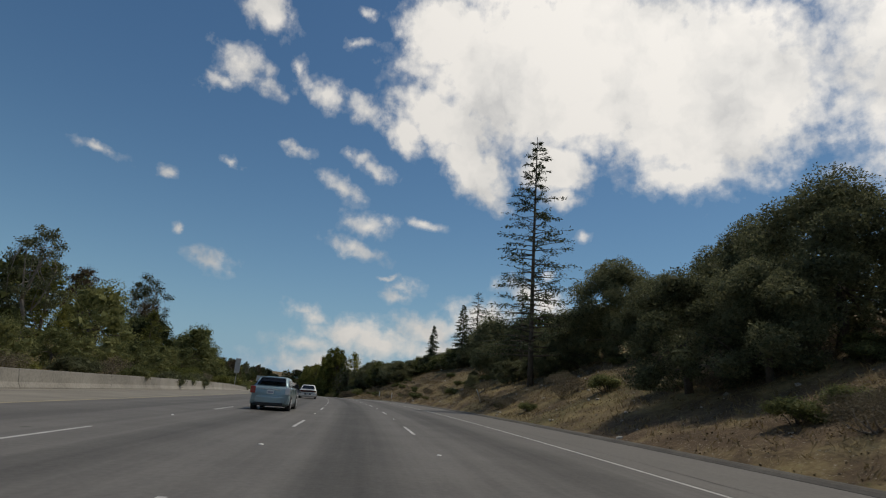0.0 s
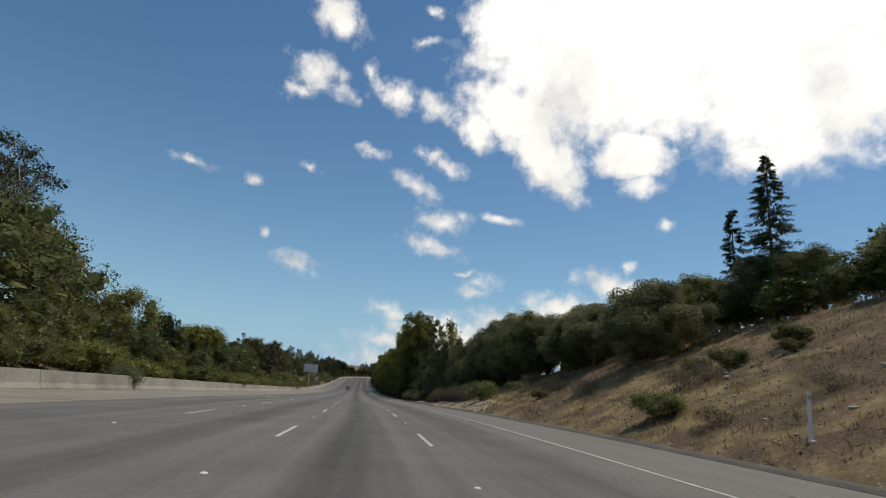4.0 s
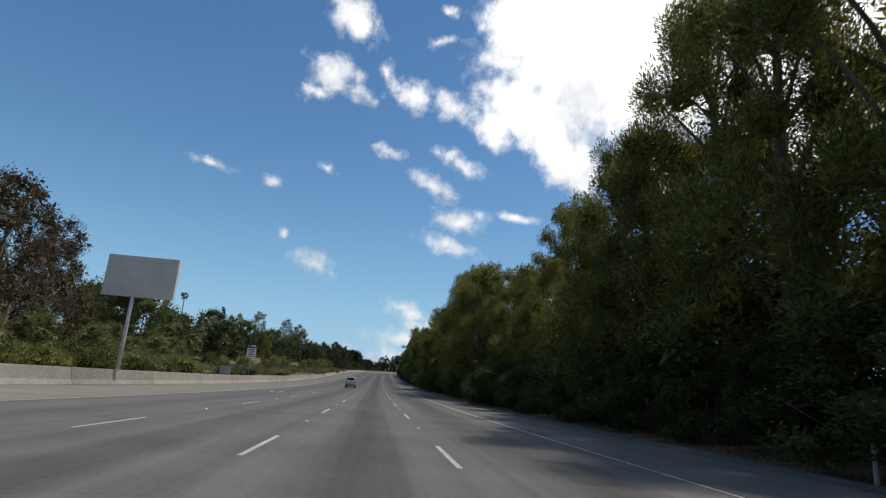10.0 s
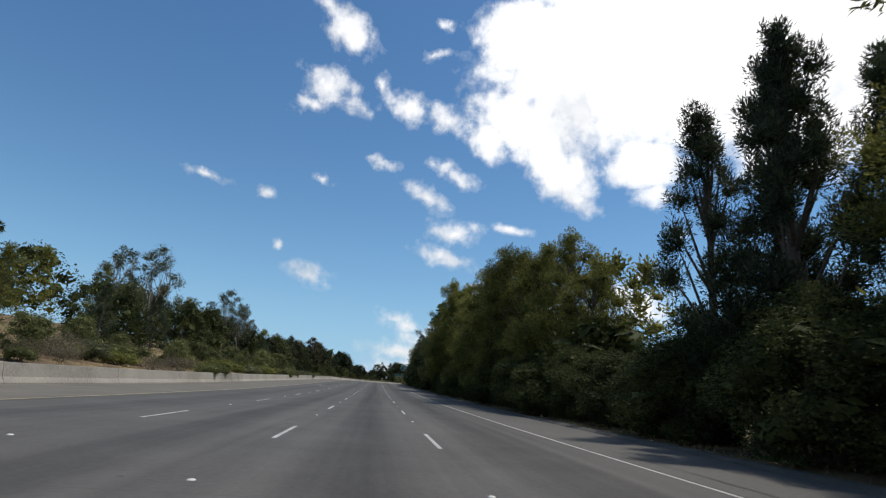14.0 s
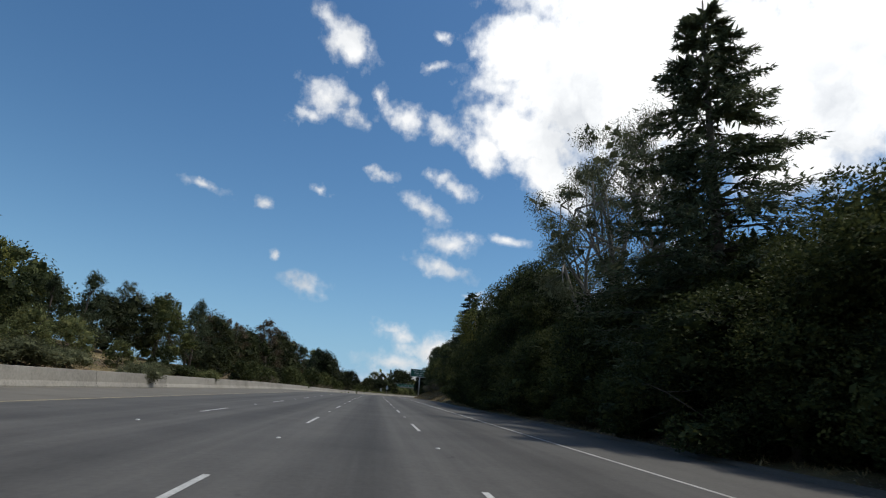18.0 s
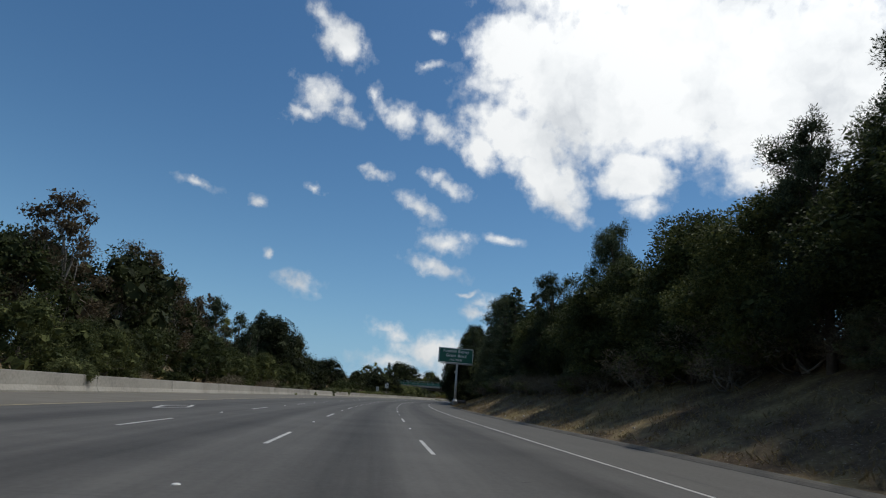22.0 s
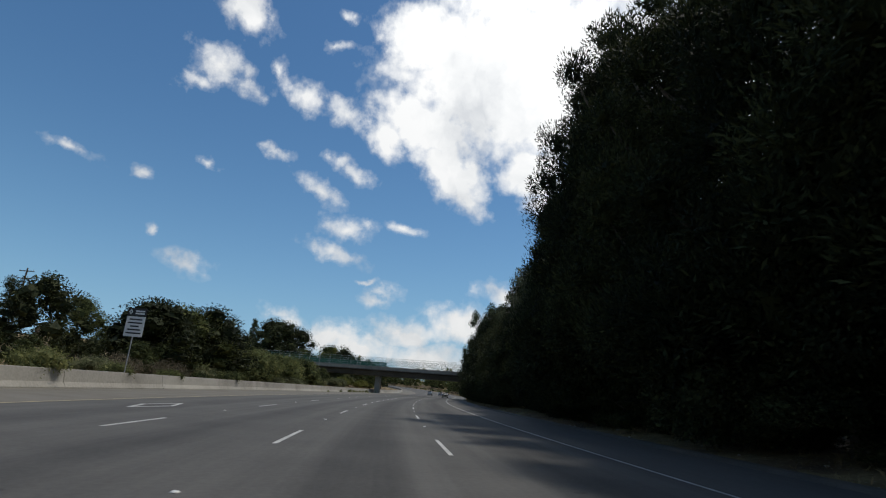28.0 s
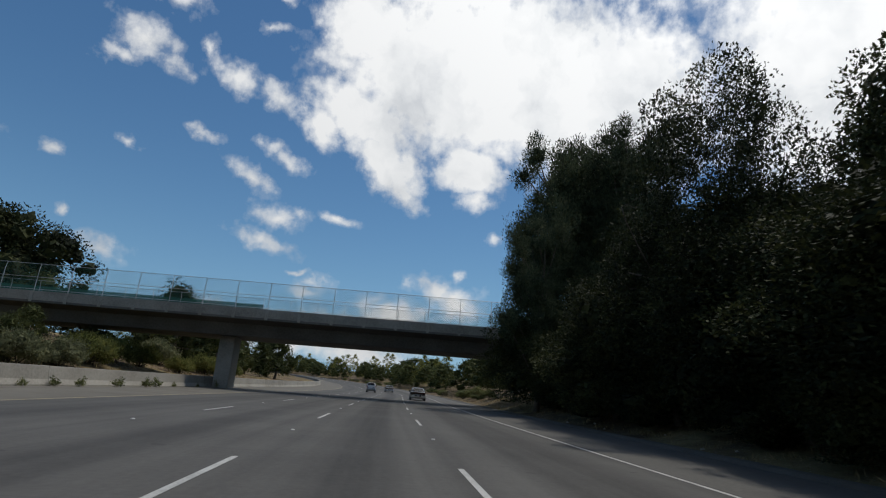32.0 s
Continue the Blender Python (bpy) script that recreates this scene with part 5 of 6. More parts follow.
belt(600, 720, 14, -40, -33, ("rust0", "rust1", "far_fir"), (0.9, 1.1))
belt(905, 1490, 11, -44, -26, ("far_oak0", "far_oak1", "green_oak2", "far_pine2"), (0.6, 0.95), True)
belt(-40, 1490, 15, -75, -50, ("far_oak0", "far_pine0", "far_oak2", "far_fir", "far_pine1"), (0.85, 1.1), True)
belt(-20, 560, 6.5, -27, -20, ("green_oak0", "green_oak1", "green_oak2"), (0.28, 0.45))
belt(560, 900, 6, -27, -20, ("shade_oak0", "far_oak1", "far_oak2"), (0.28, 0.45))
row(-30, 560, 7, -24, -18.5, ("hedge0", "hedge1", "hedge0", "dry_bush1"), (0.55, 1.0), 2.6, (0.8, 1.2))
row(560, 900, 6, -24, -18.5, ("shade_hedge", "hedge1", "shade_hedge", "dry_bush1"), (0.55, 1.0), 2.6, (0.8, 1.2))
row(826, 856, 3.2, -32, -23, ("shade_oak0", "far_oak1", "far_oak2", "shade_oak1"), (0.75, 1.0), 9.5)
row(848, 879, 2.3, -28, -20.5, ("green_oak0", "green_oak1", "far_oak2", "green_oak2"), (0.8, 1.0), 6.0)
row(136, 335, 5, -21, -18.6, ("hedge0", "hedge0", "bush1"), (0.6, 1.1), 3.2, (0.8, 1.1))
row(350, 520, 6, -24, -18.6, ("hedge0", "bush1", "dry_bush2"), (0.5, 1.0), 2.6, (0.9, 1.3))
for s, u, h, k in ((186, -50, 26, "far_gum0"), (192, -54, 24, "far_gum1"), (621, -55, 16.5, "far_gum1"), (522, -36, 17, "far_gum0"), (538, -36, 16, "far_gum1"), (546, -38, 15, "far_gum0"), (488, -46, 17, "far_gum1"), (262, -44, 14.5, "stone_pine"), (229.5, -32, 12, "stone_pine"), (690, -34, 15, "rust0"), (702, -36, 14, "rust1"),
                   (727, -30, 15.5, "shade_oak0"), (732.5, -31, 16.5, "shade_oak1"), (745, -31, 14, "shade_oak2"), (752, -31, 14, "shade_pine1"), (317, -30, 15.5, "rust0"), (322, -31, 16, "rust1"), (735, -60, 19, "far_pine0"), (805, -62, 19, "far_pine1"), (812, -60, 17, "far_oak0"),
                   (66, -34, 15, "far_gum1"), (120, -60, 16, "far_fir"), (405, -36, 12, "far_fir"), (412, -60, 15, "far_fir"), (1076, -56, 18, "far_oak1"), (1040, -50, 15, "far_pine1"),
                   (858, -26, 4.2, "far_oak0"), (863, -31, 5.2, "far_oak2"), (868, -25, 3.8, "far_oak1"), (872, -33, 5.2, "far_oak0"), (876, -26, 3.6, "far_oak2"), (880, -32, 5.2, "far_oak0"), (884, -25, 3.0, "far_oak1"), (889, -31, 4.2, "far_oak2"), (897, -40, 6, "far_oak1"), (902, -42, 6.5, "far_oak0"), (891, -26.5, 4, "far_oak2"), (894, -22.5, 4.0, "far_oak0"), (899, -29, 3.2, "far_oak1"), (906, -27, 3.4, "far_oak0"), (911, -30, 4.2, "far_oak1"), (917, -26.5, 3.4, "far_oak2"), (923, -29, 4.0, "far_oak0"), (928, -25, 3.0, "far_oak2"), (468, -32, 15.5, "far_gum0")):
    plant(k, s, u, h)
plant("open_oak0", 894, 15.8, 0, top=17.5, wide=0.7), plant("laurel1", 893.5, 16.8, 0, top=11.2, wide=0.95), plant("laurel3", 898.5, 16.4, 0, top=11.2, wide=1.0), plant("open_oak1", 897, 17, 0, top=16.5, wide=0.65), plant("laurel0", 904, 16.6, 0, top=11, wide=0.9)
# tall crowns behind the bridge
for s, u, top, k in ((945, -50, 21.5, "shade_oak0"), (947, -54.5, 22.4, "shade_oak1"), (949, -46, 20, "shade_oak2"), (942, -52, 16, "shade_oak1"), (940, -58, 20.5, "cypress0"), (942, -66, 18, "shade_oak0"), (961, -32, 15, "shade_oak2"), (954, -23, 9.5, "far_oak1"), (980, -40, 13.5, "far_oak1"), (985, -35, 13, "far_oak2"), (981, -30.5, 13.2, "far_pine1"), (990, -28, 12.6, "far_oak0"), (988, -45, 14, "far_oak1"), (1000, -23.5, 10.5, "far_oak2")):
    plant(k, s, u, 0, top=top)

plant("palm", 506, -82, 0, top=27), plant("palm", 482, -80, 0, top=22.7), plant("palm", 350, -110, 20)
for s, u, h in ((906, -25, 3), (914, -23.5, 3.2), (917.5, -22.5, 2.8), (922, -22.8, 3.4), (927, -23.5, 3.6), (934, -24, 3.2), (939, -22, 2.6), (947, -22, 3.4), (953, -23, 3.2), (958, -21.5, 2.4), (944, -27, 4), (931, -28, 4)):
    plant(pick("hedge1", "hedge1", "hedge0"), s, u, h, wide=0.85)
# shrubs leaning over the barrier and weeds at its foot
for s in (49, 60, 66, 73, 150, 194, 236, 259, 269, 274, 278, 501, 509, 542, 448, 452, 506, 512, 560, 640, 735, 742, 752, 768, 774, 781, 790, 796, 804, 812, 826):
    plant(pick("hedge1", "bush2", "bush0"), s, -16.5, rng.uniform(1.7, 2.5))
for s in (700, 716, 733, 893, 895, 897, 898, 900, 902, 905, 906, 910, 915, 916, 884, 886, 872, 921, 926, 930):
    plant("weed", s + rng.uniform(-1, 1), rng.uniform(-15.1, -14.6), rng.uniform(0.25, 0.7), up=0.0)

build_woods()


# ---- vehicles ----
def paint(name, c, flake=0.0, rough=0.32):
    m = material(name, [tuple(v * 0.93 for v in c), c], rough, 0.8, 40, 0.3, 0, flake, coat=0.6)
    return m


RUBBER = material("tyre_rubber", [(0.012, 0.012, 0.012), (0.022, 0.021, 0.02)], 0.85, 4, 40, 0.5, 0.1)
BLACK_PLASTIC = material("black_plastic", [(0.014, 0.014, 0.014), (0.024, 0.024, 0.024)], 0.6, 4, 40, 0.5, 0)
ALLOY = material("wheel_alloy", [(0.45, 0.45, 0.45), (0.58, 0.58, 0.58)], 0.35, 4, 30, 0.5, 0, 0.35)
CHROME = material("chrome", [(0.6, 0.6, 0.6), (0.7, 0.7, 0.7)], 0.12, 4, 30, 0.5, 0, 1.0)
RED_LENS = material("red_lens", [(0.22, 0.008, 0.008), (0.34, 0.014, 0.012)], 0.15, 4, 30, 0.5, 0, coat=0.8)
SMOKED_LENS = material("smoked_red_lens", [(0.03, 0.006, 0.006), (0.06, 0.01, 0.009)], 0.12, 4, 30, 0.5, 0, coat=0.8)
DEEP_RED_LENS = material("deep_red_lens", [(0.09, 0.007, 0.007), (0.15, 0.012, 0.011)], 0.15, 4, 30, 0.5, 0, coat=0.8)
CLEAR_LENS = material("clear_lens", [(0.6, 0.6, 0.6), (0.75, 0.75, 0.75)], 0.1, 4, 30, 0.5, 0, coat=0.8)
CAR_GLASS = glass_material("tinted_car_glass")


def loft(rings, mat, name, close=True):
    bm = bmesh.new()
    rows = [[bm.verts.new(p) for p in r] for r in rings]
    n = len(rows[0])
    for a, b in zip(rows, rows[1:]):
        for k in range(n):
            bm.faces.new((a[k], a[(k + 1) % n], b[(k + 1) % n], b[k]))
    if close:
        bm.faces.new(rows[0][::-1]), bm.faces.new(rows[-1])
    bmesh.ops.recalc_face_normals(bm, faces=bm.faces)
    return bm


def disc(bm, x, y, z, r0, r1, w, seg=28):
    """A ring or cylinder on the x axis."""
    pts = []
    for k in range(seg):
        a = 2 * math.pi * k / seg
        pts.append((math.cos(a), math.sin(a)))
    rings = []
    for rr, xx in ((r0, x - w / 2), (r1 - 0.02, x - w / 2), (r1, x - w / 2 + 0.025), (r1, x + w / 2 - 0.025), (r1 - 0.02, x + w / 2), (r0, x + w / 2)):
        rings.append([bm.verts.new((xx, y + rr * c, z + rr * s)) for c, s in pts])
    for a, b in zip(rings, rings[1:]):
        for k in range(seg):
            bm.faces.new((a[k], a[(k + 1) % seg], b[(k + 1) % seg], b[k]))
    if r0 > 0.1:  # a ring stays open
        for k in range(seg):
            bm.faces.new((rings[-1][k], rings[-1][(k + 1) % seg], rings[0][(k + 1) % seg], rings[0][k]))
    else:
        bm.faces.new(rings[0][::-1]), bm.faces.new(rings[-1])
    bmesh.ops.recalc_face_normals(bm, faces=bm.faces)
    return bm


def quad_panel(name, pts, mat, parent, label="", off=(0, 0, 0), thick=0.008, cuts=3):
    """A slightly thick pane over four corners."""
    a, b, c, d = (Vector(p) + Vector(off) for p in pts)
    bm = bmesh.new()
    grid = [[bm.verts.new((a.lerp(b, i / cuts)).lerp(d.lerp(c, i / cuts), j / cuts)) for j in range(cuts + 1)] for i in range(cuts + 1)]
    for i in range(cuts):
        for j in range(cuts):
            bm.faces.new((grid[i][j], grid[i + 1][j], grid[i + 1][j + 1], grid[i][j + 1]))
    r = bmesh.ops.solidify(bm, geom=list(bm.faces), thickness=thick)
    bmesh.ops.recalc_face_normals(bm, faces=bm.faces)
    return part(name, bm, mat, parent, label)


def curved_bar(hw, y, depth, z0, z1, bend=0.16, edge=0.04, power=2.6, n=16):
    """A bar across the car's tail that bends forward towards its ends."""
    prof = [(edge, z0), (edge * 0.3, z0 + edge * 0.4), (0, z0 + edge), (0, z1 - edge), (edge * 0.3, z1 - edge * 0.4), (edge, z1), (depth, z1), (depth, z0)]
    rings = []
    for i in range(n + 1):
        f = math.sin(math.pi * (i / n - 0.5))
        rings.append([(hw * f, y + d + bend * abs(f) ** power, z) for d, z in prof])
    return loft(rings, None, "bar")


def wheel(parent, x, y, r, side, mat_rim, spokes=5):
    w = part("wheel", disc(bmesh.new(), x, y, r, 0.05, r * 0.66, 0.16), BLACK_PLASTIC, parent)
    bm = disc(bmesh.new(), x, y, r, r * 0.62, r, 0.21)
    part("tyre", bm, RUBBER, w, "", True)
    bm = bmesh.new()
    disc(bm, x + side * 0.10, y, r, r * 0.56, r * 0.68, 0.03)
    disc(bm, x + side * 0.105, y, r, 0.005, r * 0.2, 0.035, 14)
    for k in range(spokes):
        a = 2 * math.pi * k / spokes
        t = bmesh.ops.create_cube(bm, size=1.0)
        bmesh.ops.scale(bm, vec=(0.03, 0.085, r * 0.52), verts=t["verts"])
        bmesh.ops.translate(bm, vec=(0, 0, r * 0.34), verts=t["verts"])
        bmesh.ops.rotate(bm, matrix=Matrix.Rotation(a, 3, "X"), verts=t["verts"])
        bmesh.ops.translate(bm, vec=(x + side * 0.108, y, r), verts=t["verts"])
    part("rim", bm, mat_rim, w, "five-spoke bright alloy rim")
    return w


def car(name, label, category, colour, length, width, belt, roof, stations, cabin, wheelbase, wr=0.33, clear=0.2, rear=None, rail=False, lower=None, taper=0.74):
    """stations: (y from the middle, height of the body's top, part of the half width). cabin: (y rear belt, y rear roof, y front roof, y front belt)."""
    e = tagged(new(name), label, category, "vehicles on the freeway")
    hw = width / 2
    rings = []
    for y, top, k in stations:
        w = hw * k
        b = clear + (0.12 if abs(y) > length / 2 - 0.25 else 0)
        half = [(w * 0.86, b), (w * 0.97, b + 0.09), (w, b + 0.22), (w, (b + top) / 2 + 0.05), (w * 0.985, top - 0.10), (w * 0.945, top - 0.03), (w * 0.82, top)]
        rings.append([(x, y, z) for x, z in half] + [(-x, y, z) for x, z in half[::-1]])
    body = part("body", loft(rings, colour, "body"), colour, e, "", True)
    yb, yr, yf, yw = cabin
    cw, rw = hw * 0.93, hw * taper
    spec = [(yb, belt - 0.02, cw * 0.97, cw * 0.93), (yb + 0.5 * (yr - yb), belt + 0.46 * (roof - belt), cw * 0.985, rw + 0.5 * (cw * 0.93 - rw)), (yr, roof - 0.035, cw, rw), (yr + 0.25, roof - 0.012, cw, rw),
            ((yr * 0.6 + yf * 0.4), roof, cw, rw), (yf - 0.25, roof - 0.012, cw, rw), (yf, roof - 0.04, cw, rw), (yf + 0.5 * (yw - yf), belt + 0.46 * (roof - belt), cw * 0.975, rw + 0.5 * (cw * 0.9 - rw)), (yw, belt - 0.02, cw * 0.95, cw * 0.9)]
    rings = []
    for y, z, wb, wt in spec:
        zt = max(z, belt - 0.02)
        k = zt > belt + 0.1
        half = [(wb, belt - 0.06), (wb * 0.5 + wt * 0.5, belt - 0.06 + (zt - belt + 0.06) * 0.5), (wt, zt - 0.06 * k), (wt * 0.955, zt - 0.02 * k), (wt * 0.85, zt + 0.002 * k), (wt * 0.45, zt + 0.02 * (zt > roof - 0.03))]
        rings.append([(x, y, q) for x, q in half] + [(-x, y, q) for x, q in half[::-1]])
    part("cabin", loft(rings, colour, "cabin"), colour, e, "", True)

    def side_at(y, f, s):
        """A point of the cabin's side, f from belt (0) to roof (1)."""
        if y < yr:
            k = (y - yb) / (yr - yb)
            wt, zt = rw + (cw * 0.93 - rw) * (1 - k), belt + (roof - 0.03 - belt) * k
        elif y > yf:
            k = (yw - y) / (yw - yf)
            wt, zt = rw + (cw * 0.9 - rw) * (1 - k), belt + (roof - 0.035 - belt) * k
        else:
            wt, zt = rw, roof - 0.02
        return Vector((s * (cw + (wt - cw) * f + 0.016), y, belt - 0.02 + (zt - belt - 0.05) * f))

    for s in (-1, 1):
        mid = 0.5 * (yr + yf) + 0.1
        runs = [(yr + 0.10 if not rail else yr + 0.74, mid - 0.03, yr + 0.02), (mid + 0.05, yf + 0.34, None)]
        a, b = runs[0][0], runs[0][1]
        back = max(yb + 0.12, yr - 0.42) if not rail else a
        quad_panel("side_window", [side_at(back, 0.04, s), side_at(b, 0.04, s), side_at(b, 0.90, s), side_at(a, 0.90, s)], CAR_GLASS, e)
        quad_panel("side_window", [side_at(b + 0.09, 0.04, s), side_at(min(yw - 0.12, yf + 0.5), 0.04, s), side_at(yf + 0.0, 0.86, s), side_at(b + 0.09, 0.90, s)], CAR_GLASS, e)
        if rail:
            quad_panel("side_window", [side_at(yr + 0.12, 0.06, s), side_at(yr + 0.54, 0.06, s), side_at(yr + 0.54, 0.9, s), side_at(yr + 0.16, 0.9, s)], CAR_GLASS, e)
            part("roof_rail", tube(bmesh.new(), [(s * rw * 0.86, yr + 0.2, roof - 0.01), (s * rw * 0.86, yr + 0.35, roof + 0.05), (s * rw * 0.86, yf - 0.3, roof + 0.05), (s * rw * 0.86, yf - 0.15, roof - 0.01)], [0.018] * 4, 6), BLACK_PLASTIC, e)
        m = part("mirror", box_bm(s * (hw + 0.02) - 0.1, s * (hw + 0.02) + 0.1, yf + 0.24, yf + 0.36, belt - 0.03, belt + 0.14, bevel=0.035), BLACK_PLASTIC, e)
        for y in (mid - 0.22, mid + 0.78):
            part("door_handle", box_bm(s * (hw * 0.995) - 0.012, s * (hw * 0.995) + 0.014, y - 0.1, y + 0.1, belt - 0.16, belt - 0.115, bevel=0.008), BLACK_PLASTIC, e)
        for y in (mid + 0.02, mid - 0.95, yf + 0.42):
            part("door_seam", box_bm(s * hw - 0.004, s * hw + 0.0015, y - 0.005, y + 0.005, clear + 0.25, belt - 0.08), BLACK_PLASTIC, e)
        part("sill", box_bm(s * hw * 0.95 - 0.03, s * hw * 0.95 + 0.03, -wheelbase / 2 + wr + 0.08, wheelbase / 2 - wr - 0.08, clear - 0.03, clear + 0.08, bevel=0.015), lower or BLACK_PLASTIC, e)
        for y in (-wheelbase / 2, wheelbase / 2):
            part("wheel_arch", disc(bmesh.new(), s * (hw - 0.10), y, wr, 0.01, wr + 0.065, 0.208), BLACK_PLASTIC, e)
            wheel(e, s * (hw - 0.085), y, wr, s, ALLOY)
    # rear and front glass
    def glass_across(name, y0, z0, w0, y1, z1, w1, off):
        quad_panel(name, [(-w0, y0, z0), (w0, y0, z0), (w1, y1, z1), (-w1, y1, z1)], CAR_GLASS, e, "", off)
    dy, dz = yr - yb, roof - 0.03 - belt
    nrm = Vector((0, -dz, dy)).normalized() * 0.03
    glass_across("rear_window", yb + dy * 0.08, belt + dz * 0.08, cw * (0.8 if not rail else 0.84), yb + dy * 0.9, belt + dz * 0.9, rw * 0.84, nrm)
    dy = yw - yf
    nrm = Vector((0, dz, dy)).normalized() * 0.03
    glass_across("windscreen", yw - dy * 0.08, belt + dz * 0.08, cw * 0.84, yw - dy * 0.92, belt + dz * 0.92, rw * 0.86, nrm)
    yrear = -length / 2
    rear(e, hw, yrear)
    # nose
    part("front_bumper", box_bm(-hw * 0.93, hw * 0.93, length / 2 - 0.16, length / 2 + 0.05, clear + 0.06, clear + 0.34, bevel=0.05), colour, e)
    for s in (-1, 1):
        part("headlight", box_bm(s * hw * 0.7 - 0.2, s * hw * 0.7 + 0.2, length / 2 - 0.12, length / 2 + 0.03, clear + 0.38, clear + 0.54, bevel=0.03), CLEAR_LENS, e)
    return e


def plate(e, y, z):
    p = part("number_plate", box_bm(-0.155, 0.155, y - 0.012, y, z - 0.078, z + 0.078, bevel=0.004), SIGN_WHITE, e)
    part("plate_bar", box_bm(-0.125, 0.125, y - 0.015, y - 0.011, z - 0.035, z + 0.03), material("plate_blue", [(0.22, 0.23, 0.30), (0.28, 0.29, 0.36)], 0.5, 3, 20, 0.5, 0), p)


def sedan_rear(e, hw, y):
    lamp = part("lamp_panel", curved_bar(hw * 0.93, y - 0.03, 0.2, 0.69, 0.90, 0.2, 0.03), SMOKED_LENS, e, "dark red full-width lamp panel")
    for x in (-0.66, -0.36, 0.36, 0.66):
        bm = bmesh.new()
        bmesh.ops.create_cone(bm, cap_ends=True, segments=20, radius1=0.055, radius2=0.045, depth=0.02)
        bmesh.ops.rotate(bm, matrix=Matrix.Rotation(math.pi / 2, 3, "X"), verts=bm.verts)
        bmesh.ops.translate(bm, vec=(x, y - 0.032 + 0.2 * abs(x / (hw * 0.93)) ** 2.6, 0.80), verts=bm.verts)
        part("round_lamp", bm, DEEP_RED_LENS, lamp)
    b = part("rear_bumper", curved_bar(hw * 0.985, y - 0.09, 0.3, 0.27, 0.66, 0.26, 0.13), WHITE_CAR, e)
    part("bumper_trim", curved_bar(hw * 0.995, y - 0.10, 0.3, 0.575, 0.612, 0.26, 0.012), BLACK_PLASTIC, b)
    part("plate_recess", box_bm(-0.36, 0.36, y - 0.101, y + 0.0, 0.42, 0.60, bevel=0.03), BLACK_PLASTIC, b)
    plate(e, y - 0.101, 0.51)
    part("boot_lip", curved_bar(hw * 0.86, y + 0.03, 0.3, 0.90, 0.955, 0.2, 0.025), WHITE_CAR, e)
    part("exhaust", tube(bmesh.new(), [(hw * 0.55, y + 0.3, 0.27), (hw * 0.55, y - 0.03, 0.27)], [0.035, 0.035], 10), CHROME, e)
    for s in (-1, 1):
        part("side_trim", box_bm(s * hw - 0.006, s * hw + 0.012, -1.0, 1.05, 0.55, 0.60, bevel=0.005), BLACK_PLASTIC, e)


def suv_rear(e, hw, y):
    b = part("rear_bumper", curved_bar(hw * 0.98, y - 0.12, 0.34, 0.39, 0.70, 0.13, 0.08), GREY_TRIM, e, "grey plastic-clad bumper")
    for x in (-0.55, -0.2, 0.17, 0.52):
        part("reflector_tape", box_bm(x - 0.1, x + 0.1, y - 0.124 + 0.13 * abs(x / (hw * 0.98)) ** 2.6, y - 0.09, 0.52, 0.55), SIGN_WHITE, b)
    for s in (-1, 1):
        t = part("tail_light", box_bm(s * hw * 0.865 - 0.08, s * hw * 0.865 + 0.085, y - 0.014, y + 0.2, 0.87, 1.14, bevel=0.035), RED_LENS, e)
        part("reverse_light", box_bm(s * hw * 0.865 - 0.08, s * hw * 0.865 + 0.085, y - 0.014, y + 0.16, 0.79, 0.866, bevel=0.02), SMOKED_LENS, t)
    part("plate_recess", box_bm(-0.42, 0.42, y - 0.012, y + 0.02, 0.93, 1.13, bevel=0.02), SILVER_CAR, e)
    plate(e, y - 0.014, 1.03)
    part("garnish", box_bm(-0.48, 0.48, y - 0.035, y + 0.0, 1.14, 1.18, bevel=0.01), SILVER_CAR, e)
    part("tailgate_seam", box_bm(-hw * 0.78, hw * 0.78, y - 0.006, y + 0.0, 0.755, 0.775), BLACK_PLASTIC, e)
    part("badge", box_bm(-0.62, -0.5, y - 0.008, y + 0.0, 0.84, 0.89, bevel=0.01), BLACK_PLASTIC, e)
    part("bumper_sticker", box_bm(0.3, 0.62, y - 0.004, y + 0.002, 0.83, 0.91), BLACK_PLASTIC, e)
    part("window_sticker", box_bm(-0.45, -0.15, y - 0.004 + 0.05, y + 0.056, 1.30, 1.345), SIGN_WHITE, e)
    part("wiper", tube(bmesh.new(), [(0.0, y + 0.0, 1.27), (0.3, y + 0.0, 1.255), (0.5, y + 0.01, 1.24)], [0.012, 0.01, 0.006], 6), BLACK_PLASTIC, e)
    part("high_brake_light", box_bm(-0.2, 0.2, y + 0.2, y + 0.26, 1.655, 1.69, bevel=0.01), RED_LENS, e)
    part("tow_bar", box_bm(-0.3, 0.3, y - 0.02, y + 0.1, 0.26, 0.32, bevel=0.01), BLACK_PLASTIC, e)


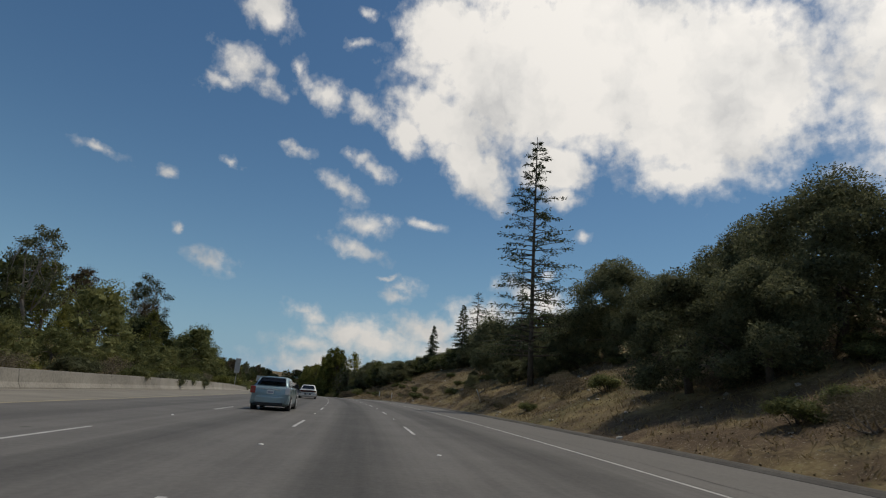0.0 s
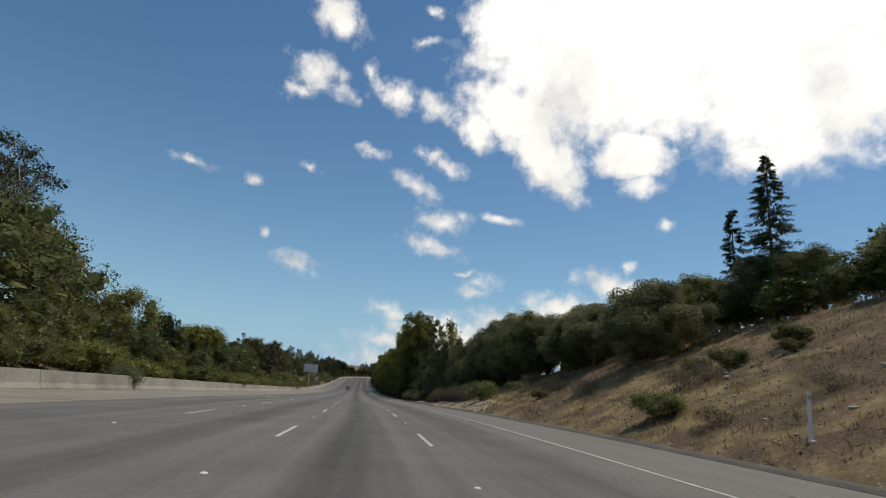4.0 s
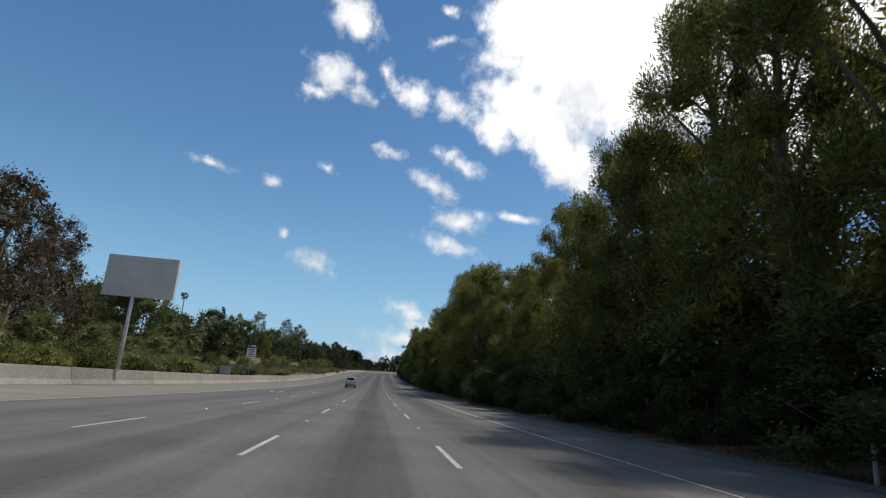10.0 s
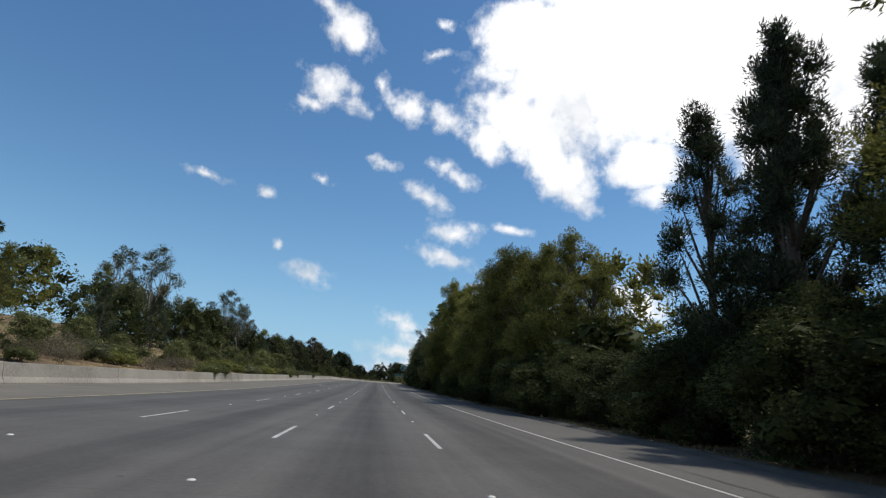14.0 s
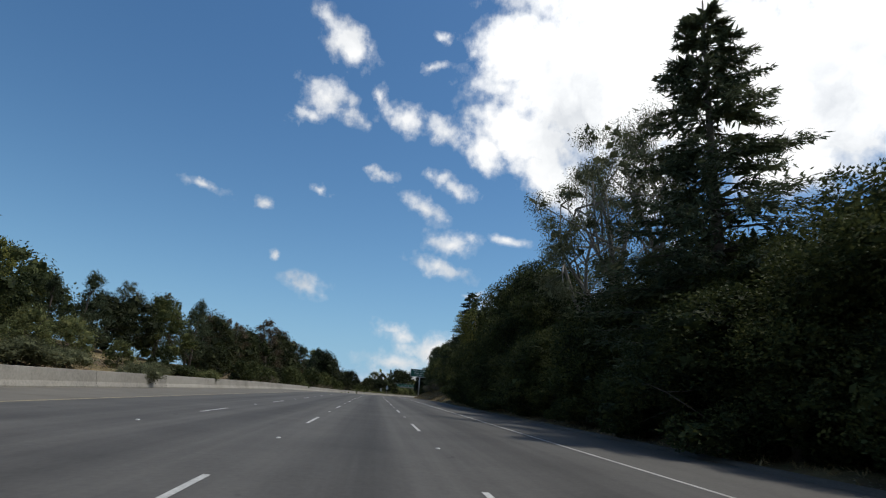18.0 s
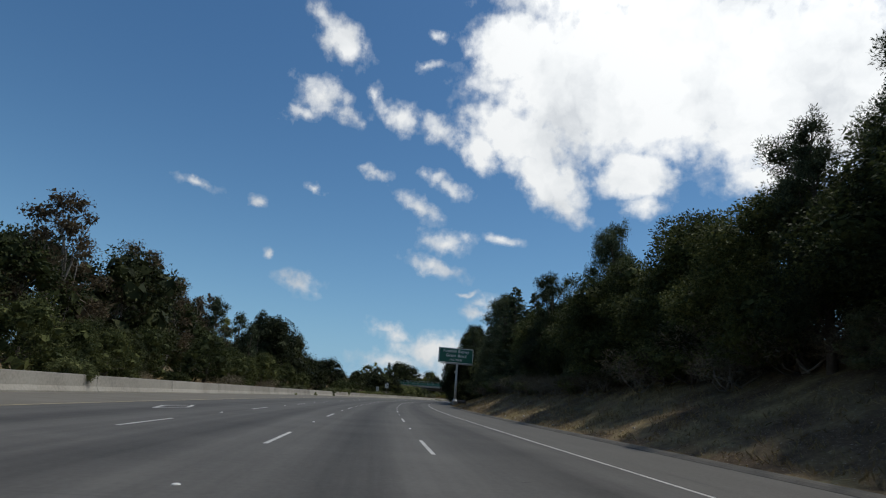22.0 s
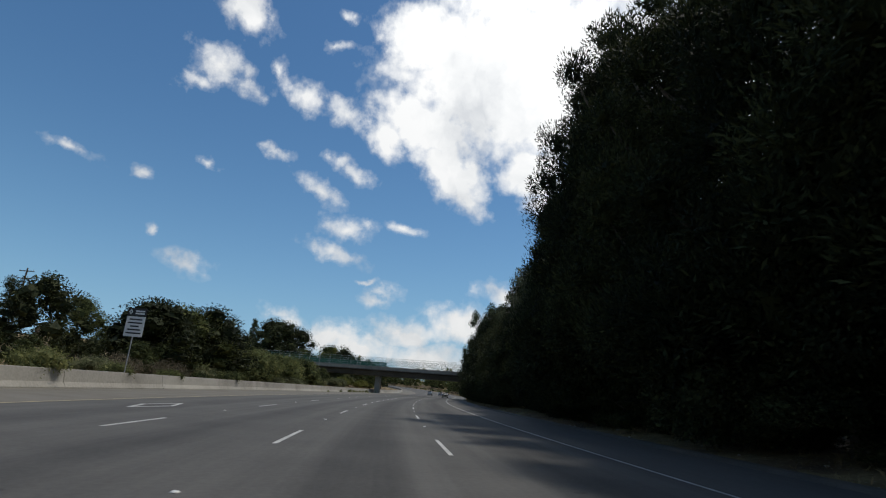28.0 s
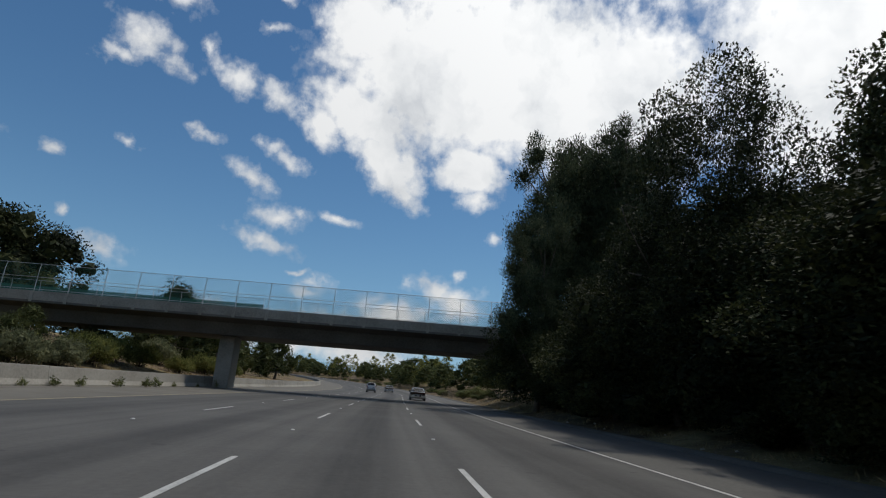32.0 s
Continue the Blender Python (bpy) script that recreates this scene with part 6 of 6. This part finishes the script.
def hatch_rear(e, hw, y):
    b = part("rear_bumper", curved_bar(hw * 0.98, y - 0.1, 0.32, 0.28, 0.68, 0.2, 0.09), BLUE_CAR, e)
    part("lower_trim", box_bm(-hw * 0.7, hw * 0.7, y - 0.104, y + 0.0, 0.24, 0.36, bevel=0.03), BLACK_PLASTIC, b)
    for s in (-1, 1):
        part("tail_light", box_bm(s * hw * 0.88 - 0.12, s * hw * 0.88 + 0.1, y - 0.02, y + 0.2, 0.74, 1.06, bevel=0.035), CLEAR_LENS if s > 0 else RED_LENS, e)
    plate(e, y - 0.02, 0.83)
    part("spoiler", box_bm(-hw * 0.66, hw * 0.66, y + 0.16, y + 0.42, 1.47, 1.51, bevel=0.015), BLUE_CAR, e)
    part("chrome_strip", box_bm(-0.42, 0.42, y - 0.015, y + 0.02, 0.94, 0.965, bevel=0.005), CHROME, e)


WHITE_CAR, SILVER_CAR, BLUE_CAR = paint("white_car_paint", (0.82, 0.81, 0.78)), paint("silver_car_paint", (0.58, 0.58, 0.57), 0.45, 0.32), paint("blue_grey_car_paint", (0.26, 0.36, 0.39), 0.3)
DARK_CAR, GREY_TRIM = paint("dark_grey_car_paint", (0.035, 0.037, 0.042), 0.3), material("grey_plastic", [(0.20, 0.20, 0.20), (0.27, 0.27, 0.265)], 0.55, 2, 30, 0.4, 0)
SEDAN = dict(length=5.0, width=1.86, belt=0.97, roof=1.45, wheelbase=2.80, wr=0.33, clear=0.20, rear=sedan_rear,
             stations=[(-2.42, 0.86, 0.72), (-2.36, 0.93, 0.86), (-2.2, 0.965, 0.95), (-1.9, 0.985, 0.985), (-1.4, 0.99, 1.0), (0, 0.985, 1.0), (1.0, 0.97, 1.0), (1.5, 0.93, 0.99), (2.1, 0.84, 0.95), (2.42, 0.74, 0.86), (2.5, 0.62, 0.78)],
             cabin=(-2.0, -1.02, 0.22, 1.38))
sedan = car("sedan", "white four-door sedan with smoked full-width tail lamps", "car", WHITE_CAR, **SEDAN)
sedan.matrix_world = place(62.0, -2.28, 0.0)
SUV = dict(length=4.4, width=1.81, belt=1.20, roof=1.72, wheelbase=2.62, wr=0.36, clear=0.26, rear=suv_rear, rail=True, lower=GREY_TRIM, taper=0.82,
           stations=[(-2.2, 1.16, 0.93), (-2.12, 1.21, 0.97), (-1.8, 1.22, 1.0), (-1.0, 1.22, 1.0), (0.4, 1.2, 1.0), (0.95, 1.16, 1.0), (1.4, 1.11, 0.98), (1.95, 1.04, 0.94), (2.14, 0.92, 0.88), (2.2, 0.75, 0.82)],
           cabin=(-2.16, -1.82, 0.3, 0.98))
suv = car("sport_utility_vehicle", "silver compact SUV with grey bumpers and roof rails", "car", SILVER_CAR, **SUV)
suv.matrix_world = place(367.8, -2.2, 0.0) @ Matrix.Diagonal((0.94, 0.95, 1.0, 1.0))
HATCH = dict(length=4.46, width=1.76, belt=1.08, roof=1.52, wheelbase=2.70, wr=0.32, clear=0.19, rear=hatch_rear,
             stations=[(-2.23, 0.98, 0.9), (-2.15, 1.08, 0.95), (-1.8, 1.1, 0.99), (-0.8, 1.09, 1.0), (0.6, 1.06, 1.0), (1.2, 1.0, 0.99), (1.7, 0.9, 0.95), (2.1, 0.76, 0.86), (2.23, 0.6, 0.76)],
             cabin=(-2.14, -1.55, 0.1, 1.45))
hatch = car("hatchback", "blue-grey five-door hatchback with sloping rear window", "car", BLUE_CAR, **HATCH)
hatch.matrix_world = place(25.9, -2.13, 0.0)
far = car("dark_sedan", "dark grey sedan driving in the outer lane", "car", DARK_CAR, **SEDAN)
far.matrix_world = place(943.0, 5.4, 0.0)
far = copy_thing(suv, place(982.0, -2.0, 0.0))
far["label"] = "silver compact SUV driving beyond the overpass"
far = copy_thing(bpy.data.objects["dark_sedan"], place(1002.0, 1.9, 0.0))
far["label"] = "dark sedan driving far beyond the overpass"


# ---- signs ----
def lettering(words, size, mat, parent, x, z, y):
    """One line of sign lettering, centred on x, each word a part of its own."""
    done, pen = [], 0.0
    for word in words.split():
        cu = bpy.data.curves.new("word", "FONT")
        cu.body, cu.size, cu.extrude, cu.space_character, cu.offset = word, size, 0.004, 1.12, 0.015
        tmp = bpy.data.objects.new("word", cu)
        scene.collection.objects.link(tmp)
        me = bpy.data.meshes.new_from_object(tmp.evaluated_get(bpy.context.evaluated_depsgraph_get()))
        bpy.data.objects.remove(tmp)
        me.materials.clear()
        me.materials.append(mat)
        xs = [v.co.x for v in me.vertices]
        done.append((me, pen - min(xs)))
        pen += max(xs) - min(xs) + 0.56 * size
    for me, at_x in done:
        ob = new("word", me)
        ob.parent = parent
        ob.matrix_local = Matrix.Translation((x + at_x - 0.5 * (pen - 0.56 * size), y, z)) @ Matrix.Rotation(math.pi / 2, 4, "X")


def frame_strip(name, w, h, r, t, y, mat, parent, cx, cz):
    """A rounded border line."""
    bm = bmesh.new()
    out, inn = [], []
    for k, (sx, sz) in enumerate(((1, 1), (-1, 1), (-1, -1), (1, -1))):
        for j in range(6):
            a = math.pi / 2 * (k + j / 5)
            for lst, rad in ((out, r), (inn, r - t)):
                lst.append(bm.verts.new((cx + sx * (w / 2 - r) + rad * math.cos(a), y, cz + sz * (h / 2 - r) + rad * math.sin(a))))
    n = len(out)
    for k in range(n):
        bm.faces.new((out[k], inn[k], inn[(k + 1) % n], out[(k + 1) % n]))
    return part(name, bm, mat, parent)


def guide_sign():
    e = tagged(new("guide_sign"), "green overhead freeway guide sign on a white post", "sign")
    e.matrix_world = place(710.9, 12.6, 0.62, 10.0) @ Matrix.Scale(1.02, 4)
    zc, w, h, cx = 8.62, 6.65, 2.8, -0.33
    pole = bmesh.new()
    tube(pole, [(0, 0, 0.45), (0, 0, 3.5), (0, 0, zc - h / 2 - 0.2)], [0.25, 0.215, 0.18], 18)
    pole = part("post", pole, PALE_PANEL, e, "", True)
    bm = bmesh.new()
    tube(bm, [(0, 0, 0.30), (0, 0, 0.34), (0, 0, 0.75)], [0.55, 0.52, 0.24], 8)
    part("flared_base", bm, PALE_PANEL, pole)
    for z in (2.4, 2.75, 1.3):
        part("hole_cover", box_bm(-0.05, 0.05, -0.26, -0.2, z - 0.06, z + 0.06, bevel=0.01), BLACK_PLASTIC, pole)
    part("footing", box_bm(-0.36, 0.75, -0.6, 0.6, -0.5, 0.32, bevel=0.04), CONCRETE, e, "stained concrete footing")
    part("panel_frame", box_bm(cx - w / 2, cx + w / 2, -0.16, 0.34, zc - h / 2, zc + h / 2, bevel=0.03), PALE_PANEL, e)
    face = part("sign_face", box_bm(cx - w / 2 + 0.04, cx + w / 2 - 0.04, -0.185, -0.163, zc - h / 2 + 0.04, zc + h / 2 - 0.04, bevel=0.008), SIGN_GREEN, e, "deep green reflective sheeting")
    frame_strip("border", w - 0.1, h - 0.1, 0.38, 0.075, -0.19, SIGN_WHITE, face, cx, zc)
    lettering("Foothill Expwy", 0.73, SIGN_WHITE, face, cx, zc + 0.58, -0.19)
    lettering("Grant Road", 0.73, SIGN_WHITE, face, cx, zc - 0.25, -0.19)
    lettering("1  1/2 MILES", 0.46, SIGN_WHITE, face, cx, zc - 0.95, -0.19)
    cat = part("lamp_walkway", box_bm(cx - w / 2 + 0.2, cx + w / 2 - 0.1, -1.45, -1.33, zc - h / 2 - 0.2 - 0.02, zc - h / 2 - 0.2 + 0.03, bevel=0.01), STEEL, e)
    for k in range(5):
        part("walkway_slat", box_bm(cx - w / 2 + 0.2, cx + w / 2 - 0.1, -1.28 + 0.2 * k, -1.2 + 0.2 * k, zc - h / 2 - 0.2 - 0.035, zc - h / 2 - 0.2 - 0.01), STEEL, cat)
    for x in (-2.4, -0.8, 0.8, 2.4):
        part("bracket", tube(bmesh.new(), [(cx + x, 0.0, zc - h / 2 - 0.2 - 0.1), (cx + x, -0.7, zc - h / 2 - 0.2 - 0.06), (cx + x, -1.5, zc - h / 2 - 0.2 + 0.03)], [0.05, 0.045, 0.035], 6), WOOD, cat)
    part("switch_box", box_bm(-0.42, -0.2, -0.12, 0.12, 5.35, 5.85, bevel=0.02), PALE_PANEL, e)
    return e


guide_sign()


def sign_from_behind():
    e = tagged(new("sign_back"), "back of a tall pale freeway sign on a single post", "sign")
    e.matrix_world = place(311.0, -15.67, 1.0)
    part("post", tube(bmesh.new(), [(0, 0, -0.02), (0, 0, 2.5), (0, 0, 5.2)], [0.15, 0.13, 0.115], 14), PALE_PANEL, e, "", True)
    p = part("panel", box_bm(-2.15, 2.75, -0.05, 0.3, 5.1, 8.05, bevel=0.02), PALE_PANEL, e, "plain sand-coloured panel back")
    for z in (5.35, 6.5, 7.7):
        part("rib", box_bm(-2.1, 2.7, -0.075, -0.045, z - 0.03, z + 0.03), PALE_PANEL, p)
    return e


sign_from_behind()


def carpool_sign(s, panel=True):
    e = tagged(new("carpool_sign"), "white carpool lane sign under a black diamond panel, on the barrier", "sign", "signs on the median barrier")
    e.matrix_world = place(s, -15.67, 1.0)
    part("post", tube(bmesh.new(), [(0, 0.03, 0.0), (0, 0.03, 4.3)], [0.04, 0.04], 8), STEEL, e)
    w = part("white_panel", box_bm(-0.62, 0.62, -0.02, 0.0, 2.4, 3.75, bevel=0.008), SIGN_WHITE, e)
    for k, ww in enumerate((0.42, 0.48, 0.28, 0.44, 0.5)):
        part("text_bar", box_bm(-ww, ww, -0.024, -0.019, 3.50 - 0.23 * k, 3.60 - 0.23 * k), SIGN_BLACK, w)
    b = part("black_panel", box_bm(-0.62, 0.62, -0.02, 0.0, 3.79, 4.32, bevel=0.008), SIGN_BLACK, e)
    bm = bmesh.new()
    o = [(-0.42, 3.88), (-0.28, 4.055), (-0.42, 4.23), (-0.56, 4.055)]
    i = [(-0.42, 3.97), (-0.35, 4.055), (-0.42, 4.14), (-0.49, 4.055)]
    v = [bm.verts.new((x, -0.024, z)) for x, z in o + i]
    for k in range(4):
        bm.faces.new((v[k], v[(k + 1) % 4], v[4 + (k + 1) % 4], v[4 + k]))
    part("diamond", bm, SIGN_WHITE, b)
    for z in (4.12, 3.96):
        part("text_bar", box_bm(-0.12, 0.5, -0.024, -0.019, z - 0.05, z + 0.05), SIGN_WHITE, b)
    return e


carpool_sign(350.5), carpool_sign(803.5)


def narrow_back(s, u, z0, z1, w):
    e = tagged(new("narrow_sign_back"), "grey back of a two-panel sign on the median barrier", "sign", "signs on the median barrier")
    e.matrix_world = place(s, u, 1.0)
    for x in (-w / 4, w / 4):
        part("panel", box_bm(x - w / 4 + 0.02, x + w / 4 - 0.02, -0.02, 0.02, z0, z1, bevel=0.006), STEEL, e)
    part("post", tube(bmesh.new(), [(0, 0.05, 0.0), (0, 0.05, z1 - 0.1)], [0.05, 0.045], 8), STEEL, e)
    return e


narrow_back(109, -15.67, 2.2, 4.9, 1.0), narrow_back(338.5, -15.67, 0.1, 1.0, 1.3), narrow_back(790, -15.67, 1.1, 2.5, 1.0)


def marker_post(s, u, h=1.25, lean=0.0):
    e = tagged(new("marker_post"), "slim white plastic marker post on the verge", "post", "marker posts")
    e.matrix_world = place(s, u, None, 0, 1, lean)
    p = part("blade", box_bm(-0.05, 0.05, -0.012, 0.012, -0.2, h, bevel=0.008), SIGN_WHITE, e)
    part("reflector", box_bm(-0.035, 0.035, -0.016, -0.011, h - 0.2, h - 0.08), STEEL, p)


for s, u, lean in ((117, 13.2, 2), (281, 12.5, 1), (48, 14.0, -22), (101, 13.0, 3), (470, 12.6, 3)):
    marker_post(s, u, 1.25, lean)


def guard_rail():
    e = tagged(new("guard_rail"), "dark weathered steel guard rail on short posts", "guard rail")
    e.matrix_world = Matrix.Translation((0, 0, 0))
    swept("rail_beam", 688, 717, [(u + 1.42, z + 0.38) for u, z in ((11.62, 0.52), (11.57, 0.60), (11.64, 0.68), (11.58, 0.77), (11.64, 0.84), (11.68, 0.84), (11.63, 0.77), (11.69, 0.68), (11.62, 0.60), (11.67, 0.52))], RUST_STEEL, 1.9, e)
    for k in range(15):
        s = 688.3 + k * 1.93
        b = part("rail_post", box_bm(-0.08, 0.08, -0.1, 0.1, -0.1, 1.2), WOOD, e)
        b.matrix_world = place(s, 13.22, 0.0)
    b = part("end_piece", box_bm(-0.12, 0.1, -0.25, 0.25, 0.82, 1.3, bevel=0.04), RUST_STEEL, e)
    b.matrix_world = place(717.2, 13.06, 0.0)


RUST_STEEL = material("weathering_steel", [(0.03, 0.02, 0.016), (0.06, 0.04, 0.03), (0.09, 0.062, 0.046)], 0.8, 1.0, 14, 0.5, 0.2, 0.2)
guard_rail()


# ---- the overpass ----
# shade below the deck overhang is put into the girder's colour
GIRDER = material("shaded_girder_concrete", [(0.06, 0.055, 0.047), (0.105, 0.098, 0.085), (0.15, 0.14, 0.122)], 0.9, 0.3, 6.0, 0.5, 0.3)


def overpass(s=931.2):
    e = tagged(new("overpass"), "concrete road bridge with tall chain-link fence over the freeway", "bridge")
    e.matrix_world = place(s, 0.0, -0.5)
    x0, x1 = -75.0, 42.0
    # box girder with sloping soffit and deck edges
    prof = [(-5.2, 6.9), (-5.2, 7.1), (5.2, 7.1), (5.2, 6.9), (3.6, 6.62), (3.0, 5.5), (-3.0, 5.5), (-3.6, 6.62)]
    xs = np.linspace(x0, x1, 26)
    part("girder", loft([[(float(x), y, z + 0.0024 * float(x)) for y, z in prof] for x in xs], GIRDER, "girder"), GIRDER, e, "concrete box girder, darkened for the shade below the deck edge")
    for y in (-5.2, 4.9):
        part("parapet", loft([[(float(x), y + dy, z + 0.0024 * float(x)) for dy, z in ((0, 7.104), (0, 7.95), (0.3, 7.95), (0.3, 7.104))] for x in xs], CONCRETE, "parapet"), CONCRETE, e, "pale weathered concrete parapet")
    for k, x in enumerate(np.arange(x0 + 1, x1, 3.05)):
        part("parapet_pilaster", box_bm(float(x) - 0.13, float(x) + 0.13, -5.26, -5.19, 6.95 + 0.0024 * float(x), 7.9 + 0.0024 * float(x), bevel=0.012), CONCRETE, e)
    for y in (-5.05, 5.05):
        side = part("fence", box_bm(x0, x1, y - 0.025, y + 0.025, 8.02, 8.06), STEEL, e, "chain-link bridge fence")
        for x in np.arange(x0 + 1, x1, 3.05):
            x = float(x)
            part("fence_post", tube(bmesh.new(), [(x, y, 7.9 + .0024 * x), (x, y, 10.0 + .0024 * x), (x, y + (0.12 if y < 0 else -0.12), 10.55 + .0024 * x)], [0.035, 0.03, 0.028], 6), STEEL, side)
        for z in (9.25, 10.5):
            part("fence_bar", tube(bmesh.new(), [(x0, y, z + .0024 * x0), (x1, y, z + .0024 * x1)], [0.022, 0.022], 6), STEEL, side)
        # wires of the mesh, woven both ways
        v, f = [], []
        step = 0.24
        for x in np.arange(x0, x1 - 2.5, step):
            for d in (1, -1):
                a, b = (float(x), 8.05), (float(x) + 2.45, 10.5)
                if d < 0:
                    a, b = (float(x), 10.5), (float(x) + 2.45, 8.05)
                n = len(v)
                v += [(a[0], y, a[1]), (a[0] + 0.022, y, a[1]), (b[0] + 0.022, y, b[1]), (b[0], y, b[1])]
                f.append((n, n + 1, n + 2, n + 3))
        if y > 0:  # privacy weave on the far fence past the median
            for x in np.arange(x0, -13.0, 0.09):
                n = len(v)
                v += [(float(x), y, 8.0), (float(x) + 0.078, y, 8.0), (float(x) + 0.078, y, 9.8), (float(x), y, 9.8)]
                f.append((n, n + 1, n + 2, n + 3))
        o = new("wire_mesh", mesh_of("wire_mesh", v, f, MESH_GREEN))
        o.parent = side
        o["kind"] = "stuff"
    pier = part("pier", box_bm(-15.1, -13.6, -1.2, 1.0, -0.5, 5.7, bevel=0.12), CONCRETE, e, "square concrete pier in the median")
    for sx, xx in ((-1, -52.0), (1, 24.0)):
        part("abutment", box_bm(xx - 2, xx + 2, -5.0, 5.0, -1.0, 6.9, bevel=0.08), CONCRETE, e)
    return e


overpass()


# ---- utility poles ----
def utility_pole(s, u, h):
    e = tagged(new("utility_pole"), "thin wooden utility pole with two crossarms", "pole", "utility poles")
    e.matrix_world = place(s, u)
    p = part("pole", tube(bmesh.new(), [(0, 0, -0.5), (0, 0, h)], [0.17, 0.11], 10), WOOD, e)
    for z in (h - 0.5, h - 1.7):
        c = part("crossarm", box_bm(-1.2, 1.2, -0.06, 0.06, z - 0.06, z + 0.06), WOOD, e)
        for x in (-1.05, -0.5, 0.5, 1.05):
            part("insulator", tube(bmesh.new(), [(x, 0, z + 0.06), (x, 0, z + 0.2)], [0.04, 0.03], 6), STEEL, c)


utility_pole(850, -60, 12.0), utility_pole(560, -70, 15.0)


# ---- ground cover ----
def scatter(name, label, n, s0, s1, u0, u1, length, width, mat, up=0.7, clump=5):
    s, u = rng.uniform(s0, s1, n), rng.uniform(u0, u1, n)
    base = np.array([at(float(a), float(b), rise(float(a), float(b)) - 0.02) for a, b in zip(s, u)])
    base = np.repeat(base, clump, 0) + rng.normal(size=(n * clump, 3)) * [0.16, 0.16, 0.0]
    way = rng.normal(size=base.shape) * 0.5 + [0, 0, up]
    return tagged(new(name, crown_mesh(name, [kites(base, way, length, width)], mat)), label, "grass", kind="stuff")


scatter("dry_grass", "straw-coloured dry grass on the bank", 11000, 0, 165, 12.3, 30, 0.28, 0.035, GRASS)
scatter("dry_grass", "straw-coloured dry grass below the hedge", 6000, 560, 730, 12.2, 17.5, 0.26, 0.035, GRASS)
scatter("dry_grass", "dry grass strip at the shoulder's edge", 3000, 165, 560, 12.2, 13.8, 0.2, 0.03, GRASS)
scatter("dry_grass", "straw-coloured grass near the overpass", 2500, 730, 960, 12.2, 16.5, 0.22, 0.03, GRASS)
scatter("dry_grass", "dry grass on the far median slope", 4500, 60, 980, -30, -16.4, 0.4, 0.06, GRASS)
scatter("leaf_litter", "brown fallen leaves on the bank", 5000, 0, 140, 12.2, 24, 0.09, 0.06, RUST_LEAF, 0.12, 3)


def rocks(name, label, n, s0, s1, u0, u1, size):
    bm = bmesh.new()
    bmesh.ops.create_icosphere(bm, subdivisions=1, radius=1.0)
    base = np.array([v.co[:] for v in bm.verts])
    tri = [tuple(v.index for v in f.verts) for f in bm.faces]
    bm.free()
    V, T = [], []
    for k in range(n):
        s, u = float(rng.uniform(s0, s1)), float(rng.uniform(u0, u1))
        p = at(s, u, rise(s, u))
        r = size * float(rng.uniform(0.3, 1.0)) ** 2 + 0.015
        v = base * (1 + 0.25 * rng.normal(size=(len(base), 1))) * [r, r * rng.uniform(.6, 1), r * 0.6] + np.array(p)
        T += [tuple(i + len(V) for i in t) for t in tri]
        V += [tuple(q) for q in v]
    return tagged(new(name, mesh_of(name, V, T, STONE)), label, "stones", kind="stuff")


STONE = material("pale_stone", [(0.2, 0.18, 0.15), (0.36, 0.33, 0.28), (0.48, 0.45, 0.4)], 0.9, 1.0, 10, 0.5, 0.3, world_space=True)
rocks("stones", "loose pale stones and litter on the bank", 420, 0, 165, 12.2, 22, 0.16)
rocks("stones", "loose stones along the shoulder", 260, 165, 930, 12.2, 13.4, 0.1)
